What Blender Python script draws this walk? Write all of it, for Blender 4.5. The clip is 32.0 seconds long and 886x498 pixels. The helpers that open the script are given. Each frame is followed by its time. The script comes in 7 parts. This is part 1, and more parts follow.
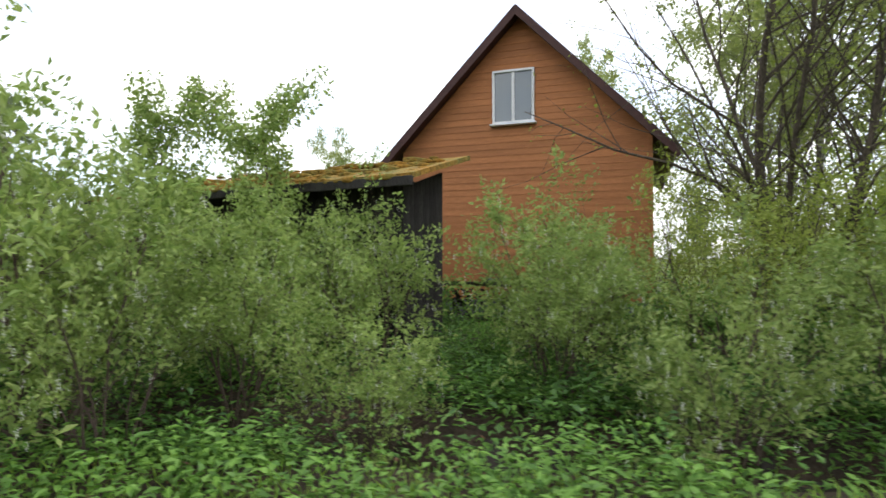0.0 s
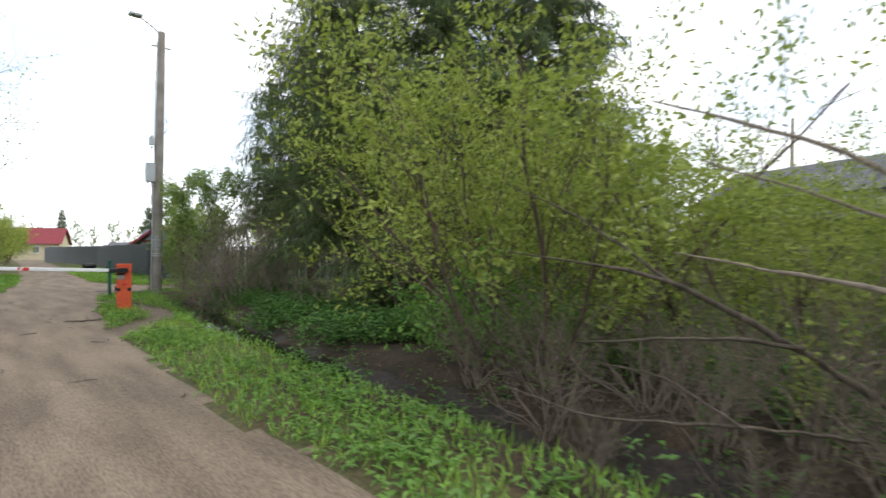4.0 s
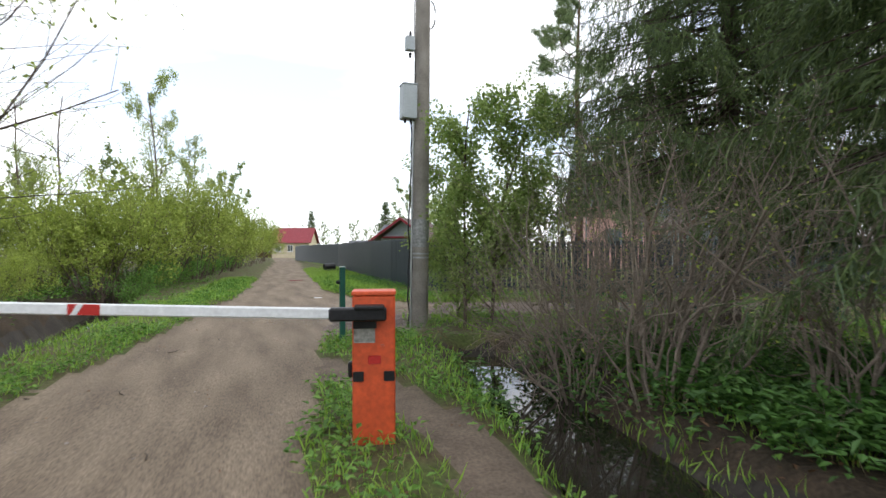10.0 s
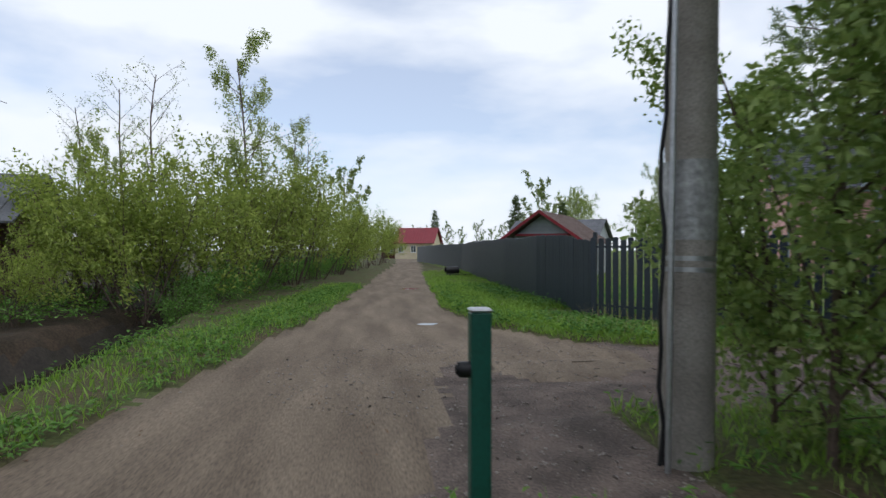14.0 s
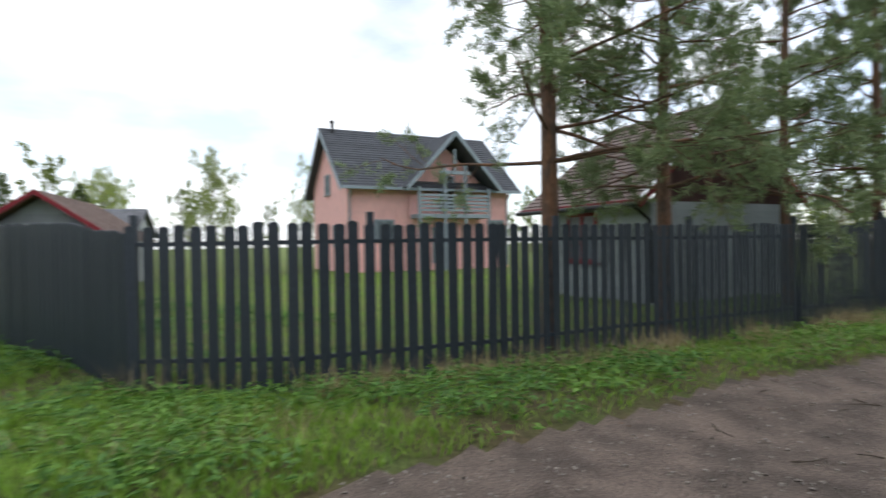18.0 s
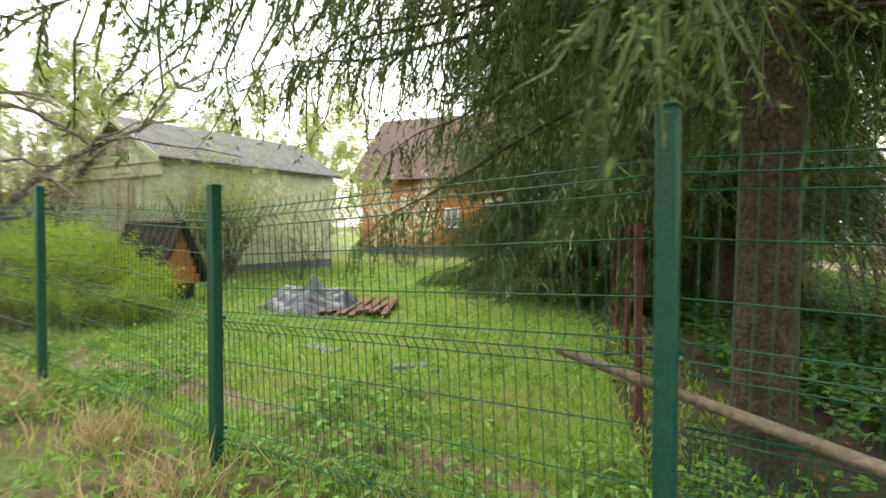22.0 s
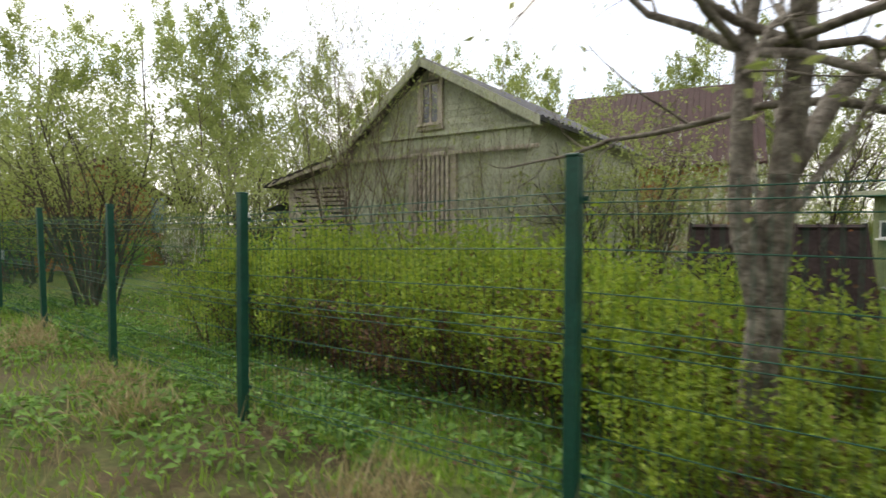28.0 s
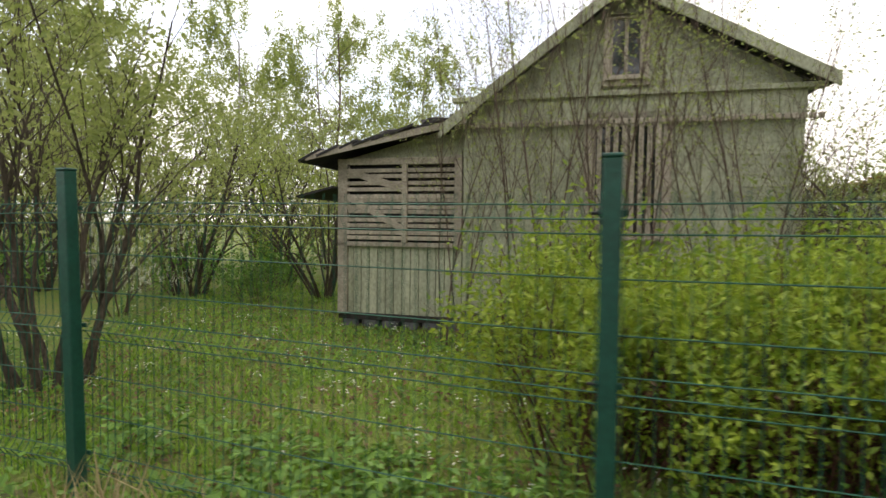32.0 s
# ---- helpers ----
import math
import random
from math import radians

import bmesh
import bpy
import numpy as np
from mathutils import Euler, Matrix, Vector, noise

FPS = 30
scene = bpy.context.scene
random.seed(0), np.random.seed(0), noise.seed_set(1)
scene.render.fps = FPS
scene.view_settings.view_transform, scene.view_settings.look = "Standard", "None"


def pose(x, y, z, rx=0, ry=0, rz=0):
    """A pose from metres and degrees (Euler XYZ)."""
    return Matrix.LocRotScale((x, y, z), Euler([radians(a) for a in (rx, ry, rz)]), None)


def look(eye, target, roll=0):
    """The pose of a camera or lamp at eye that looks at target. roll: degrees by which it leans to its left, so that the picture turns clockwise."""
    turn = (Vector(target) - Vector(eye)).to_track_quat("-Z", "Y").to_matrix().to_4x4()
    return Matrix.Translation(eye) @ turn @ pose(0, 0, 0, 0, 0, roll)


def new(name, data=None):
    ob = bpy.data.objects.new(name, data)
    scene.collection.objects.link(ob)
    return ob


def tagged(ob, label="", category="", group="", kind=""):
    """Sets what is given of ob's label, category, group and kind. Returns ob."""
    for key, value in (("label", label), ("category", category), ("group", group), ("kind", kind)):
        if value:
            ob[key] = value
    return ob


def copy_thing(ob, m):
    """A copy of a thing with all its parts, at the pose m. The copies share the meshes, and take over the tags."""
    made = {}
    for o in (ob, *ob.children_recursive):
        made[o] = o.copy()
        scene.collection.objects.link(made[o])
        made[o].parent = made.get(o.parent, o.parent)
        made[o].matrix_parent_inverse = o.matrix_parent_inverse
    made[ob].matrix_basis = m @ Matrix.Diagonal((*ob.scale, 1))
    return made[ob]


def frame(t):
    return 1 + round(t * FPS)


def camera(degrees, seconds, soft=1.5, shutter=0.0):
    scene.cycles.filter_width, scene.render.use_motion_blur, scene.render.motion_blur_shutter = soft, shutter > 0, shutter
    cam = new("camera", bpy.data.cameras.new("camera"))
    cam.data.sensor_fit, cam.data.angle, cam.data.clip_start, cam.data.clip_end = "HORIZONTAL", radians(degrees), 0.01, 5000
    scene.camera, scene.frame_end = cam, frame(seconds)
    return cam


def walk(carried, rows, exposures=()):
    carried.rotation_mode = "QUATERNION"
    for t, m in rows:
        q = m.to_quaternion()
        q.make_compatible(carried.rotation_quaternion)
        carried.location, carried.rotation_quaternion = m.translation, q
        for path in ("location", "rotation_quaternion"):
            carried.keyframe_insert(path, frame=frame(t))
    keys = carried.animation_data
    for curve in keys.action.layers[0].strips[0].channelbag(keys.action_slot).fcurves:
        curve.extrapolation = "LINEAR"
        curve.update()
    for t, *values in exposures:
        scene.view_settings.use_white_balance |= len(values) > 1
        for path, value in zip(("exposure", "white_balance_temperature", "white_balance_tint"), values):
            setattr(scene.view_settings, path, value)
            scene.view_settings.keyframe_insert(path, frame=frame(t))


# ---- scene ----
cam = camera(77.85, 32.0, shutter=0.35)
PATH = [
    (0, pose(-3.272, -21.328, 1.440, 90.91, 0, -82.85) @ pose(0, 0, 0, 0, 0, 0.01)),
    (0.5, pose(-3.168, -20.451, 1.454, 90.53, 0, -82.45) @ pose(0, 0, 0, 0, 0, -0.01)),
    (1, pose(-3.085, -19.566, 1.477, 90.29, 0, -79.68) @ pose(0, 0, 0, 0, 0, -0.13)),
    (1.5, pose(-3.021, -18.664, 1.516, 90.38, 0, -75.03) @ pose(0, 0, 0, 0, 0, -0.52)),
    (2, pose(-2.942, -17.725, 1.555, 90.39, 0, -69.55) @ pose(0, 0, 0, 0, 0, -0.35)),
    (2.5, pose(-2.909, -16.796, 1.518, 90.47, 0, -61.95) @ pose(0, 0, 0, 0, 0, -0.04)),
    (3, pose(-2.923, -15.905, 1.512, 90.54, 0, -54.31) @ pose(0, 0, 0, 0, 0, 0.01)),
    (3.5, pose(-2.962, -15.101, 1.476, 90.44, 0, -47.17) @ pose(0, 0, 0, 0, 0, 0.06)),
    (4, pose(-2.967, -14.176, 1.454, 90.20, 0, -41.30) @ pose(0, 0, 0, 0, 0, 0.17)),
    (4.5, pose(-2.883, -13.325, 1.456, 90.23, 0, -35.98) @ pose(0, 0, 0, 0, 0, 0.24)),
    (6.5, pose(-2.403, -9.593, 1.522, 89.78, 0, -23.17) @ pose(0, 0, 0, 0, 0, -0.03)),
    (7, pose(-2.295, -8.696, 1.511, 89.80, 0, -21.22) @ pose(0, 0, 0, 0, 0, -0.01)),
    (7.5, pose(-2.168, -7.791, 1.514, 89.79, 0, -20.75) @ pose(0, 0, 0, 0, 0, -0.12)),
    (8, pose(-2.024, -6.958, 1.485, 89.88, 0, -20.53) @ pose(0, 0, 0, 0, 0, -0.03)),
    (8.5, pose(-1.820, -6.050, 1.484, 89.84, 0, -20.45) @ pose(0, 0, 0, 0, 0, -0.08)),
    (9, pose(-1.589, -5.198, 1.406, 89.95, 0, -20.34) @ pose(0, 0, 0, 0, 0, -0.08)),
    (9.5, pose(-1.303, -4.290, 1.446, 89.86, 0, -19.95) @ pose(0, 0, 0, 0, 0, -0.06)),
    (10, pose(-0.945, -3.483, 1.430, 89.92, 0, -19.52) @ pose(0, 0, 0, 0, 0, -0.13)),
    (10.5, pose(-0.555, -2.721, 1.441, 90.00, 0, -19.28) @ pose(0, 0, 0, 0, 0, -0.02)),
    (11, pose(-0.117, -2.071, 1.418, 90.11, 0, -19.37) @ pose(0, 0, 0, 0, 0, 0.02)),
    (11.5, pose(0.227, -1.372, 1.412, 90.02, 0, -19.28) @ pose(0, 0, 0, 0, 0, -0.10)),
    (12, pose(0.521, -0.685, 1.375, 90.11, 0, -19.18) @ pose(0, 0, 0, 0, 0, -0.08)),
    (12.5, pose(0.554, 0.170, 1.354, 89.83, 0, -17.74) @ pose(0, 0, 0, 0, 0, 0.06)),
    (13, pose(0.454, 1.137, 1.339, 90.02, 0, -13.69) @ pose(0, 0, 0, 0, 0, 0.06)),
    (13.5, pose(0.200, 1.921, 1.382, 90.04, 0, -8.63) @ pose(0, 0, 0, 0, 0, 0.03)),
    (14, pose(-0.010, 2.683, 1.389, 90.06, 0, -6.70) @ pose(0, 0, 0, 0, 0, 0.06)),
    (14.5, pose(-0.177, 3.428, 1.398, 89.95, 0, -5.20) @ pose(0, 0, 0, 0, 0, 0.30)),
    (16.5, pose(0.520, 6.450, 1.400, 90.07, 0, -12.69) @ pose(0, 0, 0, 0, 0, -0.43)),
    (17, pose(0.910, 7.050, 1.405, 90.23, 0, -21.06) @ pose(0, 0, 0, 0, 0, -0.64)),
    (17.5, pose(1.450, 7.500, 1.405, 90.02, 0, -33.95) @ pose(0, 0, 0, 0, 0, -1.24)),
    (18, pose(2.020, 7.750, 1.405, 89.49, 0, -51.85) @ pose(0, 0, 0, 0, 0, -0.95)),
    (18.5, pose(2.720, 7.860, 1.405, 89.01, 0, -66.11) @ pose(0, 0, 0, 0, 0, -1.34)),
    (19, pose(3.500, 7.930, 1.400, 88.41, 0, -80.95) @ pose(0, 0, 0, 0, 0, -1.37)),
    (19.5, pose(4.196, 7.938, 1.396, 88.27, 0, -92.52) @ pose(0, 0, 0, 0, 0, -1.16)),
    (20, pose(4.833, 7.742, 1.403, 88.01, 0, -107.70) @ pose(0, 0, 0, 0, 0, -0.57)),
    (20.5, pose(5.463, 7.550, 1.408, 87.87, 0, -124.92) @ pose(0, 0, 0, 0, 0, -0.26)),
    (21, pose(6.037, 7.376, 1.412, 87.98, 0, -141.10) @ pose(0, 0, 0, 0, 0, -0.08)),
    (21.2, pose(6.305, 7.174, 1.410, 86.80, 0, -146.22) @ pose(0, 0, 0, 0, 0, -0.08)),
    (21.5, pose(6.705, 6.866, 1.429, 87.89, 0, -156.02) @ pose(0, 0, 0, 0, 0, 0.13)),
    (22, pose(7.372, 6.488, 1.434, 87.62, 0, -168.71) @ pose(0, 0, 0, 0, 0, 0.29)),
    (22.2, pose(7.676, 6.392, 1.416, 87.23, 0, -173.62) @ pose(0, 0, 0, 0, 0, 0.14)),
    (23, pose(8.795, 5.808, 1.420, 87.23, 0, -186.78) @ pose(0, 0, 0, 0, 0, -0.02)),
    (23.5, pose(9.513, 5.421, 1.437, 87.22, 0, -189.57) @ pose(0, 0, 0, 0, 0, 0.02)),
    (24, pose(10.209, 5.066, 1.444, 87.28, 0, -190.06) @ pose(0, 0, 0, 0, 0, 0.29)),
    (24.5, pose(10.940, 4.755, 1.411, 87.62, 0, -189.86) @ pose(0, 0, 0, 0, 0, 0.25)),
    (25, pose(11.697, 4.303, 1.397, 87.54, 0, -189.67) @ pose(0, 0, 0, 0, 0, 0.08)),
    (25.5, pose(12.484, 3.990, 1.402, 87.64, 0, -187.43) @ pose(0, 0, 0, 0, 0, 0.11)),
    (26, pose(13.234, 3.648, 1.387, 87.75, 0, -182.49) @ pose(0, 0, 0, 0, 0, 0.26)),
    (26.5, pose(13.986, 3.385, 1.407, 87.50, 0, -178.04) @ pose(0, 0, 0, 0, 0, 0.54)),
    (28.5, pose(16.893, 2.671, 1.526, 87.44, 0, -164.65) @ pose(0, 0, 0, 0, 0, 0.04)),
    (28.6, pose(17.038, 2.589, 1.533, 87.38, 0, -164.70) @ pose(0, 0, 0, 0, 0, 0.08)),
    (29, pose(17.540, 2.274, 1.530, 87.42, 0, -165.29) @ pose(0, 0, 0, 0, 0, -0.06)),
    (29.5, pose(18.180, 1.933, 1.530, 87.54, 0, -167.79) @ pose(0, 0, 0, 0, 0, 0.02)),
    (30, pose(18.817, 1.507, 1.499, 87.67, 0, -172.65) @ pose(0, 0, 0, 0, 0, 0.04)),
    (30.5, pose(19.477, 1.177, 1.478, 87.76, 0, -178.30) @ pose(0, 0, 0, 0, 0, 0.08)),
    (31, pose(20.181, 0.804, 1.444, 87.92, 0, -181.69) @ pose(0, 0, 0, 0, 0, 0.19)),
    (31.5, pose(20.865, 0.449, 1.467, 88.17, 0, -184.12) @ pose(0, 0, 0, 0, 0, 0.03)),
    (32, pose(21.551, 0.095, 1.454, 87.39, 0, -186.15) @ pose(0, 0, 0, 0, 0, 0.71)),
]
walk(cam, PATH, [(0, 0.45, 6600, 10), (2.5, 0.4, 6800, 8), (4, 0.4, 6500, 10), (7, 0.4, 6450, 10), (10, 0.35, 6450, 10), (12.5, 0.35, 6450, 10), (13, 0.25, 6400, 10), (13.5, -0.25, 6200, 10), (14.5, -0.5, 6050, 10), (16.5, -0.65, 6050, 12), (17.3, -0.55, 6100, 12), (18, 0.1, 6400, 10), (18.7, 0.4, 6500, 10), (20, 0.32, 6900, 8), (21.3, 0.7, 7400, 6), (22, 1.45, 7900, 4), (23, 1.5, 7800, 4), (24, 1.5, 7500, 5), (25, 1.2, 7200, 6), (26, 0.92, 7200, 8), (28.5, 0.45, 7300, 12), (30, 0.45, 7400, 14), (32, 0.5, 7400, 14)])

# ---------- sky, sun, exposure ----------
world = bpy.data.worlds.new("sky")
scene.world = world
world.use_nodes = True
wn, wl = world.node_tree.nodes, world.node_tree.links
wn.clear()
w_out = wn.new("ShaderNodeOutputWorld")
w_bg = wn.new("ShaderNodeBackground")
w_sky = wn.new("ShaderNodeTexSky")
w_sky.sky_type, w_sky.sun_disc = "NISHITA", False
w_sky.sun_elevation, w_sky.sun_rotation = radians(52), radians(140)
w_co = wn.new("ShaderNodeTexCoord")
w_map = wn.new("ShaderNodeMapping")
w_map.inputs["Scale"].default_value = (1.0, 2.2, 3.6)
w_map.inputs["Rotation"].default_value = (0, 0, 0.5)
w_noise = wn.new("ShaderNodeTexNoise")
w_noise.inputs["Scale"].default_value, w_noise.inputs["Detail"].default_value = 1.7, 6.0
w_ramp = wn.new("ShaderNodeValToRGB")
w_ramp.color_ramp.elements[0].position, w_ramp.color_ramp.elements[0].color = 0.38, (0.42, 0.42, 0.42, 1)
w_ramp.color_ramp.elements[1].position, w_ramp.color_ramp.elements[1].color = 0.58, (1, 1, 1, 1)
w_mix = wn.new("ShaderNodeMixRGB")
w_mix.inputs[2].default_value = (11.5, 11.7, 12.0, 1)
wl.new(w_co.outputs["Generated"], w_map.inputs[0])
wl.new(w_map.outputs[0], w_noise.inputs["Vector"])
wl.new(w_noise.outputs["Fac"], w_ramp.inputs[0])
wl.new(w_ramp.outputs[0], w_mix.inputs[0])
w_gain = wn.new("ShaderNodeMixRGB")
w_gain.blend_type = "MULTIPLY"
w_gain.inputs[0].default_value, w_gain.inputs[2].default_value = 1.0, (1.7, 1.75, 1.85, 1)
wl.new(w_sky.outputs[0], w_gain.inputs[1])
wl.new(w_gain.outputs[0], w_mix.inputs[1])
wl.new(w_mix.outputs[0], w_bg.inputs[0])
w_bg.inputs[1].default_value = 0.115
wl.new(w_bg.outputs[0], w_out.inputs[0])

sun = new("sun", bpy.data.lights.new("sun", "SUN"))
sun.data.energy, sun.data.angle, sun.data.color = 1.0, radians(25), (1.0, 0.97, 0.92)
sun.matrix_world = look((0, 0, 40), (0 - 20 * math.sin(radians(140)), -20 * math.cos(radians(140)), 14))


# ---------- materials ----------
def mat(name, base, rough=0.85, metal=0.0, var=0.25, scale=6.0, bump=0.3, bscale=40.0, tint=None, stretch=(1, 1, 1), spec=0.3, objvar=0.0):
    """Noise-varied surface: grain and larger stains, with fine relief."""
    m = bpy.data.materials.new(name)
    m.use_nodes = True
    n, l = m.node_tree.nodes, m.node_tree.links
    b = n["Principled BSDF"]
    b.inputs["Roughness"].default_value, b.inputs["Metallic"].default_value = rough, metal
    b.inputs["Specular IOR Level"].default_value = spec
    co, mp = n.new("ShaderNodeTexCoord"), n.new("ShaderNodeMapping")
    mp.inputs["Scale"].default_value = stretch
    l.new(co.outputs["Object"], mp.inputs[0])
    n1, n2 = n.new("ShaderNodeTexNoise"), n.new("ShaderNodeTexNoise")
    n1.inputs["Scale"].default_value, n1.inputs["Detail"].default_value = scale, 5
    n2.inputs["Scale"].default_value, n2.inputs["Detail"].default_value = bscale, 4
    l.new(mp.outputs[0], n1.inputs["Vector"])
    l.new(mp.outputs[0], n2.inputs["Vector"])
    r = n.new("ShaderNodeValToRGB")
    other = tint or tuple(c * (1 - 0.75 * var) for c in base)
    r.color_ramp.elements[0].position, r.color_ramp.elements[0].color = 0.36, (*other, 1)
    r.color_ramp.elements[1].position, r.color_ramp.elements[1].color = 0.64, (*base, 1)
    l.new(n1.outputs["Fac"], r.inputs[0])
    mx = n.new("ShaderNodeMixRGB")
    mx.blend_type = "MULTIPLY"
    mx.inputs[0].default_value = 1.0
    r2 = n.new("ShaderNodeMapRange")
    r2.inputs[1].default_value, r2.inputs[2].default_value = 0.3, 0.7
    r2.inputs[3].default_value, r2.inputs[4].default_value = 1 - var, 1 + 0.3 * var
    l.new(n2.outputs["Fac"], r2.inputs[0])
    l.new(r.outputs[0], mx.inputs[1])
    l.new(r2.outputs[0], mx.inputs[2])
    last = mx
    if objvar:
        oi, r3, mv = n.new("ShaderNodeObjectInfo"), n.new("ShaderNodeMapRange"), n.new("ShaderNodeMixRGB")
        mv.blend_type = "MULTIPLY"
        mv.inputs[0].default_value = 1.0
        r3.inputs[3].default_value, r3.inputs[4].default_value = 1 - objvar, 1 + 0.5 * objvar
        l.new(oi.outputs["Random"], r3.inputs[0])
        l.new(mx.outputs[0], mv.inputs[1])
        l.new(r3.outputs[0], mv.inputs[2])
        last = mv
    l.new(last.outputs[0], b.inputs["Base Color"])
    bp = n.new("ShaderNodeBump")
    bp.inputs["Strength"].default_value, bp.inputs["Distance"].default_value = bump, 0.02
    l.new(n2.outputs["Fac"], bp.inputs["Height"])
    l.new(bp.outputs[0], b.inputs["Normal"])
    return m


def leaf_mat(name, a, b_, trans=0.35, rough=0.55, objv=0.12):
    """Leaves: two greens varied leaf by leaf, part of the light passing through."""
    m = bpy.data.materials.new(name)
    m.use_nodes = True
    n, l = m.node_tree.nodes, m.node_tree.links
    n.clear()
    out = n.new("ShaderNodeOutputMaterial")
    geo, ramp = n.new("ShaderNodeNewGeometry"), n.new("ShaderNodeValToRGB")
    ramp.color_ramp.elements[0].color, ramp.color_ramp.elements[1].color = (*a, 1), (*b_, 1)
    l.new(geo.outputs["Random Per Island"], ramp.inputs[0])
    oi, mr, mv = n.new("ShaderNodeObjectInfo"), n.new("ShaderNodeMapRange"), n.new("ShaderNodeMixRGB")
    mv.blend_type = "MULTIPLY"
    mv.inputs[0].default_value = 1.0
    mr.inputs[3].default_value, mr.inputs[4].default_value = 1 - objv, 1 + objv
    l.new(oi.outputs["Random"], mr.inputs[0])
    l.new(ramp.outputs[0], mv.inputs[1])
    l.new(mr.outputs[0], mv.inputs[2])
    d, t, g = n.new("ShaderNodeBsdfDiffuse"), n.new("ShaderNodeBsdfTranslucent"), n.new("ShaderNodeBsdfGlossy")
    g.inputs["Roughness"].default_value = rough
    g.inputs["Color"].default_value = (0.6, 0.6, 0.6, 1)
    m1, m2 = n.new("ShaderNodeMixShader"), n.new("ShaderNodeMixShader")
    m1.inputs[0].default_value, m2.inputs[0].default_value = trans, 0.05
    l.new(mv.outputs[0], d.inputs[0])
    l.new(mv.outputs[0], t.inputs[0])
    l.new(d.outputs[0], m1.inputs[1])
    l.new(t.outputs[0], m1.inputs[2])
    l.new(m1.outputs[0], m2.inputs[1])
    l.new(g.outputs[0], m2.inputs[2])
    l.new(m2.outputs[0], out.inputs[0])
    return m


def glass_mat(name, tint=(0.04, 0.05, 0.055)):
    m = bpy.data.materials.new(name)
    m.use_nodes = True
    b = m.node_tree.nodes["Principled BSDF"]
    b.inputs["Base Color"].default_value = (*tint, 1)
    b.inputs["Roughness"].default_value, b.inputs["Specular IOR Level"].default_value = 0.04, 0.9
    return m


def ground_mat(name):
    """Soil under grass: dark loam, moss and straw litter."""
    m = mat(name, (0.085, 0.11, 0.03), 0.95, var=0.5, scale=1.6, bump=0.9, bscale=22, tint=(0.10, 0.075, 0.04))
    return m


M_ground = ground_mat("soil_moss")
M_forest = mat("forest_floor", (0.075, 0.052, 0.034), 0.96, var=0.55, scale=2.2, bump=1.0, bscale=26, tint=(0.04, 0.032, 0.02))
M_lawn = mat("lawn_ground", (0.11, 0.185, 0.028), 0.95, var=0.45, scale=1.2, bump=1.0, bscale=30, tint=(0.15, 0.165, 0.045))
M_dirt = mat("packed_dirt", (0.245, 0.192, 0.138), 0.93, var=0.42, scale=1.5, bump=0.5, bscale=48, tint=(0.155, 0.118, 0.084), stretch=(1.6, 0.3, 1))
M_gravel = mat("gravel_dirt", (0.215, 0.165, 0.137), 0.93, var=0.55, scale=2.2, bump=1.0, bscale=55, tint=(0.105, 0.083, 0.07))
M_soil = mat("trampled_soil", (0.21, 0.155, 0.10), 0.95, var=0.5, scale=4, bump=0.9, bscale=30, tint=(0.13, 0.10, 0.06))
M_mud = mat("ditch_mud", (0.05, 0.04, 0.03), 0.7, var=0.5, scale=3, bump=0.8, bscale=20)
M_path = mat("path_soil", (0.17, 0.13, 0.095), 0.93, var=0.4, scale=3, bump=0.6, bscale=40)
M_stone = mat("gravel_stone", (0.33, 0.29, 0.255), 0.85, var=0.35, scale=30, bump=0.3, objvar=0.3)
M_bark = mat("grey_bark", (0.13, 0.105, 0.08), 0.95, var=0.55, scale=9, bump=0.9, bscale=45, stretch=(1, 1, 0.3))
M_twig = mat("twig_bark", (0.15, 0.11, 0.085), 0.9, var=0.4, scale=14, bump=0.4, bscale=60)
M_sprbark = mat("spruce_bark", (0.115, 0.085, 0.068), 0.95, var=0.5, scale=12, bump=1.0, bscale=38)
M_pinebark = mat("pine_bark", (0.235, 0.125, 0.072), 0.93, var=0.5, scale=8, bump=1.0, bscale=30, tint=(0.12, 0.085, 0.065), stretch=(1, 1, 0.35))
M_birchbark = mat("birch_bark", (0.52, 0.49, 0.44), 0.85, var=0.5, scale=6, bump=0.4, bscale=20, tint=(0.10, 0.085, 0.075), stretch=(0.6, 0.6, 2.5))
M_applebark = mat("lichened_bark", (0.30, 0.27, 0.225), 0.95, var=0.5, scale=11, bump=1.0, bscale=36, tint=(0.12, 0.10, 0.08))
M_dead = mat("dead_branch", (0.26, 0.215, 0.165), 0.9, var=0.4, scale=10, bump=0.5, bscale=50)
L_willow = leaf_mat("willow_leaf", (0.19, 0.265, 0.035), (0.38, 0.45, 0.08), 0.4)
L_cherry = leaf_mat("cherry_leaf", (0.17, 0.27, 0.055), (0.36, 0.46, 0.13), 0.45)
L_birch = leaf_mat("birch_leaf", (0.22, 0.29, 0.07), (0.40, 0.46, 0.15), 0.45)
L_hedge = leaf_mat("hedge_leaf", (0.17, 0.29, 0.025), (0.38, 0.48, 0.055), 0.42)
L_far = leaf_mat("far_leaf", (0.15, 0.215, 0.055), (0.27, 0.33, 0.10), 0.4)
L_weed = leaf_mat("weed_leaf", (0.08, 0.19, 0.028), (0.19, 0.36, 0.058), 0.33)
L_nettle = leaf_mat("nettle_leaf", (0.045, 0.12, 0.022), (0.12, 0.26, 0.045), 0.3)
L_grass = leaf_mat("grass_blade", (0.14, 0.28, 0.026), (0.29, 0.46, 0.06), 0.33)
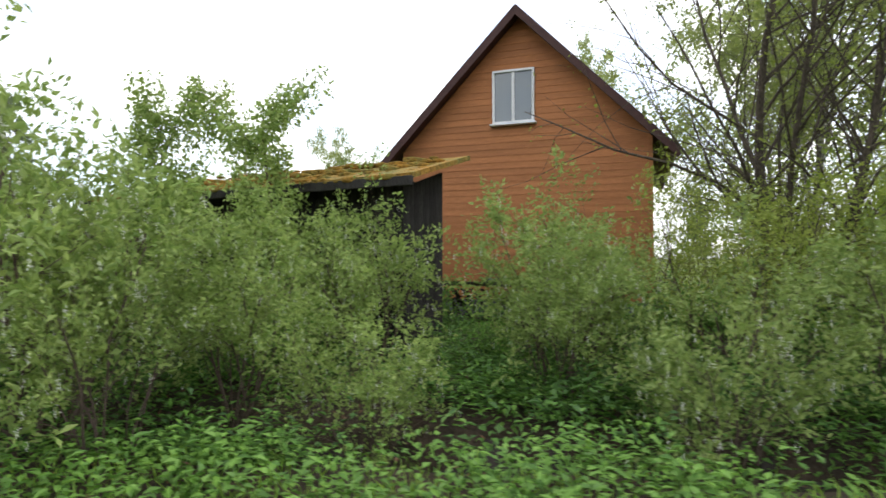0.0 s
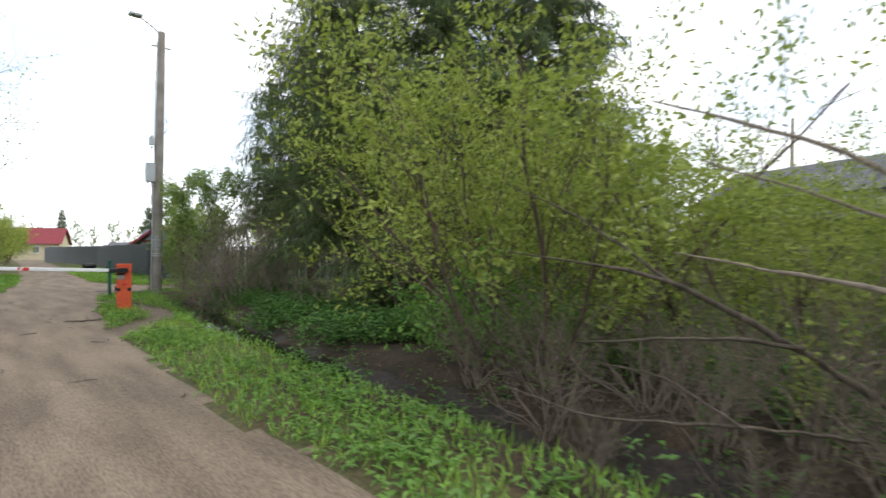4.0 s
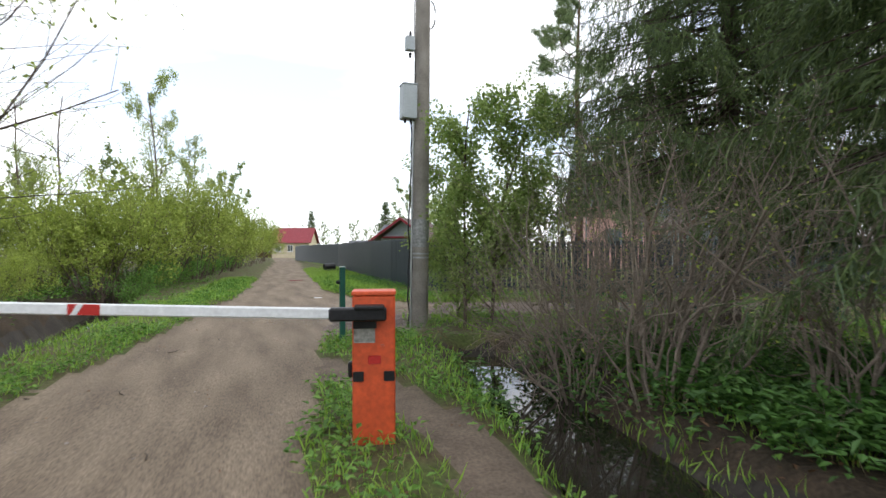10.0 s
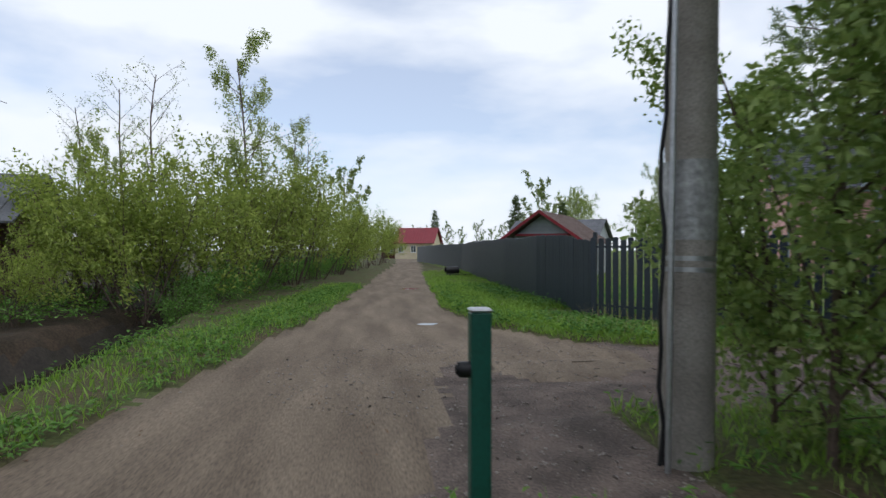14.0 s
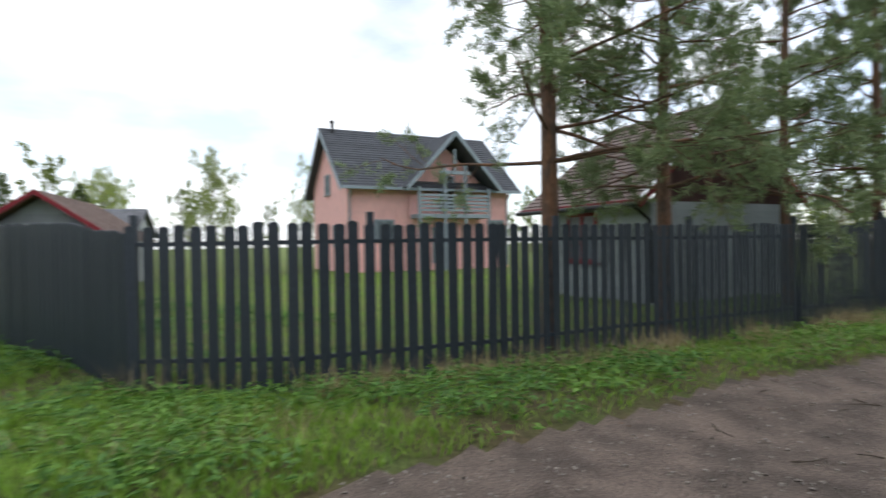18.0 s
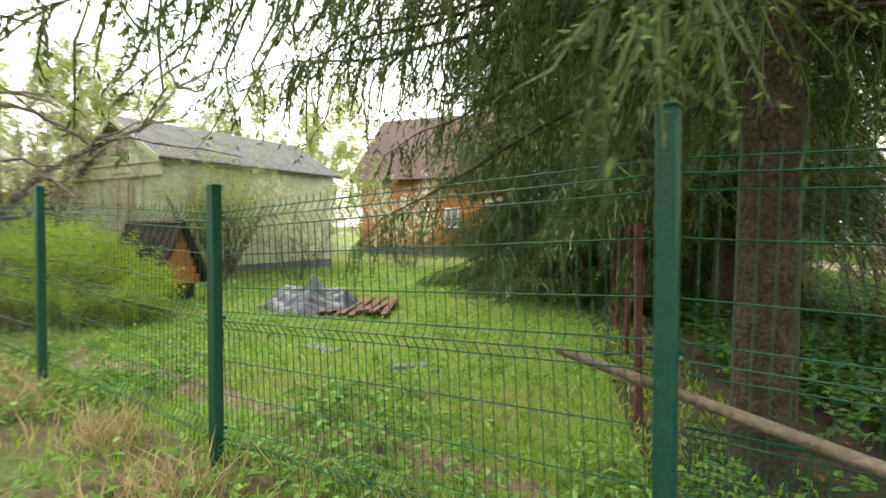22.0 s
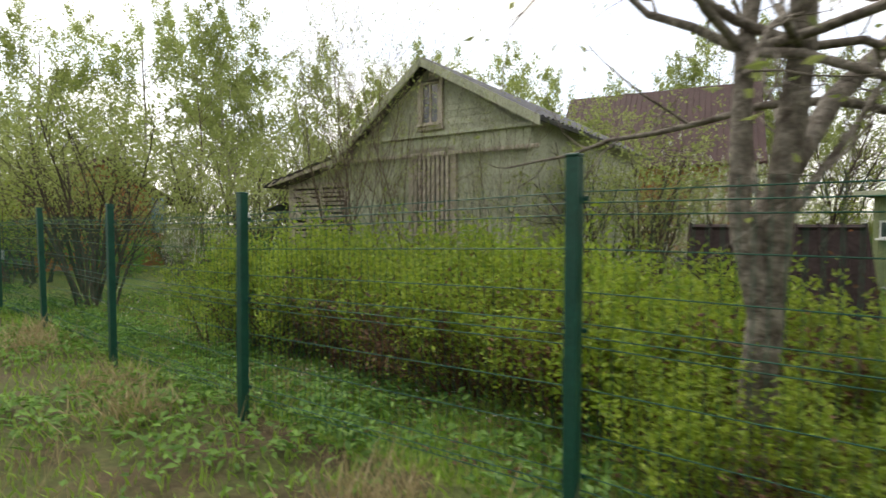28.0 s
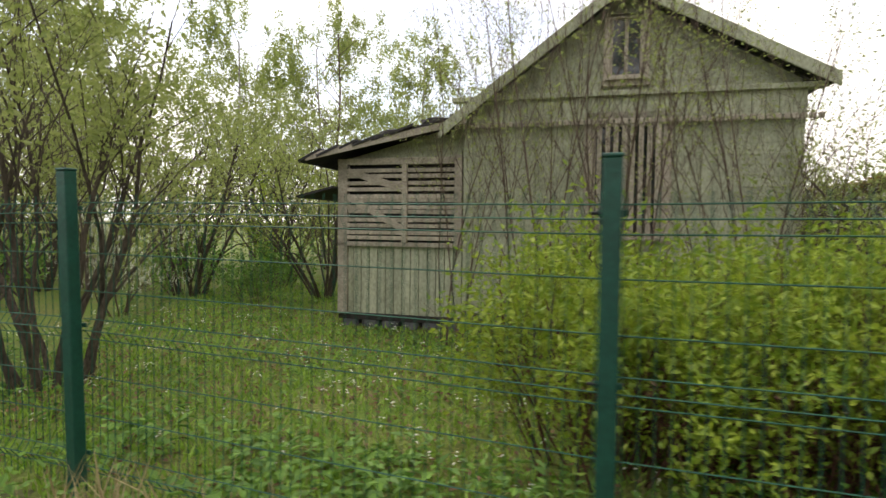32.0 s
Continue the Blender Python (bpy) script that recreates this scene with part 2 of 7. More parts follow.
L_dry = leaf_mat("dry_grass", (0.30, 0.235, 0.115), (0.46, 0.38, 0.21), 0.3)
L_litter = leaf_mat("dead_leaf", (0.10, 0.055, 0.03), (0.22, 0.12, 0.06), 0.2)
L_spruce = leaf_mat("spruce_needle", (0.045, 0.078, 0.026), (0.13, 0.18, 0.056), 0.15, 0.5)
L_sprtip = leaf_mat("spruce_young_needle", (0.09, 0.155, 0.035), (0.16, 0.235, 0.055), 0.25, 0.5)
L_pine = leaf_mat("pine_needle", (0.13, 0.19, 0.085), (0.27, 0.34, 0.155), 0.2, 0.5)
L_flower = leaf_mat("white_blossom", (0.7, 0.72, 0.62), (0.85, 0.85, 0.78), 0.4)
M_water = bpy.data.materials.new("ditch_water")
M_water.use_nodes = True
wb = M_water.node_tree.nodes["Principled BSDF"]
wb.inputs["Base Color"].default_value = (0.018, 0.016, 0.012, 1)
wb.inputs["Roughness"].default_value = 0.03
wb.inputs["Specular IOR Level"].default_value = 0.7
M_concrete = mat("pole_concrete", (0.36, 0.33, 0.29), 0.9, var=0.3, scale=2.5, bump=0.35, bscale=60, tint=(0.25, 0.225, 0.195))
M_orange = mat("orange_paint", (0.66, 0.095, 0.028), 0.5, var=0.22, scale=5, bump=0.1, bscale=30, spec=0.45)
M_black = mat("black_metal", (0.016, 0.016, 0.018), 0.5, var=0.3, scale=20, bump=0.15)
M_whitep = mat("white_paint", (0.76, 0.77, 0.78), 0.45, var=0.12, scale=8, bump=0.08)
M_redtape = mat("red_tape", (0.5, 0.035, 0.03), 0.4, var=0.15, scale=20, bump=0.05)
M_paper = mat("weathered_label", (0.42, 0.40, 0.36), 0.8, var=0.4, scale=25, bump=0.1)
M_boxgrey = mat("grey_box_paint", (0.47, 0.51, 0.53), 0.55, var=0.12, scale=6, bump=0.08)
M_steel = mat("galvanised", (0.5, 0.51, 0.52), 0.4, 0.8, var=0.15, scale=15, bump=0.1)
M_greenpost = mat("green_post_paint", (0.008, 0.085, 0.06), 0.42, var=0.22, scale=9, bump=0.12, bscale=50, spec=0.5)
M_greenwire = mat("green_wire", (0.014, 0.10, 0.065), 0.45, var=0.2, scale=20, bump=0.05)
M_picket = mat("dark_blue_picket_paint", (0.032, 0.043, 0.058), 0.5, var=0.18, scale=5, bump=0.12, bscale=30, spec=0.4, objvar=0.12)
M_brownf = mat("brown_picket_paint", (0.075, 0.035, 0.027), 0.6, var=0.25, scale=5, bump=0.1, objvar=0.15)
M_clap = mat("orange_clapboard", (0.46, 0.185, 0.07), 0.7, var=0.22, scale=3, bump=0.25, bscale=30, stretch=(0.25, 0.25, 3), objvar=0.14)
M_brownroof = mat("brown_metal_roof", (0.07, 0.037, 0.035), 0.6, 0.0, var=0.25, scale=2, bump=0.15, bscale=18)
M_fascia = mat("dark_brown_fascia", (0.075, 0.032, 0.028), 0.6, var=0.3, scale=6, bump=0.15)
M_grey_board = mat("weathered_dark_board", (0.055, 0.05, 0.047), 0.95, var=0.5, scale=5, bump=0.6, bscale=40, stretch=(3, 3, 0.3), objvar=0.35)
M_moss = mat("mossy_slate", (0.40, 0.21, 0.035), 0.97, var=0.6, scale=4, bump=1.0, bscale=22, tint=(0.20, 0.19, 0.05))
M_slate = mat("grey_slate", (0.17, 0.175, 0.19), 0.9, var=0.35, scale=3, bump=0.4, bscale=20)
M_greenboard = mat("faded_green_board", (0.5, 0.52, 0.385), 0.9, var=0.35, scale=3, bump=0.2, bscale=30, stretch=(1.2, 1.2, 0.6), tint=(0.39, 0.41, 0.30), objvar=0.1)
M_greenshed = mat("pale_green_shed", (0.25, 0.29, 0.155), 0.85, var=0.3, scale=3, bump=0.25, bscale=28, objvar=0.12)
M_barewood = mat("weathered_bare_wood", (0.55, 0.49, 0.40), 0.9, var=0.35, scale=7, bump=0.4, bscale=40, objvar=0.2)
# near-black colour standing for unlit space: rooms, shed inside, eaves, under the kennel
M_unlit = mat("unlit_black", (0.02, 0.02, 0.02), 0.9, var=0.2)
M_tarroof = mat("tar_paper", (0.05, 0.048, 0.05), 0.8, var=0.4, scale=4, bump=0.6, bscale=14)
M_pink = mat("pink_clapboard", (0.88, 0.5, 0.46), 0.75, var=0.12, scale=2, bump=0.15, objvar=0.02)
M_bluegrey = mat("blue_grey_trim", (0.27, 0.325, 0.36), 0.6, var=0.12, scale=4, bump=0.1)
M_darkroof = mat("dark_shingle_roof", (0.085, 0.092, 0.105), 0.85, var=0.25, scale=2, bump=0.4, bscale=16, objvar=0.15)
M_tileroof = mat("brown_tile_roof", (0.22, 0.165, 0.145), 0.7, var=0.3, scale=2, bump=0.3, bscale=14, objvar=0.14)
M_greyboard2 = mat("grey_clapboard", (0.38, 0.42, 0.43), 0.75, var=0.15, scale=3, bump=0.2, objvar=0.1)
M_crimson = mat("crimson_trim", (0.24, 0.022, 0.032), 0.5, var=0.18, scale=4, bump=0.1)
M_redroof = mat("crimson_metal_roof", (0.235, 0.028, 0.038), 0.45, var=0.2, scale=2, bump=0.15)
M_cream = mat("cream_wall", (0.6, 0.52, 0.36), 0.8, var=0.15, scale=2, bump=0.15)
M_tarp = mat("blue_grey_tarp", (0.058, 0.072, 0.1), 0.5, var=0.4, scale=3, bump=0.4, bscale=12, spec=0.4, tint=(0.035, 0.045, 0.06))
M_rust = mat("rust_brown_boards", (0.19, 0.10, 0.065), 0.9, var=0.45, scale=7, bump=0.5, objvar=0.2)
M_redpost = mat("rusty_red_post", (0.19, 0.062, 0.055), 0.75, var=0.35, scale=12, bump=0.2)
M_wall2 = mat("dark_red_wall", (0.105, 0.035, 0.032), 0.8, var=0.2, scale=2, bump=0.15)
M_window = glass_mat("window_glass", (0.16, 0.19, 0.21))
M_windowd = glass_mat("dark_window_glass")


# ---------- mesh tools ----------
rng = np.random.default_rng(7)
Z = Vector((0, 0, 1))


def mesh_of(name, V, faces, mats, mat_ids=None):
    """A mesh from vertex rows and one or more face arrays (rows of 3 or 4 indices)."""
    me = bpy.data.meshes.new(name)
    V = np.asarray(V, np.float32)
    if not isinstance(faces, (list, tuple)):
        faces = [faces]
    faces = [np.asarray(f, np.int32) for f in faces if len(f)]
    loops = np.concatenate([f.ravel() for f in faces]) if faces else np.zeros(0, np.int32)
    totals = np.concatenate([np.full(len(f), f.shape[1], np.int32) for f in faces]) if faces else np.zeros(0, np.int32)
    me.vertices.add(len(V))
    me.vertices.foreach_set("co", V.ravel())
    me.loops.add(len(loops))
    me.loops.foreach_set("vertex_index", loops)
    me.polygons.add(len(totals))
    me.polygons.foreach_set("loop_start", np.concatenate([[0], np.cumsum(totals)[:-1]]).astype(np.int32))
    me.polygons.foreach_set("loop_total", totals)
    me.polygons.foreach_set("use_smooth", np.zeros(len(totals), bool))
    if mat_ids is not None:
        me.polygons.foreach_set("material_index", np.asarray(mat_ids, np.int32))
    for m in mats if isinstance(mats, (list, tuple)) else [mats]:
        me.materials.append(m)
    me.update(calc_edges=True)
    return me


def obj(name, me, parent=None, m=None, label="", category="", group="", kind=""):
    ob = new(name, me)
    if parent is not None:
        ob.parent = parent
    if m is not None:
        ob.matrix_basis = m
    return tagged(ob, label, category, group, kind)


def root(name, m, label, category, group="", kind=""):
    ob = new(name)
    ob.empty_display_size = 0.1
    ob.matrix_basis = m
    return tagged(ob, label, category, group, kind)


def smooth(me):
    me.polygons.foreach_set("use_smooth", np.ones(len(me.polygons), bool))
    return me


def part(name, bm, material, parent, label="", m=None, soft=False):
    me = bpy.data.meshes.new(name)
    bm.to_mesh(me)
    bm.free()
    me.materials.append(material)
    if soft:
        smooth(me)
    return obj(name, me, parent, m, label)


def box_bm(bm, lo, hi, bevel=0.0):
    """A block from corner to corner, with bevelled edges."""
    r = bmesh.ops.create_cube(bm, size=1)
    lo, hi = Vector(lo), Vector(hi)
    for v in r["verts"]:
        v.co = Vector([lo[i] + (v.co[i] + 0.5) * (hi[i] - lo[i]) for i in range(3)])
    if bevel:
        es = list({e for v in r["verts"] for e in v.link_edges})
        bmesh.ops.bevel(bm, geom=es, offset=bevel, segments=1, affect="EDGES")


def box(name, lo, hi, material, parent, bevel=0.006, label="", m=None):
    bm = bmesh.new()
    box_bm(bm, lo, hi, bevel)
    return part(name, bm, material, parent, label, m)


def boxes(name, items, material, parent, bevel=0.004, label="", m=None):
    bm = bmesh.new()
    for lo, hi in items:
        box_bm(bm, lo, hi, bevel)
    return part(name, bm, material, parent, label, m)


def tube(paths, sides=6, cap=True):
    """Round tubes along lists of (point, radius): vertices and quads of all together."""
    V, F, n = [], [], 0
    ang = np.arange(sides) * 2 * np.pi / sides
    ring = np.stack([np.cos(ang), np.sin(ang)], 1)
    for P, R in paths:
        P, R = np.asarray(P, float), np.asarray(R, float)
        T = np.gradient(P, axis=0)
        T /= np.linalg.norm(T, axis=1, keepdims=True) + 1e-9
        ref = np.array([0.0, 0, 1]) if abs(T[0, 2]) < 0.9 else np.array([1.0, 0, 0])
        U = np.cross(T, ref)
        U /= np.linalg.norm(U, axis=1, keepdims=True) + 1e-9
        W = np.cross(T, U)
        k = len(P)
        vs = P[:, None] + R[:, None, None] * (ring[None, :, :1] * U[:, None] + ring[None, :, 1:] * W[:, None])
        V.append(vs.reshape(-1, 3))
        i = np.arange(k - 1)[:, None] * sides + np.arange(sides)[None]
        j = np.arange(k - 1)[:, None] * sides + (np.arange(sides)[None] + 1) % sides
        F.append((np.stack([i, j, j + sides, i + sides], -1).reshape(-1, 4)) + n)
        n += k * sides
    return (np.concatenate(V), np.concatenate(F)) if V else (np.zeros((0, 3)), np.zeros((0, 4), int))


def tube_part(name, paths, material, parent, sides=8, label="", m=None):
    V, F = tube(paths, sides)
    return obj(name, smooth(mesh_of(name, V, F, material)), parent, m, label)


def leaves(P, D, L, Wd, bend=0.25, seed=1, flat=0.0):
    """Leaf blades at P along D: four corners each, folded along the midrib. Vertices and quads."""
    r = np.random.default_rng(seed)
    P, D = np.asarray(P, float), np.asarray(D, float)
    n = len(P)
    D = D / (np.linalg.norm(D, axis=1, keepdims=True) + 1e-9)
    up = r.normal(size=(n, 3)) * (1 - flat) + np.array([0, 0, 1.0]) * flat * 2
    S = np.cross(D, up)
    S /= np.linalg.norm(S, axis=1, keepdims=True) + 1e-9
    N = np.cross(S, D)
    L, Wd = np.broadcast_to(L, n)[:, None], np.broadcast_to(Wd, n)[:, None]
    mid = P + D * L * 0.45
    tip = P + D * L - N * L * bend
    V = np.stack([P, mid + S * Wd / 2, tip, mid - S * Wd / 2], 1).reshape(-1, 3)
    return V, np.arange(4 * n).reshape(-1, 4)


# ---------- plants that grow ----------
def wander(r, p, d, length, n, curl, lift):
    """A line that grows from p along d, n steps, swaying by curl and bending up by lift."""
    P = [np.array(p, float)]
    d = np.array(d, float)
    d /= np.linalg.norm(d)
    for _ in range(n):
        d = d + r.normal(size=3) * curl + np.array([0, 0, lift])
        d /= np.linalg.norm(d)
        P.append(P[-1] + d * length / n)
    return np.array(P)


def side(r, d, spread):
    """A way that leaves d by about the given angle."""
    a = r.normal(size=3)
    a -= d * (a @ d)
    a /= np.linalg.norm(a) + 1e-9
    return d * math.cos(spread) + a * math.sin(spread)


def branching(r, base, d, length, radius, levels, kids, spread, curl, lift, ratio=0.55, first=0.25, steps=7):
    """A limb with its twigs: the lines with radii by level, and the leafy tips (points and ways)."""
    out, tips = [], []

    def limb(p, d, length, radius, level):
        n = max(3, steps - 2 * level)
        P = wander(r, p, d, length, n, curl * (1 + 0.4 * level), lift)
        R = np.linspace(radius, radius * (0.25 if level else 0.3), len(P))
        out.append((level, P, R))
        if level == levels:
            T = np.gradient(P, axis=0)
            tips.append((P[1:], T[1:]))
            return
        for k in range(kids[level]):
            f = first + (1 - first) * (k + r.random()) / kids[level]
            i = min(len(P) - 2, int(f * (len(P) - 1)))
            q = P[i] + (P[i + 1] - P[i]) * (f * (len(P) - 1) - i if f < 1 else 1)
            T = P[i + 1] - P[i]
            T = T / (np.linalg.norm(T) + 1e-9)
            limb(q, side(r, T, spread * (0.7 + 0.6 * r.random())), length * ratio * (1.15 - 0.6 * f) * (0.7 + 0.6 * r.random()), max(radius * (1 - 0.7 * f) * 0.5, 0.0022), level + 1)

    limb(base, d, length, radius, 0)
    return out, tips


def scatter_tips(r, tips, count, jitter):
    """count points along leafy twigs, with the twigs' ways."""
    P, T = np.concatenate([t[0] for t in tips]), np.concatenate([t[1] for t in tips])
    i = r.integers(0, len(P), count)
    return P[i] + r.normal(size=(count, 3)) * jitter - T[i] * r.random((count, 1)), T[i] / (np.linalg.norm(T[i], axis=1, keepdims=True) + 1e-9)


def plant(name, lines, leaf_sets, bark, label, category, group="", trunk_level=0, sides=(8, 5, 3, 3), m=None):
    """A thing of trunk, limbs and crown meshes under one base."""
    top = root(name, m or Matrix(), label, category, group)
    low = [(P, R) for lv, P, R in lines if lv <= trunk_level]
    V, F = tube(low, sides[0])
    obj("trunk" if len(low) < 12 else "stem_clump", smooth(mesh_of("trunk", V, F, bark)), top, kind="" if len(low) < 12 else "stuff")
    for k in range(trunk_level + 1, 4):
        some = [(P, R) for lv, P, R in lines if lv == k]
        if some:
            V, F = tube(some, sides[min(k, 3)])
            obj("branchwork" if k == trunk_level + 1 else "twig_mass", smooth(mesh_of("branchwork", V, F, bark)), top, kind="stuff")
    for nm, V, F, mt in leaf_sets:
        if len(V):
            obj(nm, mesh_of(nm, V, F, mt), top, kind="stuff")
    return top


def shrub(name, seed, height, stems, leaf, n_leaf, size, label, bark=None, lean=0.5, levels=2, kids=(7, 5), jitter=0.06, blossom=0, spread=0.6, curl=0.1, thick=0.022, base_r=0.35, category="shrub", first=0.25):
    """A many-stemmed bush."""
    r = np.random.default_rng(seed)
    lines, tips = [], []
    for k in range(stems):
        a = 2 * np.pi * k / stems + r.normal() * 0.4
        d = np.array([math.cos(a) * lean * r.random() * 1.3, math.sin(a) * lean * r.random() * 1.3, 1.0])
        p = np.array([math.cos(a) * base_r * r.random(), math.sin(a) * base_r * r.random(), -0.1])
        o, t = branching(r, p, d, height * (0.6 + 0.5 * r.random()), thick * (0.6 + 0.6 * r.random()), levels, kids, spread, curl, 0.03, first=first)
        lines += o
        tips += t
    sets = []
    if n_leaf:
        P, T = scatter_tips(r, tips, n_leaf, jitter)
        D = T * 0.4 + r.normal(size=P.shape) * 0.7
        V, F = leaves(P, D, size * (0.6 + 0.7 * r.random(n_leaf)), size * 0.5 * (0.7 + 0.5 * r.random(n_leaf)), seed=seed)
        sets.append(("foliage", V, F, leaf))
    if blossom:
        P, T = scatter_tips(r, tips, blossom, jitter * 1.5)
        k = 22
        P = np.repeat(P, k, 0) + np.array([0, 0, -1.0]) * r.random((blossom * k, 1)) * 0.11 + r.normal(size=(blossom * k, 3)) * 0.011
        V, F = leaves(P, r.normal(size=P.shape), 0.016, 0.014, seed=seed + 5)
        sets.append(("blossom", V, F, L_flower))
    return plant(name, lines, sets, bark or M_twig, label, category)


def spruce(seed, height, reach, bare, label, n_needle=60000, hang=0.5, needle=0.12, twig=1.0, fall=-0.055, pw=0.8, wide=0.24, fuzz=0.03, wob=0.45, low=1.0, girth=0.17, cord=0.0):
    """A spruce: straight trunk, drooping whorls, hanging side twigs thick with needles."""
    r = np.random.default_rng(seed)
    lines = [(0, np.array([[0, 0, -0.1], [0.02, 0.01, height * 0.4], [0, 0.03, height]]), np.array([girth, girth * 0.72, 0.012]))]
    NP, ND, NW, cords = [], [], [], []
    z = bare
    while z < height - 0.2:
        f = (z - bare) / (height - bare)
        ln = reach * (1 - f) ** pw + 0.12
        for k in range(int(r.integers(6, 9) * (low if f < 0.6 else 1))):
            a = r.random() * 2 * np.pi
            lnk = ln * (0.55 + 0.6 * r.random())
            d0 = np.array([math.cos(a), math.sin(a), 0.12 - 0.25 * (1 - f)])
            P = wander(r, (0, 0, z + 0.1 * r.normal()), d0, lnk, 7, 0.05, fall + 0.09 * f)
            P[-2:, 2] += 0.03 * lnk
            lines.append((1, P, np.linspace(0.012 + 0.012 * (1 - f), 0.003, len(P))))
            T = np.gradient(P, axis=0)
            m = max(7, int(lnk * 16))
            for q in range(m):
                g = 0.18 + 0.82 * (q + r.random()) / m
                i = min(len(P) - 2, int(g * (len(P) - 1)))
                p = P[i] + (P[i + 1] - P[i]) * (g * (len(P) - 1) - i)
                t = T[i] / np.linalg.norm(T[i])
                s = np.cross(t, [0, 0, 1.0]) * (1 if q % 2 else -1)
                tw = twig * (0.16 + 0.3 * (1 - f)) * (0.5 + r.random()) * (1.1 - 0.5 * g)
                d1 = s * 0.6 + t * 0.6 + np.array([0, 0, -hang * (0.4 + 1.4 * r.random())])
                Q = wander(r, p, d1, tw, 3, 0.08 if not cord else 0.24, -0.09)
                if q % 3 == 0:
                    lines.append((2, Q, np.array([0.004, 0.003, 0.002, 0.0015])))
                if cord:
                    cords.append((Q, np.array([0.7, 1.0, 0.8, 0.25]) * cord))
                e = 4
                for _ in range(e):
                    w = r.random() * 3
                    j = min(2, int(w))
                    NP.append(Q[j] + (Q[j + 1] - Q[j]) * (w - j))
                    ND.append((Q[j + 1] - Q[j]) / (np.linalg.norm(Q[j + 1] - Q[j]) + 1e-9))
                    NW.append(tw)
        z += 0.17 + 0.1 * r.random() * (1 + f)
    NP, ND, NW = np.array(NP), np.array(ND), np.array(NW)
    rep = max(1, int(n_needle / len(NP)))
    P = np.repeat(NP, rep, 0) + np.repeat(ND * NW[:, None], rep, 0) * (r.random((len(NP) * rep, 1)) - 0.5) * 0.55 + r.normal(size=(len(NP) * rep, 3)) * fuzz
    D = np.repeat(ND, rep, 0) + r.normal(size=(len(NP) * rep, 3)) * wob + np.array([0, 0, -0.15])
    V, F = leaves(P, D, needle * (0.6 + 0.9 * r.random(len(P))), needle * wide * (0.7 + 0.6 * r.random(len(P))), 0.1, seed)
    tip = r.random(len(P)) < 0.24
    tf = np.repeat(tip, 1)
    sets = [("crown", V, F[~tf], L_spruce), ("young_growth", V, F[tf], L_sprtip)]
    if cords:
        CV, CF = tube(cords, 3)
        sets.append(("hanging_spray", CV, CF, L_spruce))
    return plant("spruce_tree", lines, sets, M_sprbark, label, "tree", sides=(9, 5, 3, 3))


def pine(seed, height, crown0, reach, label, n_tuft=900, trunk=0.15):
    """A Scots pine: reddish trunk, few bent limbs, tufts of long needles."""
    r = np.random.default_rng(seed)
    lines = [(0, np.array([[0, 0, -0.1], [0.03, 0, height * 0.35], [-0.04, 0.05, height * 0.7], [0.05, 0, height]]), np.array([trunk, trunk * 0.8, trunk * 0.5, 0.02]))]
    tips = []
    z = crown0
    while z < height - 0.2:
        f = (z - crown0) / (height - crown0)
        for k in range(r.integers(2, 4)):
            a = r.random() * 2 * np.pi
            ln = (reach * (1 - 0.75 * f)) * (0.6 + 0.5 * r.random())
            o, t = branching(r, (0, 0, z), (math.cos(a), math.sin(a), 0.05 + 0.5 * f), ln, 0.03 * (1 - 0.6 * f), 2, (8, 4), 0.75, 0.1, 0.02, ratio=0.4, first=0.3)
            lines += [(lv + 1, P, R) for lv, P, R in o]
            tips += t
        z += 0.3 + 0.25 * r.random()
    P, T = scatter_tips(r, tips, n_tuft, 0.03)
    k = 13
    PP = np.repeat(P, k, 0) + np.repeat(T, k, 0) * (r.random((n_tuft * k, 1)) * 0.14 - 0.04)
    DD = np.repeat(T, k, 0) * 0.7 + r.normal(size=(n_tuft * k, 3)) * 0.6 + np.array([0, 0, 0.25])
    V, F = leaves(PP, DD, 0.09 + 0.06 * r.random(len(PP)), 0.016, 0.05, seed)
    return plant("pine_tree", lines, [("crown", V, F, L_pine)], M_pinebark, label, "tree", sides=(10, 6, 4, 3))


def birch(name, seed, height, leaf, n_leaf, size, label, bark=None, spread=0.7, kids=(16, 6, 4), lift=0.0, trunk=0.09, first=0.25, curl=0.05, droop=0.35, ratio=0.34, category="tree"):
    """A slender leaf tree with fine twigs."""
    r = np.random.default_rng(seed)
    o, t = branching(r, (0, 0, -0.1), (0.02 * r.normal(), 0.02 * r.normal(), 1), height, trunk, 3, kids, spread, curl, lift, ratio=ratio, first=first, steps=9)
    sets = []
    if n_leaf:
        P, T = scatter_tips(r, t, n_leaf, 0.06)
        P[:, 2] -= droop * r.random(n_leaf) ** 2
        V, F = leaves(P, T * 0.3 + r.normal(size=P.shape) * 0.6 + np.array([0, 0, -0.3]), size * (0.6 + 0.7 * r.random(n_leaf)), size * 0.62, seed=seed)
        sets.append(("foliage", V, F, leaf))
    return plant(name, o, sets, bark or M_birchbark, label, category, sides=(8, 4, 3, 3))


def place(ob, spots, group=""):
    """The thing at the first spot, and its copies at the others: rows of x, y, z, turn, scale."""
    for k, (x, y, z, a, s) in enumerate(spots):
        m = Matrix.LocRotScale((x, y, z), Euler((0, 0, radians(a))), (s, s, s))
        if k == 0:
            first, ob.matrix_basis = m, Matrix.Identity(4)
        else:
            c = copy_thing(ob, m)
            if group:
                c["group"] = group
    ob.matrix_basis = first
    if group:
        ob["group"] = group
    return ob


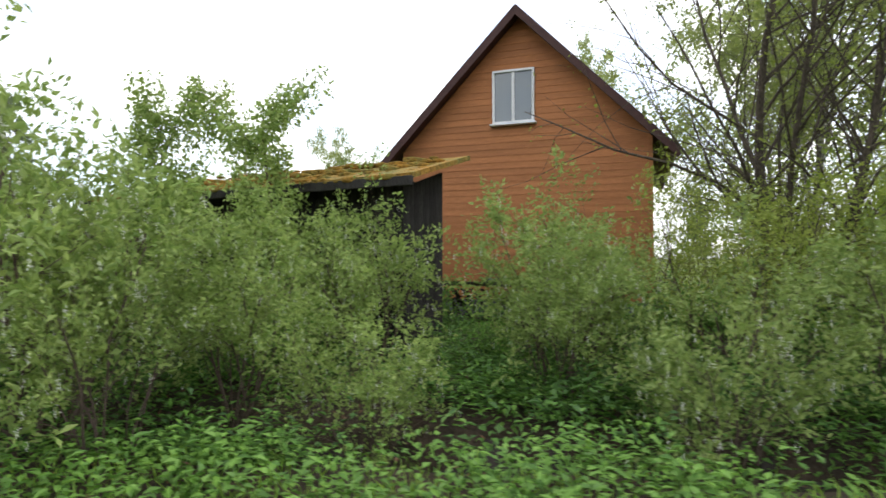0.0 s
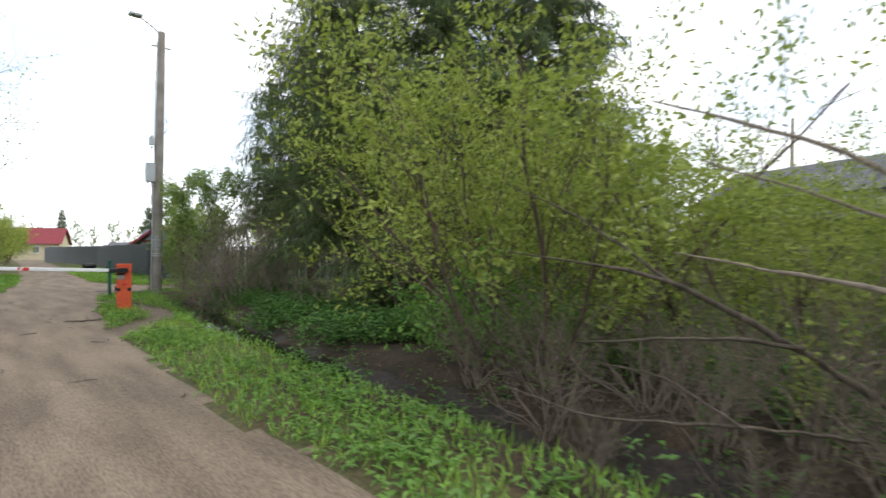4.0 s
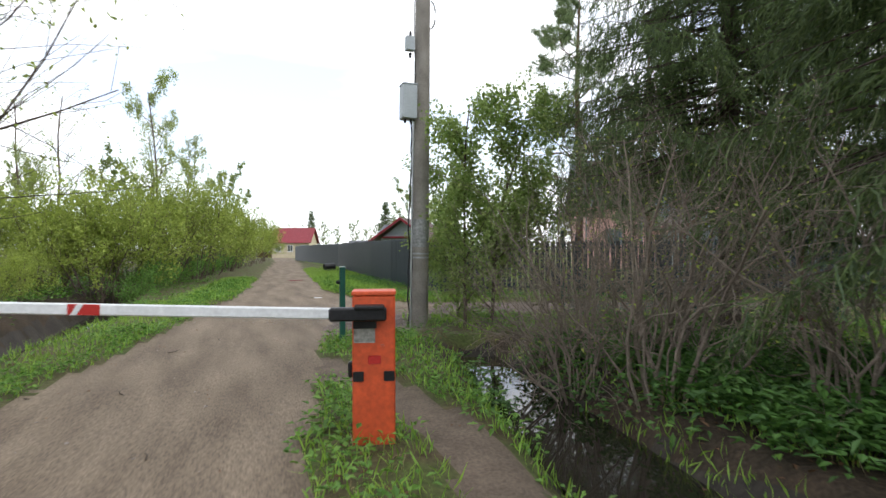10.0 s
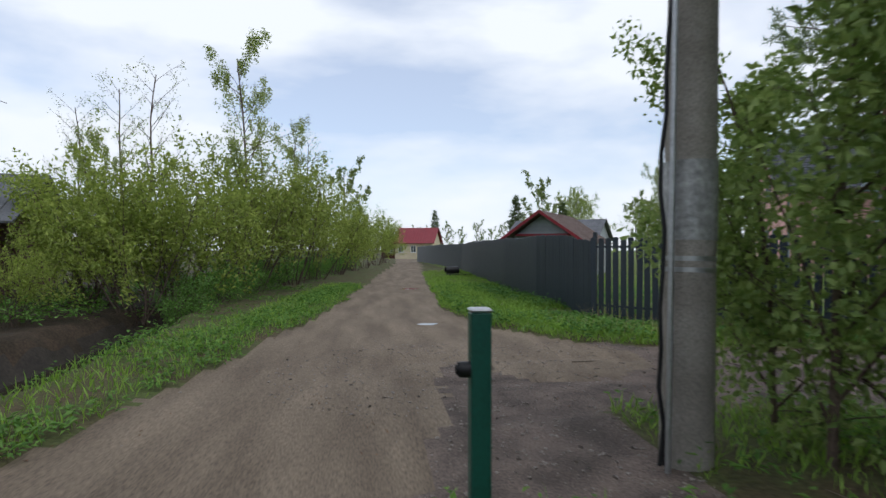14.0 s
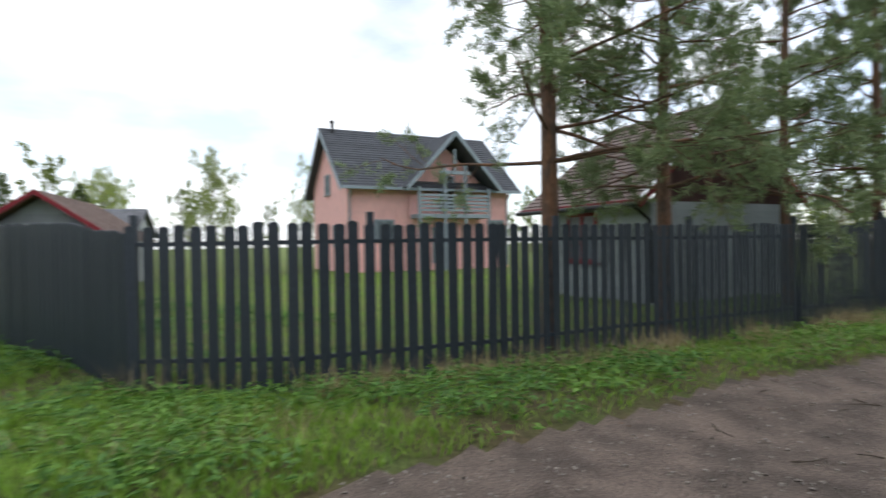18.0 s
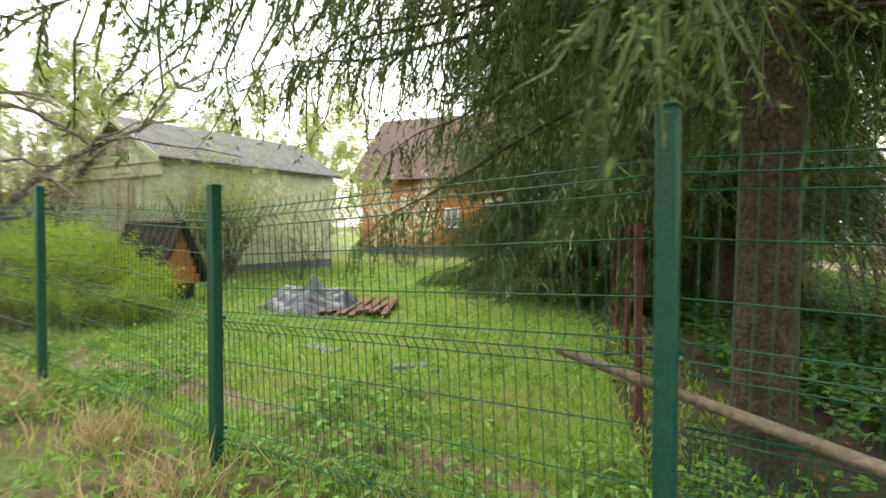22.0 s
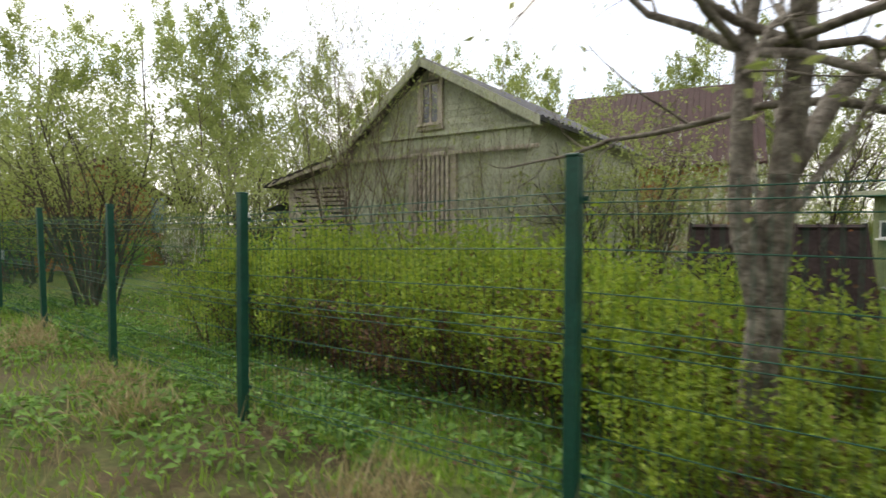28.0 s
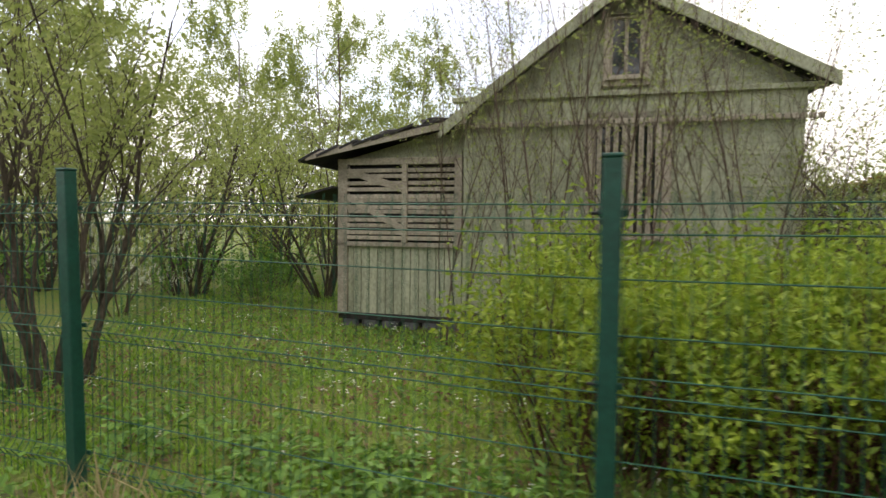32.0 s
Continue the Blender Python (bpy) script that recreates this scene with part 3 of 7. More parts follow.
# ---------- plan of the ground ----------
ROAD_A = [(-2.9, -60, 1.5), (-2.75, -22, 1.5), (-2.6, -10, 1.45), (-2.25, -2, 1.35), (-1.6, 3, 1.35), (-0.75, 8, 1.4), (0.05, 14, 1.3), (0.35, 18, 1.25), (1.2, 33, 1.2), (3.0, 60, 1.3), (5.0, 110, 1.6)]
ROAD_B = [(0.6, 9.0, 1.9), (2.6, 9.0, 1.7), (5.2, 8.25, 1.5), (8.0, 7.4, 1.3), (10, 6.42, 1.2), (15, 4.2, 1.2), (21.5, 1.4, 1.2), (40, -7.0, 1.2), (73, -21.5, 1.2)]
FLARE = [(0.3, 15.5, 1.15), (0.75, 12.0, 1.3), (2.2, 9.6, 1.2)]
PATH_E = [(-1.2, -3.6, 0.3), (-0.4, -2.4, 0.3), (0.35, -1.2, 0.28), (0.6, 0.3, 0.27), (0.42, 1.8, 0.27), (-0.2, 3.6, 0.35)]
DITCH_E = [(1.0, -40, 0.02), (0.8, -16, 0.12), (0.75, -12, 0.24), (0.8, -7.5, 0.2), (1.05, -3.5, 0.3), (1.5, -0.8, 0.36), (1.75, 1.0, 0.36), (2.0, 2.6, 0.32), (2.3, 4.2, 0.15)]
DITCH_W = [(-6.2, -20, 0.2), (-5.3, -3, 0.2), (-4.8, 4, 0.4), (-4.5, 9, 0.65), (-4.6, 11.5, 0.65), (-4.8, 15, 0.35), (-4.8, 17, 0.05)]


def line_dist(X, Y, rows):
    """Distance to a line of varying half-width, less that half-width."""
    best = np.full(np.shape(X), 1e9)
    for (x0, y0, w0), (x1, y1, w1) in zip(rows, rows[1:]):
        dx, dy = x1 - x0, y1 - y0
        f = np.clip(((X - x0) * dx + (Y - y0) * dy) / (dx * dx + dy * dy), 0, 1)
        best = np.minimum(best, np.hypot(X - x0 - f * dx, Y - y0 - f * dy) - (w0 + f * (w1 - w0)))
    return best


def ripple(X, Y, s, seed=0):
    """Smooth unevenness from a few waves."""
    q = np.random.default_rng(seed)
    out = 0 * X
    for _ in range(7):
        a, p, k = q.random() * 2 * np.pi, q.random() * 6.28, s * (0.5 + 1.5 * q.random())
        out = out + np.sin((X * np.cos(a) + Y * np.sin(a)) * k + p)
    return out / 7


def road_edge(X, Y):
    n = 0.16 * ripple(X, Y, 3.1, 3) + 0.07 * ripple(X, Y, 11, 4)
    return np.minimum(line_dist(X, Y, ROAD_A), line_dist(X, Y, FLARE)) + n, line_dist(X, Y, ROAD_B) + n, line_dist(X, Y, PATH_E) + 0.6 * n


FENCE_FOOT = [(4.5, 13.8, 0), (5.6, 12.45, 0), (7.6, 11.3, 0), (9.7, 10.4, 0), (14.3, 8.1, 0)]


def height(X, Y):
    """Height of the ground."""
    X, Y = np.asarray(X, float), np.asarray(Y, float)
    a, b, p = road_edge(X, Y)
    r = np.minimum(np.minimum(a, b), p)
    off = np.clip(r / 0.35, 0, 1)
    h = off * (0.045 + 0.05 * ripple(X, Y, 1.3, 8) + 0.025 * ripple(X, Y, 5, 9))
    h = h + (1 - off) * (0.018 * ripple(X, Y, 2.2, 11) - 0.015)
    for rows, deep in ((DITCH_E, 0.46), (DITCH_W, 0.62)):
        d = line_dist(X, Y, rows)
        h = h - deep * np.clip(1 - (d + 0.12 * ripple(X, Y, 4, 77)) / 0.5, 0, 1) ** 1.5
    rut = np.abs(np.abs(line_dist(X, Y, [(x, y, 0) for x, y, _ in ROAD_B]) - 0.62))
    h = h - 0.03 * np.clip(1 - rut / 0.3, 0, 1) * (b < 0)
    h = h - 0.2 * np.clip(1 - line_dist(X, Y, FENCE_FOOT) / 1.7, 0, 1) * off
    for x, y, w in PUDDLES:
        h = h - 0.035 * np.clip(1.6 - np.hypot((X - x) / w, (Y - y) / (w * 0.8)), 0, 1)
    return h


PUDDLES = [(0.9, 13.05, 0.2), (1.05, 22.5, 0.35)]


def hz(x, y):
    return float(height(np.array([float(x)]), np.array([float(y)]))[0])


def axis(a, b, fine, lo, hi):
    """Grid lines: fine from a to b, growing wider out to lo and hi."""
    mid = list(np.arange(a, b + 1e-6, fine))
    s, x, up = fine, b, []
    while x < hi:
        s *= 1.25
        x += s
        up.append(min(x, hi))
    s, x, dn = fine, a, []
    while x > lo:
        s *= 1.25
        x -= s
        dn.append(max(x, lo))
    return np.array(dn[::-1] + mid + up)


GX, GY = axis(-8, 24, 0.13, -900, 900), axis(-25, 20, 0.13, -900, 900)
gx, gy = np.meshgrid(GX, GY)
gh = height(gx, gy)
far = np.clip((np.hypot(gx - 6, gy) - 90) / 200, 0, 1)
gh = gh * (1 - far)
gV = np.stack([gx, gy, gh], -1).reshape(-1, 3)
nx, ny = len(GX), len(GY)
ii = (np.arange(ny - 1)[:, None] * nx + np.arange(nx - 1)[None]).ravel()
gF = np.stack([ii, ii + 1, ii + nx + 1, ii + nx], 1)
cx, cy = gV[gF].mean(1)[:, 0], gV[gF].mean(1)[:, 1]
ra, rb, rp = road_edge(cx, cy)
dd = np.minimum(line_dist(cx, cy, DITCH_E), line_dist(cx, cy, DITCH_W))
gravel_blob = np.hypot((cx - 1.2) / 1.7, (cy - 6.6) / 1.3) - 1 + 0.3 * ripple(cx, cy, 4, 21)
is_a = (ra < 0)
strip = (np.abs(line_dist(cx, cy, [(x, y, 0) for x, y, _ in ROAD_B])) < 0.2 + 0.16 * ripple(cx, cy, 1.7, 31)) & (cx > 8.5)
is_b = ((rb < 0) | ((gravel_blob < 0) & (cy > 5) & (cx < 1.9))) & ~is_a & ~strip
is_p = (rp < 0) & ~is_a & ~is_b
is_d = (dd + 0.2 * ripple(cx, cy, 5, 78) < 0.2) & ~is_a & ~is_b & ~is_p
yard = (cy < 4.3 - 0.455 * (cx - 7.6)) & (cx > 6.8) | ((cy > 14 - (cx - 4.4) * 0.62) & (cx > 4.6))
is_l = yard & ~is_a & ~is_b


def sub_sheet(name, keep, material, label, category):
    f = gF[keep]
    used, inv = np.unique(f, return_inverse=True)
    me = smooth(mesh_of(name, gV[used], inv.reshape(-1, 4), material))
    return obj(name, me, None, None, label, category, kind="structure")


wear = np.abs(cy - (3.05 - 0.43 * (cx - 8.8)) + 0.25 * ripple(cx, cy, 2.4, 61)) < 0.16 + 0.14 * ripple(cx, cy, 5.5, 62)
is_w = is_l & wear & (cx > 7.4) & (cx < 12.6)
is_l = is_l & ~is_w
is_f = (((cx > 1.25) & (cx < 6.9) & (cy < 4.4)) | ((cx < -4.1 + 0.2 * ripple(cx, cy, 2, 81)) & (cx > -14) & (cy > -27) & (cy < 40))) & ~(is_w | is_a | is_b | is_p | is_d | is_l)
is_f |= (cx > -0.35 + 0.25 * ripple(cx, cy, 2.3, 82)) & (cx <= 1.25) & (cy < -8) & ~(is_a | is_b | is_p | is_d)
rest = ~(is_w | is_a | is_b | is_p | is_d | is_l | is_f)
sub_sheet("ground", rest, M_ground, "dark mossy soil with straw litter beside the road", "ground")
sub_sheet("ground_thicket", is_f, M_forest, "dark brown leaf mould under the bushes", "soil")
sub_sheet("ground_lawn", is_l, M_lawn, "mown green lawn soil behind the fences", "lawn")
sub_sheet("ground_soil", is_w, M_soil, "brown trampled soil strip inside the wire fence", "soil")
sub_sheet("road_1", is_a, M_dirt, "packed brown dirt road with worn tracks", "road")
sub_sheet("road_2", is_b, M_gravel, "reddish gravel lane with a grassy middle", "road")
sub_sheet("pavement_path", is_p, M_path, "narrow trodden footpath beside the barrier", "path")
sub_sheet("ground_ditch", is_d, M_mud, "wet black mud of the roadside ditch", "ditch")


def water_sheet(name, rows, z, wide, label):
    V = []
    for (x, y, w), (x1, y1, _) in zip(rows, rows[1:] + [rows[-1]]):
        dx, dy = (x1 - x, y1 - y) if (x1, y1) != (x, y) else (0.2, 1)
        k = math.hypot(dx, dy)
        V += [(x - dy / k * wide, y + dx / k * wide, z), (x + dy / k * wide, y - dx / k * wide, z)]
    n = len(rows)
    F = [(2 * i, 2 * i + 1, 2 * i + 3, 2 * i + 2) for i in range(n - 1)]
    obj(name, mesh_of(name, V, np.array(F), M_water), None, None, label, "water", kind="structure")


water_sheet("water_1", DITCH_E[3:], -0.22, 0.5, "dark still ditch water reflecting the sky")
water_sheet("water_2", DITCH_W[1:6], -0.44, 0.35, "black water in the overgrown ditch")
for k, (x, y, w) in enumerate(PUDDLES):
    a = np.linspace(0, 2 * np.pi, 25)[:-1]
    rr = w * (1 + 0.16 * np.sin(3 * a + k) + 0.08 * np.sin(5 * a))
    V = np.stack([x + rr * np.cos(a), y + 0.8 * rr * np.sin(a), 0 * a + hz(x, y) + 0.016], 1)
    V = np.vstack([V, [[x, y, hz(x, y) + 0.016]]])
    F = np.array([(i, (i + 1) % 24, 24) for i in range(24)])
    obj("puddle", mesh_of("puddle", V, F, M_water), None, None, "shallow rain puddle on the dirt road", "puddle", "puddles on the road")

# loose stones on the gravel
q = np.random.default_rng(5)
sp, sf = [], []
cube = np.array([(-1, -1, -0.7), (1, -1, -0.6), (1, 1, -0.7), (-1, 1, -0.6), (-0.7, -0.8, 0.7), (0.8, -0.6, 0.6), (0.6, 0.8, 0.8), (-0.8, 0.6, 0.6)])
cf = np.array([(0, 1, 5, 4), (1, 2, 6, 5), (2, 3, 7, 6), (3, 0, 4, 7), (4, 5, 6, 7)])
px_, py_ = q.uniform(-3.5, 22, 60000), q.uniform(-6, 12, 60000)
ea, eb, _ = road_edge(px_, py_)
gb = np.hypot((px_ - 1.2) / 1.7, (py_ - 6.6) / 1.3)
keep = ((eb < 0) & (q.random(60000) < 0.85)) | ((ea < 0) & (q.random(60000) < 0.012)) | ((gb < 1) & (ea > 0) & (px_ < 1.9))
px_, py_ = px_[keep], py_[keep]
hz_ = height(px_, py_)
for k in range(len(px_)):
    s = 0.004 + 0.011 * q.random() ** 2.2
    R = np.array(Euler(q.random(3) * 6.28).to_matrix())
    sp.append(((cube * s * (0.6 + 0.8 * q.random(3))) @ R.T) * (1, 1, 0.5) + (px_[k], py_[k], hz_[k] + s * 0.3))
    sf.append(cf + 8 * k)
obj("gravel_stones", mesh_of("gravel_stones", np.concatenate(sp), np.concatenate(sf), M_stone), None, None, "loose grey and reddish gravel stones on the lane", "gravel", kind="stuff")


# ---------- buildings ----------
def board_mesh(a0, a1, b0, b1, z0, z1, t=0.02, lip=0.007):
    """One lapped board from a0..a1 (lower edge) and b0..b1 (upper edge), lower edge proud."""
    V = [(a0, -t - lip, z0), (a1, -t - lip, z0), (b1, -t, z1), (b0, -t, z1), (a0, 0, z0), (a1, 0, z0), (b1, 0, z1), (b0, 0, z1)]
    F = [(0, 1, 2, 3), (5, 4, 7, 6), (4, 0, 3, 7), (1, 5, 6, 2), (4, 5, 1, 0), (3, 2, 6, 7)]
    return V, np.array(F)


def clad(parent, m, width, z0, zwall, zpeak, row, material, holes=(), name="clapboard", apex=0.5, lip=0.007):
    """Lapped boards over a wall (local x along the wall, -y outwards), with a gable when zpeak > zwall. Boards stop at the holes."""
    z = z0
    while z < max(zwall, zpeak) - 0.02:
        z1 = min(z + row, max(zwall, zpeak))

        def ends(h):
            if h <= zwall:
                return 0.0, width
            f = min(1.0, (h - zwall) / (zpeak - zwall))
            return width * apex * f, width - width * (1 - apex) * f

        spans = [(*ends(z), *ends(z1))]
        for hx0, hx1, hz0, hz1 in holes:
            if z1 > hz0 + 0.02 and z < hz1 - 0.02:
                nxt = []
                for a0, a1, b0, b1 in spans:
                    if hx0 > a0 and hx0 < a1:
                        nxt.append((a0, hx0, b0, hx0))
                    if hx1 < a1 and hx1 > a0:
                        nxt.append((hx1, a1, hx1, b1))
                    if hx1 <= a0 or hx0 >= a1:
                        nxt.append((a0, a1, b0, b1))
                spans = nxt
        for a0, a1, b0, b1 in spans:
            if a1 - a0 > 0.03:
                V, F = board_mesh(a0, a1, max(b0, a0), max(min(b1, a1), max(b0, a0) + 0.01), z, z1 + (0.004 if lip > 0.003 else -0.003), 0.02, lip)
                obj(name, mesh_of(name, V, F, material), parent, m)
        z = z1


def each_box(name, items, material, parent):
    for lo, hi in items:
        box(name, lo, hi, material, parent, 0.004)


def slab(name, pts, thick, material, parent, m=None, label=""):
    """A flat plate over a quad of corners, thick downwards along its normal."""
    P = [Vector(p) for p in pts]
    n = (P[1] - P[0]).cross(P[2] - P[0]).normalized()
    if n.z < 0:
        n = -n
    V = [tuple(p) for p in P] + [tuple(p - n * thick) for p in P]
    k = len(P)
    F4 = [(i, (i + 1) % k, (i + 1) % k + k, i + k) for i in range(k)]
    bm = bmesh.new()
    vs = [bm.verts.new(v) for v in V]
    bm.faces.new(vs[:k])
    bm.faces.new(vs[k:][::-1])
    for f in F4:
        bm.faces.new([vs[i] for i in f])
    bmesh.ops.recalc_face_normals(bm, faces=bm.faces)
    return part(name, bm, material, parent, label, m)


def ribbed_roof(parent, a, b, c, d, material, rib=0.2, name="roof", thick=0.05, m=None, high=0.022, label=""):
    """A roof slope with raised ribs from ridge a-b down to eave d-c."""
    a, b, c, d = (Vector(p) for p in (a, b, c, d))
    rf = slab(name, (a, b, c, d), thick, material, parent, m, label)
    n = (b - a).cross(d - a).normalized()
    if n.z < 0:
        n = -n
    L = (b - a).length
    k = max(2, int(L / rib))
    bm = bmesh.new()
    for i in range(k + 1):
        f = i / k
        p, q_ = a.lerp(b, f), d.lerp(c, f)
        u = (b - a).normalized() * 0.018
        vs = [p - u, p + u, q_ + u, q_ - u]
        up = n * high
        t = [bm.verts.new(v + n * 0.001) for v in vs] + [bm.verts.new(v * 1.0 + up) for v in (p - u * 0.5, p + u * 0.5, q_ + u * 0.5, q_ - u * 0.5)]
        for f4 in ((4, 5, 6, 7), (0, 4, 7, 3), (1, 2, 6, 5), (3, 7, 6, 2), (0, 1, 5, 4)):
            bm.faces.new([t[j] for j in f4])
    part("rib" if name == "roof" else name + "_rib", bm, material, rf)
    return rf


def shingle_roof(parent, a, b, c, d, material, row=0.28, m=None, name="roof"):
    """A roof slope of stepped courses, each a strip of its own."""
    a, b, c, d = (Vector(p) for p in (a, b, c, d))
    n = (b - a).cross(d - a).normalized()
    if n.z < 0:
        n = -n
    rf = slab(name, (a, b, c, d), 0.06, material, parent, m)
    L = (d - a).length
    k = int(L / row)
    for i in range(k):
        f0, f1 = i / k, (i + 1.05) / k
        p0, p1, q1, q0 = a.lerp(d, f0), b.lerp(c, f0), b.lerp(c, min(f1, 1.01)), a.lerp(d, min(f1, 1.01))
        V = [p0 + n * 0.004, p1 + n * 0.004, q1 + n * 0.03, q0 + n * 0.03, q1 + n * 0.004, q0 + n * 0.004]
        obj("shingle_course", mesh_of("shingle_course", [tuple(v) for v in V], [np.array([(0, 1, 2, 3), (3, 2, 4, 5)])], material), rf)
    return rf


def window(parent, m, w, h, frame_mat, glass=None, sashes=2, bar=0.06, depth=0.07, sill=True, name="window"):
    """A framed window; local x along the wall, -y outwards, origin at its lower left corner."""
    win = obj(name, mesh_of(name, [(0, 0.03, 0), (w, 0.03, 0), (w, 0.03, h), (0, 0.03, h)], np.array([(0, 1, 2, 3)]), M_unlit), parent, m)
    boxes("frame", [((0, -depth, 0), (w, 0.01, bar)), ((0, -depth, h - bar), (w, 0.01, h)), ((0, -depth, bar), (bar, 0.01, h - bar)), ((w - bar, -depth, bar), (w, 0.01, h - bar))], frame_mat, win)
    for i in range(1, sashes):
        x = w * i / sashes
        box("mullion", (x - bar * 0.6, -depth + 0.01, bar), (x + bar * 0.6, 0.01, h - bar), frame_mat, win)
    for i in range(sashes):
        x0, x1 = bar + (w - 2 * bar) * i / sashes, bar + (w - 2 * bar) * (i + 1) / sashes
        obj("pane", mesh_of("pane", [(x0, -0.02, bar), (x1, -0.02, bar), (x1, -0.02, h - bar), (x0, -0.02, h - bar)], np.array([(0, 1, 2, 3)]), glass or M_window), win)
    if sill:
        box("sill", (-0.05, -depth - 0.07, -0.04), (w + 0.05, 0, 0), frame_mat, win)
    return win


def wall_m(x0, y0, x1, y1):
    """Pose of a wall that runs from (x0, y0) to (x1, y1), seen from its right side."""
    return pose(x0, y0, 0, 0, 0, math.degrees(math.atan2(y1 - y0, x1 - x0)))


def block_walls(parent, x0, x1, y0, y1, z0, zw, zp, material, ridge="x", name="wall"):
    """The solid body of a gabled house."""
    if ridge == "x":
        ym = (y0 + y1) / 2
        V = [(x0, y0, z0), (x1, y0, z0), (x1, y1, z0), (x0, y1, z0), (x0, y0, zw), (x1, y0, zw), (x1, y1, zw), (x0, y1, zw), (x0, ym, zp), (x1, ym, zp)]
        F4, F3 = [(0, 1, 5, 4), (2, 3, 7, 6), (3, 0, 4, 7), (1, 2, 6, 5)], [(4, 7, 8), (5, 9, 6)]
    else:
        xm = (x0 + x1) / 2
        V = [(x0, y0, z0), (x1, y0, z0), (x1, y1, z0), (x0, y1, z0), (x0, y0, zw), (x1, y0, zw), (x1, y1, zw), (x0, y1, zw), (xm, y0, zp), (xm, y1, zp)]
        F4, F3 = [(0, 1, 5, 4), (2, 3, 7, 6), (3, 0, 4, 7), (1, 2, 6, 5)], [(4, 8, 5), (7, 6, 9)]
    return obj(name, mesh_of(name, V, [np.array(F4), np.array(F3)], material), parent)


# ---- orange clapboard house ----
def orange_house():
    h = root("house", pose(9.7, -21.5, 0, 0, 0, -12), "orange clapboard house with a brown metal gable roof", "house")
    W, L, zf, zw, zp = 5.8, 6.7, 0.45, 4.15, 7.1
    y0, y1 = -W / 2, W / 2
    block_walls(h, 0.03, L, y0, y1, zf, zw, zp, M_clap)
    box("foundation", (0.06, y0 + 0.05, -0.3), (L - 0.05, y1 - 0.05, zf), M_slate, h, 0.02)
    wx, wz = 2.27, 4.6
    clad(h, wall_m(0.03, y1, 0.03, y0), W, zf, zw, zp, 0.155, M_clap, [(wx, wx + 1.0, wz, wz + 1.28)], lip=0.013)
    clad(h, wall_m(L, y1, 0.03, y1), L - 0.03, zf, zw, zw, 0.155, M_clap, [(4.6, 5.3, 1.4, 2.3)])
    clad(h, wall_m(L, y0, L, y1), W, zf, zw, zp, 0.3, M_clap)
    window(h, wall_m(0.0, y1, 0.0, y0) @ pose(wx, 0, wz), 1.0, 1.28, M_whitep)
    for x in (4.6,):
        window(h, wall_m(L, y1 + 0.03, 0, y1 + 0.03) @ pose(x, 0, 1.4), 0.7, 0.9, M_whitep)
    ov, e = 0.42, 0.55
    k = (zp - zw) / (W / 2)
    for s in (1, -1):
        ye, ze = s * (W / 2 + e), zw - e * k
        ribbed_roof(h, (-ov, 0, zp + 0.12), (L + ov, 0, zp + 0.12), (L + ov, ye, ze + 0.12), (-ov, ye, ze + 0.12), M_brownroof, 0.22)
        slab("barge_board", ((-ov - 0.02, 0, zp + 0.1), (-ov - 0.02, ye, ze + 0.1), (-ov - 0.02, ye, ze - 0.1), (-ov - 0.02, 0, zp - 0.1)), 0.04, M_fascia, h)
        slab("soffit", ((-ov, 0, zp + 0.05), (0, 0, zp + 0.05), (0, ye, ze + 0.05), (-ov, ye, ze + 0.05)), 0.02, M_fascia, h)
    box("corner_board", (-0.03, y0 - 0.04, zf), (0.07, y0 + 0.06, zw - 0.05), M_clap, h)
    box("corner_board", (-0.03, y1 - 0.06, zf), (0.07, y1 + 0.04, zw - 0.05), M_clap, h)
    tube_part("gutter", [([(-0.3, y1 + 0.62, zw - 0.48), (L + 0.3, y1 + 0.62, zw - 0.52)], [0.06, 0.06])], M_fascia, h)
    tube_part("downpipe", [([(-0.05, y1 + 0.6, zw - 0.5), (-0.05, y1 + 0.25, zw - 0.8), (-0.05, y1 + 0.1, zw - 0.9)], [0.04, 0.04, 0.04])], M_fascia, h)


orange_house()


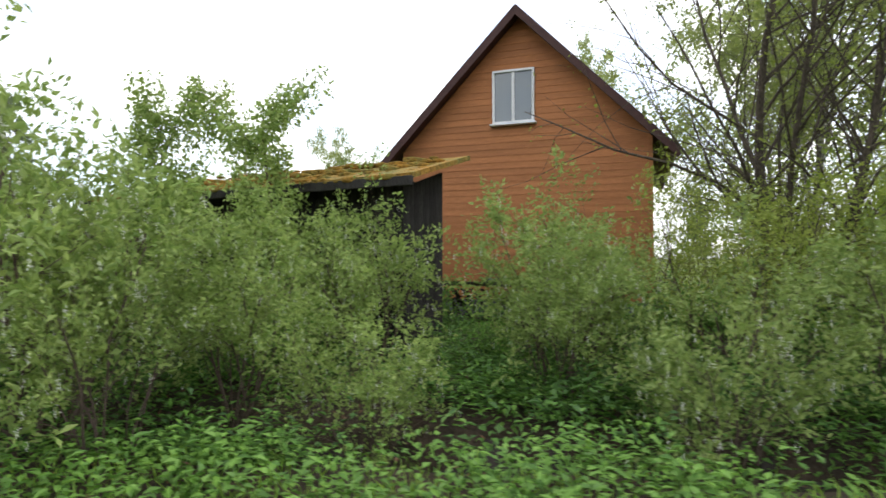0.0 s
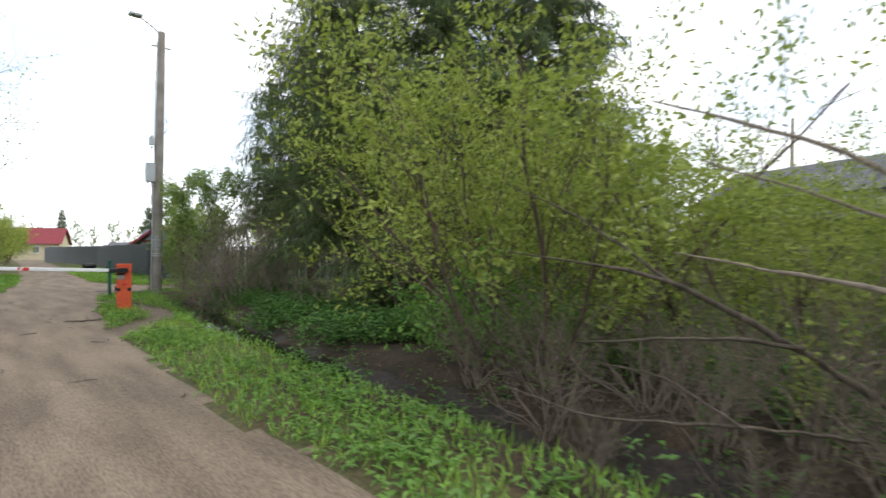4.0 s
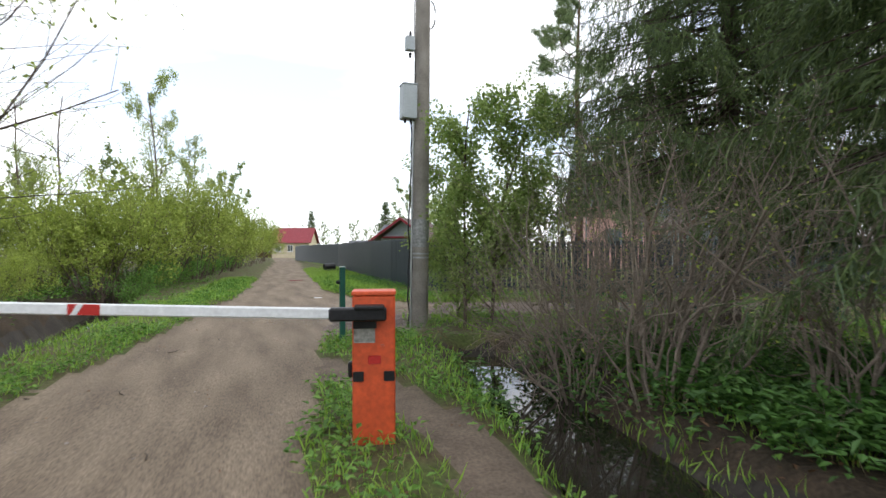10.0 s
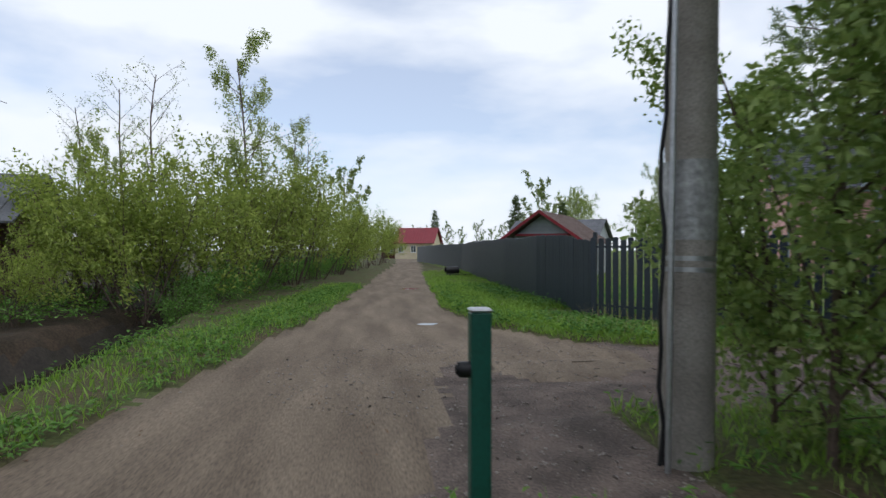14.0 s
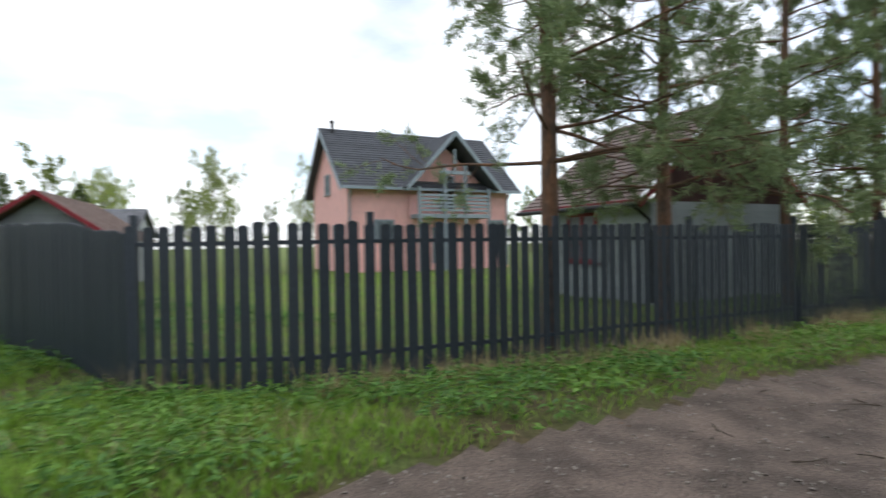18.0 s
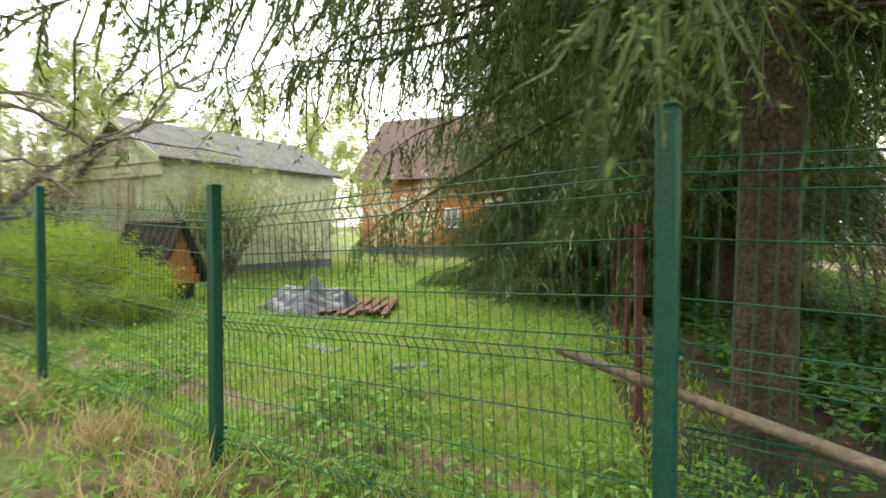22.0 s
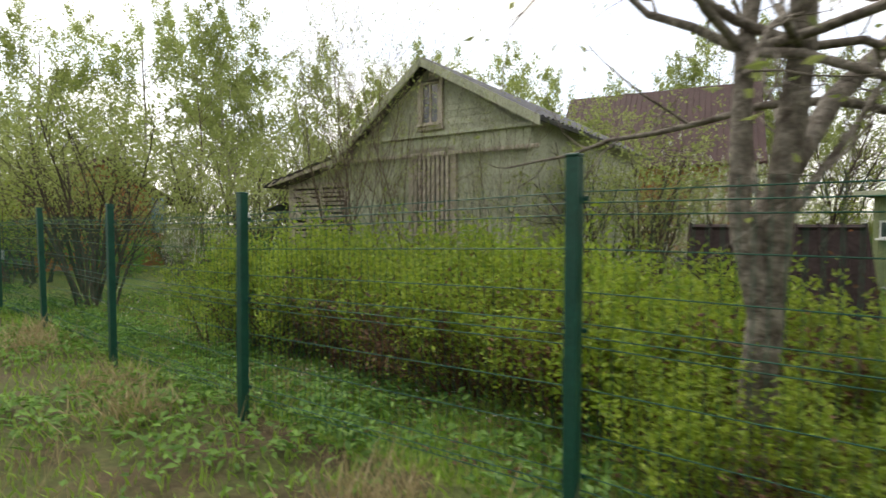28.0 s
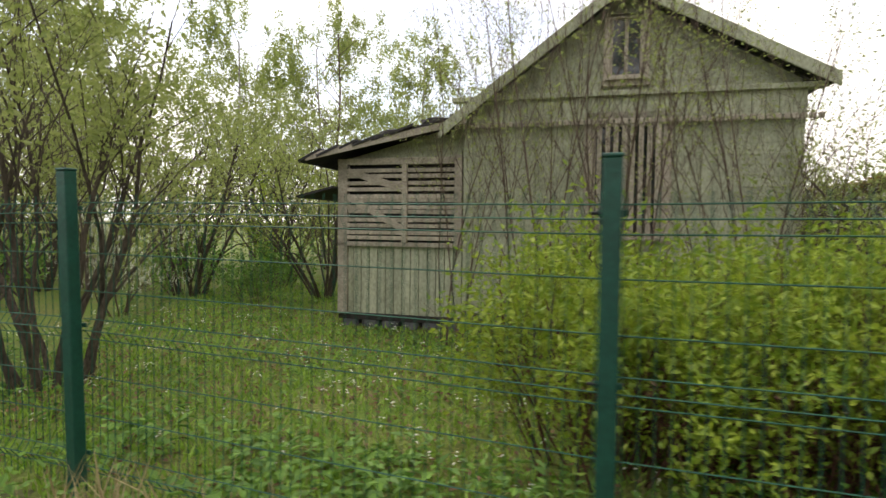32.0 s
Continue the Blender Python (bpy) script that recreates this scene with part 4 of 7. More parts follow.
# ---- moss-roofed dark shed beside it ----
def moss_shed():
    s = root("shed", pose(6.1, -14.05, 0, 0, 0, -20), "dark weathered board shed with an orange mossy roof", "shed")
    L, D, zf, zb = 6.2, 1.1, 2.4, 2.75
    q = np.random.default_rng(3)
    # near-black fill gives the gaps between boards the darkness of an unlit inside
    boxes("dark_core", [((0.05, -L, -0.1), (D, -0.02, zf + 0.1))], M_unlit, s)
    y = 0.0
    while y < L - 0.1:
        w = 0.12 + 0.07 * q.random()
        if q.random() > 0.06:
            top = zf + 0.13 - 0.01 * q.random()
            box("board", (-0.01 - 0.02 * q.random(), -y - w, -0.05), (0.03, -y - 0.012, top), M_grey_board, s, 0.004)
        y += w
    for j in range(18):
        x = 0.02 + j * D / 18
        box("board", (x, -L - 0.03, -0.05), (x + D / 18 - 0.012, -L + 0.01, zf + (zb - zf) * j / 18), M_grey_board, s, 0.004)
    rf = slab("roof", ((-0.45, 0.25, zf + 0.02), (-0.45, -L - 0.4, zf + 0.1), (D + 0.2, -L - 0.4, zb + 0.25), (D + 0.2, 0.25, zb + 0.15)), 0.07, M_moss, s)
    bm = bmesh.new()
    for _ in range(260):
        f, g = q.random() ** 1.5, q.random()
        r = bmesh.ops.create_icosphere(bm, subdivisions=1, radius=0.05 + 0.09 * q.random())
        x, yy = -0.42 + f * (D + 0.5), 0.2 - g * (L + 0.5)
        z = zf + 0.05 + f * (zb - zf + 0.2)
        for v in r["verts"]:
            v.co = Vector((v.co.x * 1.4 + x, v.co.y * 1.4 + yy, v.co.z * 0.45 + z))
    part("moss", bm, M_moss, rf, "orange-brown moss cushions", soft=True)
    box("eave_board", (-0.5, -L - 0.42, zf - 0.06), (-0.44, 0.26, zf + 0.06), M_grey_board, s)


moss_shed()


# ---- old green house with a veranda ----
def old_house():
    """Local x along the facade, +y away from the lane."""
    a = math.degrees(math.atan2(-7.10 + 5.59, 20.76 - 16.72))
    h = root("house", pose(16.9, -5.66, 0, 0, 0, a) @ Matrix.Diagonal((1, -1, 1, 1)), "abandoned green board house with boarded windows", "house")
    W, D, z0, zw, zp = 3.85, 6.0, 0.3, 2.78, 4.22
    xm = 1.93
    V = [(x, y, z) for y in (0.02, D) for x, z in ((0, z0), (W, z0), (W, 2.78), (xm, zp), (0, 3.14))]
    obj("wall", mesh_of("wall", V, [np.array([(0, 1, 2, 4), (6, 5, 9, 7), (5, 0, 4, 9), (1, 6, 7, 2)]), np.array([(4, 2, 3), (7, 9, 8)])], M_greenboard), h)
    F = M_greenboard
    wm = Matrix.Identity(4)
    clad(h, wm, W, z0, 2.72, 2.72, 0.125, F, [(1.42, 2.3, 1.3, 2.75)], lip=0.008)
    clad(h, pose(0, -0.02, 0), W, 2.95, 2.95, zp, 0.115, F, [(1.68, 2.12, 3.2, 3.95)], apex=xm / W, lip=0.008)
    q = np.random.default_rng(12)
    x = -0.02
    while x < W:
        w = 0.14
        box("frieze_board", (x, -0.1, 2.72), (min(x + w - 0.008, W + 0.02), -0.04, 3.02), F, h, 0.004)
        x += w
    box("belt_trim", (-0.2, -0.16, 3.0), (W + 0.15, -0.02, 3.06), M_greenboard, h)
    x = -0.18
    while x < W + 0.1:
        box("scallop", (x, -0.16, 2.66), (x + 0.07, -0.13, 2.73), M_barewood, h, 0.012)
        x += 0.085
    for bx in (-0.02, 0.92, 2.95, W - 0.1):
        box("batten", (bx, -0.06, z0), (bx + 0.11, -0.02, 2.72), M_greenboard, h)
    # boarded main window
    window(h, pose(1.45, -0.02, 1.32), 0.82, 1.38, M_barewood, M_windowd, 2, 0.05, 0.06)
    each_box("casing", [((1.36, -0.1, 1.25), (1.46, -0.03, 2.8)), ((2.26, -0.1, 1.25), (2.36, -0.03, 2.8)), ((1.36, -0.1, 2.72), (2.36, -0.03, 2.82))], M_barewood, h)
    x = 1.49
    while x < 2.2:
        t = 0.03 * q.normal()
        box("slat", (x, -0.14, 1.3), (x + 0.055, -0.105, 2.68 + t), M_barewood, h, 0.003)
        x += 0.095
    # attic window
    window(h, pose(1.71, -0.05, 3.22), 0.38, 0.72, M_barewood, M_windowd, 2, 0.035, 0.05)
    each_box("casing", [((1.64, -0.1, 3.16), (1.71, -0.05, 4.0)), ((2.09, -0.1, 3.16), (2.16, -0.05, 4.0)), ((1.62, -0.12, 3.12), (2.18, -0.05, 3.18))], M_barewood, h)
    # roof of the main gable
    ov, e = 0.3, 0.26
    k = (zp - zw) / (W / 2)
    for s in (1, -1):
        xe, ze = xm + s * (W / 2 + e), (zw - e * k if s > 0 else 3.02)
        rf = slab("roof", ((xm, -ov, zp + 0.08), (xm, D + 0.2, zp + 0.08), (xe, D + 0.2, ze + 0.08), (xe, -ov, ze + 0.08)), 0.05, M_slate, h)
        bm = bmesh.new()
        n = Vector((s * (zp - ze), 0, abs(xe - xm))).normalized()
        for i in range(34):
            yy = -ov + i * (D + 0.2 + ov) / 34
            pa, pb = Vector((xm, yy, zp + 0.085)), Vector((xe, yy, ze + 0.085))
            vs = [bm.verts.new(v) for v in (pa, pb, pb + Vector((0, 0.09, 0)) + n * 0.03, pa + Vector((0, 0.09, 0)) + n * 0.03, pb + Vector((0, 0.18, 0)), pa + Vector((0, 0.18, 0)))]
            bm.faces.new((vs[0], vs[1], vs[2], vs[3]))
            bm.faces.new((vs[3], vs[2], vs[4], vs[5]))
        part("corrugation", bm, M_slate, rf)
        slab("barge_board", ((xm, -ov - 0.03, zp + 0.09), (xe, -ov - 0.03, ze + 0.09), (xe, -ov - 0.03, ze - 0.06), (xm, -ov - 0.03, zp - 0.06)), 0.03, M_greenboard, h)
        # soffit coloured near-black, putting the shade under the eave into its colour
        slab("soffit", ((xm, -ov, zp + 0.02), (xm, 0.0, zp + 0.02), (xe, 0.0, ze + 0.02), (xe, -ov, ze + 0.02)), 0.015, M_unlit, h)
    box("foundation", (0.02, 0.03, -0.2), (W - 0.02, D, z0), M_slate, h, 0.02)
    # veranda
    vx0, vx1, vz = W + 0.03, 5.62, 2.3
    obj("wall", mesh_of("wall", [(vx0, 0.03, 0.25), (vx1, 0.03, 0.25), (vx1, 0.03, vz), (vx0, 0.03, 2.75), (vx0, 4, 0.25), (vx1, 4, 0.25), (vx1, 4, vz), (vx0, 4, 2.75)],
                            np.array([(0, 1, 2, 3), (5, 4, 7, 6), (1, 5, 6, 2), (3, 2, 6, 7)])  , M_greenboard), h)
    x = vx0
    while x < vx1 - 0.02:
        box("wall_board", (x, -0.01, 0.2), (min(x + 0.11, vx1), 0.03, 1.14), M_greenboard, h, 0.004)
        x += 0.118
    each_box("casing", [((vx0 + 0.0, -0.06, 1.14), (vx1, 0, 1.2)), ((vx0, -0.06, 1.2), (vx0 + 0.1, 0, 2.35)), ((vx1 - 0.14, -0.06, 0.2), (vx1, 0, 2.32)), ((vx0 + 0.1, -0.06, 2.24), (vx1 - 0.14, 0, 2.33)), ((vx0 + 0.74, -0.09, 1.2), (vx0 + 0.81, -0.03, 2.24))], M_barewood, h)
    # near-black quad stands for the unlit veranda behind the slats
    obj("window", mesh_of("window", [(vx0 + 0.1, 0.01, 1.2), (vx1 - 0.14, 0.01, 1.2), (vx1 - 0.14, 0.01, 2.24), (vx0 + 0.1, 0.01, 2.24)], np.array([(0, 1, 2, 3)]), M_unlit), h)
    z = 1.23
    while z < 2.2:
        d = 0.008 * q.normal()
        box("slat", (vx0 + 0.1, -0.06, z), (vx1 - 0.14, -0.035, z + 0.052), M_barewood, h, 0.003, m=pose(0, 0, 0, 0, math.degrees(d * 0.3), 0))
        z += 0.083
    for zz0, zz1 in ((2.2, 1.85), (1.85, 1.3)):
        slab("brace", ((vx1 - 0.16, -0.075, zz0), (vx0 + 0.75, -0.075, zz1 + 0.1), (vx0 + 0.75, -0.075, zz1), (vx1 - 0.16, -0.075, zz0 - 0.09)), 0.02, M_barewood, h)
    for i in range(9):
        x0, x1 = vx0 - 0.2 + i * 0.26, vx0 - 0.2 + (i + 1) * 0.26 + 0.05
        za, zb = 2.86 - 0.055 * i - 0.02 * (i < 3) * i, 2.86 - 0.055 * (i + 1) - 0.01 * i
        slab("roof_sheet", ((x0, -0.34 + 0.02 * q.normal(), za + 0.03 * q.random()), (x0, 4.1, za), (x1, 4.1, zb), (x1, -0.34 + 0.03 * q.normal(), zb)), 0.03, M_tarroof, h)
    bm = bmesh.new()
    for i in range(26):
        x, y = vx0 + 0.1 + 1.2 * q.random(), -0.2 + 1.6 * q.random()
        r = bmesh.ops.create_icosphere(bm, subdivisions=1, radius=0.07 + 0.08 * q.random())
        for v in r["verts"]:
            v.co = Vector((v.co.x * 1.6 + x, v.co.y + y, v.co.z * 0.5 + 2.83 - 0.2 * (x - vx0)))
    part("torn_roofing", bm, M_tarroof, h, "crumpled black tar paper")
    slab("eave_board", ((vx0 - 0.1, -0.3, 2.78), (vx1 + 0.35, -0.3, 2.36), (vx1 + 0.35, -0.3, 2.28), (vx0 - 0.1, -0.3, 2.7)), 0.03, M_barewood, h)
    slab("side_eave", ((vx1 + 0.02, -0.2, 1.95), (vx1 + 0.55, -0.2, 1.82), (vx1 + 0.55, 3, 1.82), (vx1 + 0.02, 3, 1.95)), 0.03, M_tarroof, h)
    for i in range(6):
        r = 0.1 + 0.04 * q.random()
        box("foundation_stone", (vx0 + i * 0.29, -0.02, -0.12), (vx0 + i * 0.29 + 0.25, 0.25, 0.16 + 0.03 * q.random()), M_slate, h, 0.04)
    box("sill_beam", (vx0, -0.03, 0.13), (vx1, 0.1, 0.22), M_grey_board, h)


old_house()


# ---- pink house with a balcony ----
def pink_house():
    h = root("house", pose(20.4, 28.1, 0, 0, 0, -25.5), "pink clapboard house with dark roof and blue-grey balcony", "house")
    W, D, zw, zp = 9.3, 7.0, 4.7, 7.75
    block_walls(h, 0, W, 0.02, D, 0, zw, zp, M_pink)
    clad(h, Matrix.Identity(4), W, 0.2, zw, zw, 0.42, M_pink, [(1.3, 2.5, 1.6, 2.75), (7.95, 9.0, 1.6, 2.75), (3.2, 7.6, 0.2, 4.75)], lip=0.0006)
    clad(h, wall_m(0, D, 0, 0), D, 0.2, zw, zp, 0.42, M_pink, [(2.4, 3.4, 1.4, 2.6), (4.4, 5.4, 1.4, 2.6), (2.9, 3.9, 4.2, 5.3)], lip=0.0006)
    for x in (1.35, 7.97):
        window(h, pose(x, -0.02, 1.65), 1.05, 1.05, M_bluegrey, M_window, 2, 0.09, 0.07)
    for x, z in ((2.4, 1.4), (4.4, 1.4), (2.9, 4.2)):
        window(h, wall_m(-0.02, D, -0.02, 0) @ pose(x, 0, z), 0.95, 1.1, M_bluegrey, M_window, 2, 0.09, 0.07)
    ym, ov, e = D / 2, 0.5, 0.6
    k = (zp - zw) / (D / 2)
    shingle_roof(h, (-ov, ym, zp + 0.1), (W + ov, ym, zp + 0.1), (W + ov, -e, zw - e * k + 0.1), (-ov, -e, zw - e * k + 0.1), M_darkroof, 0.22)
    slab("roof", ((-ov, ym, zp + 0.1), (W + ov, ym, zp + 0.1), (W + ov, D + e, zw - e * k + 0.1), (-ov, D + e, zw - e * k + 0.1)), 0.08, M_darkroof, h)
    box("gutter", (-ov, -e - 0.12, zw - e * k - 0.02), (W + ov, -e, zw - e * k + 0.12), M_bluegrey, h)
    for s, y1 in ((1, -e), (-1, D + e)):
        slab("barge_board", ((-ov - 0.02, ym, zp + 0.1), (-ov - 0.02, y1, zw - e * k + 0.1), (-ov - 0.02, y1, zw - e * k - 0.12), (-ov - 0.02, ym, zp - 0.12)), 0.05, M_bluegrey, h)
    # cross gable with balcony
    gx0, gx1, gz, gp = 3.2, 7.6, 4.3, 7.15
    gm = (gx0 + gx1) / 2
    obj("gable_wall", mesh_of("gable_wall", [(gx0, -0.1, 0), (gx1, -0.1, 0), (gx1, -0.1, 4.6), (gm, -0.1, 6.5), (gx0, -0.1, 4.6)], [np.array([(0, 1, 2, 4)]), np.array([(4, 2, 3)])], M_pink), h)
    clad(h, pose(gx0, -0.1, 0), gx1 - gx0, 0.2, 4.6, 6.5, 0.42, M_pink, [(1.3, 2.3, 0.3, 2.3), (1.7, 2.7, 3.2, 5.1)], lip=0.0006)
    window(h, pose(gx0 + 1.75, -0.14, 3.2), 0.9, 1.85, M_bluegrey, M_windowd, 2, 0.08, 0.06, False)
    window(h, pose(gx0 + 1.3, -0.14, 0.4), 1.0, 1.9, M_bluegrey, M_windowd, 1, 0.08, 0.06, False)
    for s in (-1, 1):
        xe = gm + s * 2.75
        slab("gable_roof", ((gm, -1.25, gp + 0.1), (gm, 2.5, gp + 0.1), (xe, 2.5, gz + 0.0), (xe, -1.25, gz + 0.0)), 0.1, M_darkroof, h)
        slab("gable_trim", ((gm, -1.29, gp + 0.1), (xe, -1.29, gz), (xe, -1.29, gz - 0.26), (gm, -1.29, gp - 0.18)), 0.05, M_bluegrey, h)
    box("balcony_floor", (gx0 + 0.1, -1.15, 2.75), (gx1 - 0.1, 0, 2.95), M_bluegrey, h)
    for x in (gx0 + 0.12, gx0 + 1.55, gx0 + 2.75, gx1 - 0.24):
        box("post", (x, -1.15, 0), (x + 0.13, -1.02, 4.1 + 1.9 * (1 - abs(x + 0.06 - gm) / 2.3)), M_bluegrey, h)
    box("tie_beam", (gx0 + 1.3, -1.15, 5.0), (gx1 - 1.3, -1.03, 5.18), M_bluegrey, h)
    box("king_post", (gm - 0.06, -1.15, 5.18), (gm + 0.06, -1.03, 6.3), M_bluegrey, h)
    for i in range(5):
        box("rail", (gx0 + 0.15, -1.15, 3.08 + i * 0.19), (gx1 - 0.15, -1.11, 3.2 + i * 0.19), M_bluegrey, h)
    tube_part("chimney", [([(0.15, 3.2, 4.0), (0.15, 3.2, 8.1)], [0.09, 0.09]), ([(0.15, 3.2, 8.1), (0.15, 3.2, 8.22)], [0.14, 0.14])], M_black, h)
    for x in (0.05, W - 0.1):
        tube_part("downpipe", [([(x, -0.5, zw - 0.4), (x, -0.12, zw - 0.9), (x, -0.1, 0.2)], [0.05, 0.05, 0.05])], M_bluegrey, h)


pink_house()


# ---- grey outbuilding with brown tiles ----
def tile_house():
    """Eave side towards the corner of the lane, red-edged gable towards the lane."""
    a = math.degrees(math.atan2(-0.9, -0.41))
    h = root("outbuilding", pose(15.4, 14.75, 0, 0, 0, a), "grey board outbuilding with brown tiled roof and crimson edges", "outbuilding")
    W, D, zw, zp = 3.6, 5.0, 2.25, 4.6
    block_walls(h, 0, W, 0, D, -0.1, zw, zw, M_greyboard2)
    clad(h, Matrix.Identity(4), W, 0, zw, zw, 0.13, M_greyboard2, [(1.0, 2.05, 0.9, 2.1)])
    clad(h, wall_m(W, 0, W, D), D, 0, zw, zw, 0.13, M_greyboard2)
    window(h, pose(1.0, -0.02, 0.9), 1.05, 1.2, M_crimson, M_window, 2, 0.08, 0.06)
    rm = W / 2 + 1.0
    shingle_roof(h, (0.35, 2.3, zp), (W + 0.25, 2.3, zp), (W + 0.25, -0.55, zw - 0.02), (-0.35, -0.55, zw - 0.02), M_tileroof, 0.17)
    slab("roof", ((0.35, 2.3, zp), (W + 0.25, 2.3, zp), (W + 0.25, D + 0.2, zw + 0.1), (-0.35, D + 0.2, zw + 0.1)), 0.08, M_tileroof, h)
    # gable takes the dark brown colour to imitate shadow below the roof edge
    obj("gable_wall", mesh_of("gable_wall", [(W, 0, zw), (W, D, zw), (W, 2.3, zp - 0.1)], np.array([(0, 1, 2)]), M_fascia), h)
    slab("barge_board", ((W + 0.26, 2.3, zp + 0.02), (W + 0.26, -0.55, zw), (W + 0.26, -0.55, zw - 0.16), (W + 0.26, 2.3, zp - 0.16)), 0.04, M_crimson, h)
    slab("barge_cap", ((W + 0.2, 2.3, zp + 0.05), (W + 0.3, 2.3, zp + 0.05), (W + 0.3, -0.57, zw + 0.03), (W + 0.2, -0.57, zw + 0.03)), 0.02, M_whitep, h)
    slab("barge_board", ((W + 0.26, 2.3, zp + 0.02), (W + 0.26, D + 0.2, zw + 0.1), (W + 0.26, D + 0.2, zw - 0.06), (W + 0.26, 2.3, zp - 0.16)), 0.04, M_crimson, h)
    box("fascia", (-0.35, -0.6, zw - 0.12), (W + 0.25, -0.55, zw + 0.02), M_crimson, h)
    tube_part("gutter", [([(-0.35, -0.66, zw - 0.08), (W + 0.25, -0.66, zw - 0.1)], [0.055, 0.055])], M_black, h)
    tube_part("downpipe", [([(W + 0.1, -0.62, zw - 0.1), (W + 0.1, -0.15, zw - 0.4), (W + 0.1, -0.08, 0.1)], [0.04, 0.04, 0.04])], M_black, h)


tile_house()


# ---- small grey gabled house behind the dark fence ----
def grey_gable():
    h = root("house", pose(6.3, 28.5, 0, 0, 0, -34), "small grey house with crimson-edged gable roof", "house")
    W, D, zw, zp = 3.0, 5.5, 2.05, 3.2
    block_walls(h, 0.2, W, 0, D, 0, zw, zp - 0.15, M_greyboard2, "y")
    clad(h, pose(0.2, 0, 0), W - 0.2, 0, zw, zp - 0.15, 0.14, M_greyboard2)
    xm = (W + 0.2) / 2
    for s in (-1, 1):
        xe, ze = xm + s * 2.15, 1.72
        ribbed_roof(h, (xm, -0.6, zp), (xm, D, zp), (xe, D, ze), (xe, -0.6, ze), M_tileroof, 0.25)
        slab("barge_board", ((xm, -0.64, zp + 0.03), (xe, -0.64, ze + 0.03), (xe, -0.64, ze - 0.13), (xm, -0.64, zp - 0.13)), 0.05, M_crimson, h)
    box("cornice", (0.35, -0.3, zw - 0.02), (W - 0.1, 0, zw + 0.08), M_crimson, h)
    g = root("house", pose(9.6, 32.4, 0, 0, 0, -34), "grey-roofed house seen over the dark fence", "house")
    block_walls(g, -2.6, 2.4, 0, 4, 0, 2.0, 3.1, M_greyboard2, "x")
    for s in (-1, 1):
        ribbed_roof(g, (-2.8, 2, 3.15), (2.6, 2, 3.15), (2.6, 2 + s * 2.4, 1.95), (-2.8, 2 + s * 2.4, 1.95), M_slate, 0.3)
    box("dormer", (-0.5, -0.1, 2.2), (0.5, 1.5, 2.9), M_whitep, g)


grey_gable()


# ---- far houses ----
def far_house(x, y, a, W, D, zw, zp, wall, roof, label, ridge="x", windows=3):
    h = root("house", pose(x, y, 0, 0, 0, a), label, "house")
    block_walls(h, 0, W, 0, D, 0, zw, zp, wall, ridge)
    if ridge == "x":
        for s in (0, 1):
            ye = -0.4 if s == 0 else D + 0.4
            ribbed_roof(h, (-0.4, D / 2, zp + 0.1), (W + 0.4, D / 2, zp + 0.1), (W + 0.4, ye, zw - 0.1), (-0.4, ye, zw - 0.1), roof, 0.4)
    else:
        for s in (0, 1):
            xe = -0.4 if s == 0 else W + 0.4
            ribbed_roof(h, (W / 2, -0.4, zp + 0.1), (W / 2, D + 0.4, zp + 0.1), (xe, D + 0.4, zw - 0.1), (xe, -0.4, zw - 0.1), roof, 0.4)
    for i in range(windows):
        window(h, pose(W * (i + 0.5) / windows - 0.4, -0.02, zw * 0.4), 0.8, 1.0, M_whitep, M_windowd, 2)
    return h


far_house(2.4, 84, -18, 5.6, 6, 2.4, 4.6, M_cream, M_redroof, "cream house with crimson metal roof at the road's end")
far_house(0.4, 88, -10, 3, 5, 2.2, 3.9, M_wall2, M_darkroof, "dark red gabled house at the road's end", "y", 1)
far_house(12, 70, -20, 6, 3, 2.0, 2.4, M_whitep, M_slate, "low white garage with grey roof", windows=0)
far_house(-15.5, 13.5, 18, 7.5, 6, 2.1, 3.3, M_wall2, M_slate, "dark red house with grey metal roof behind shrubs")
far_house(47, -1.5, -24, 4.5, 5, 2.3, 3.6, M_whitep, M_slate, "white house with pale metal roof")
far_house(30.5, -13.5, -20, 4.5, 4, 2.3, 3.5, M_clap, M_fascia, "orange board shed with dark roof", "x", 1)


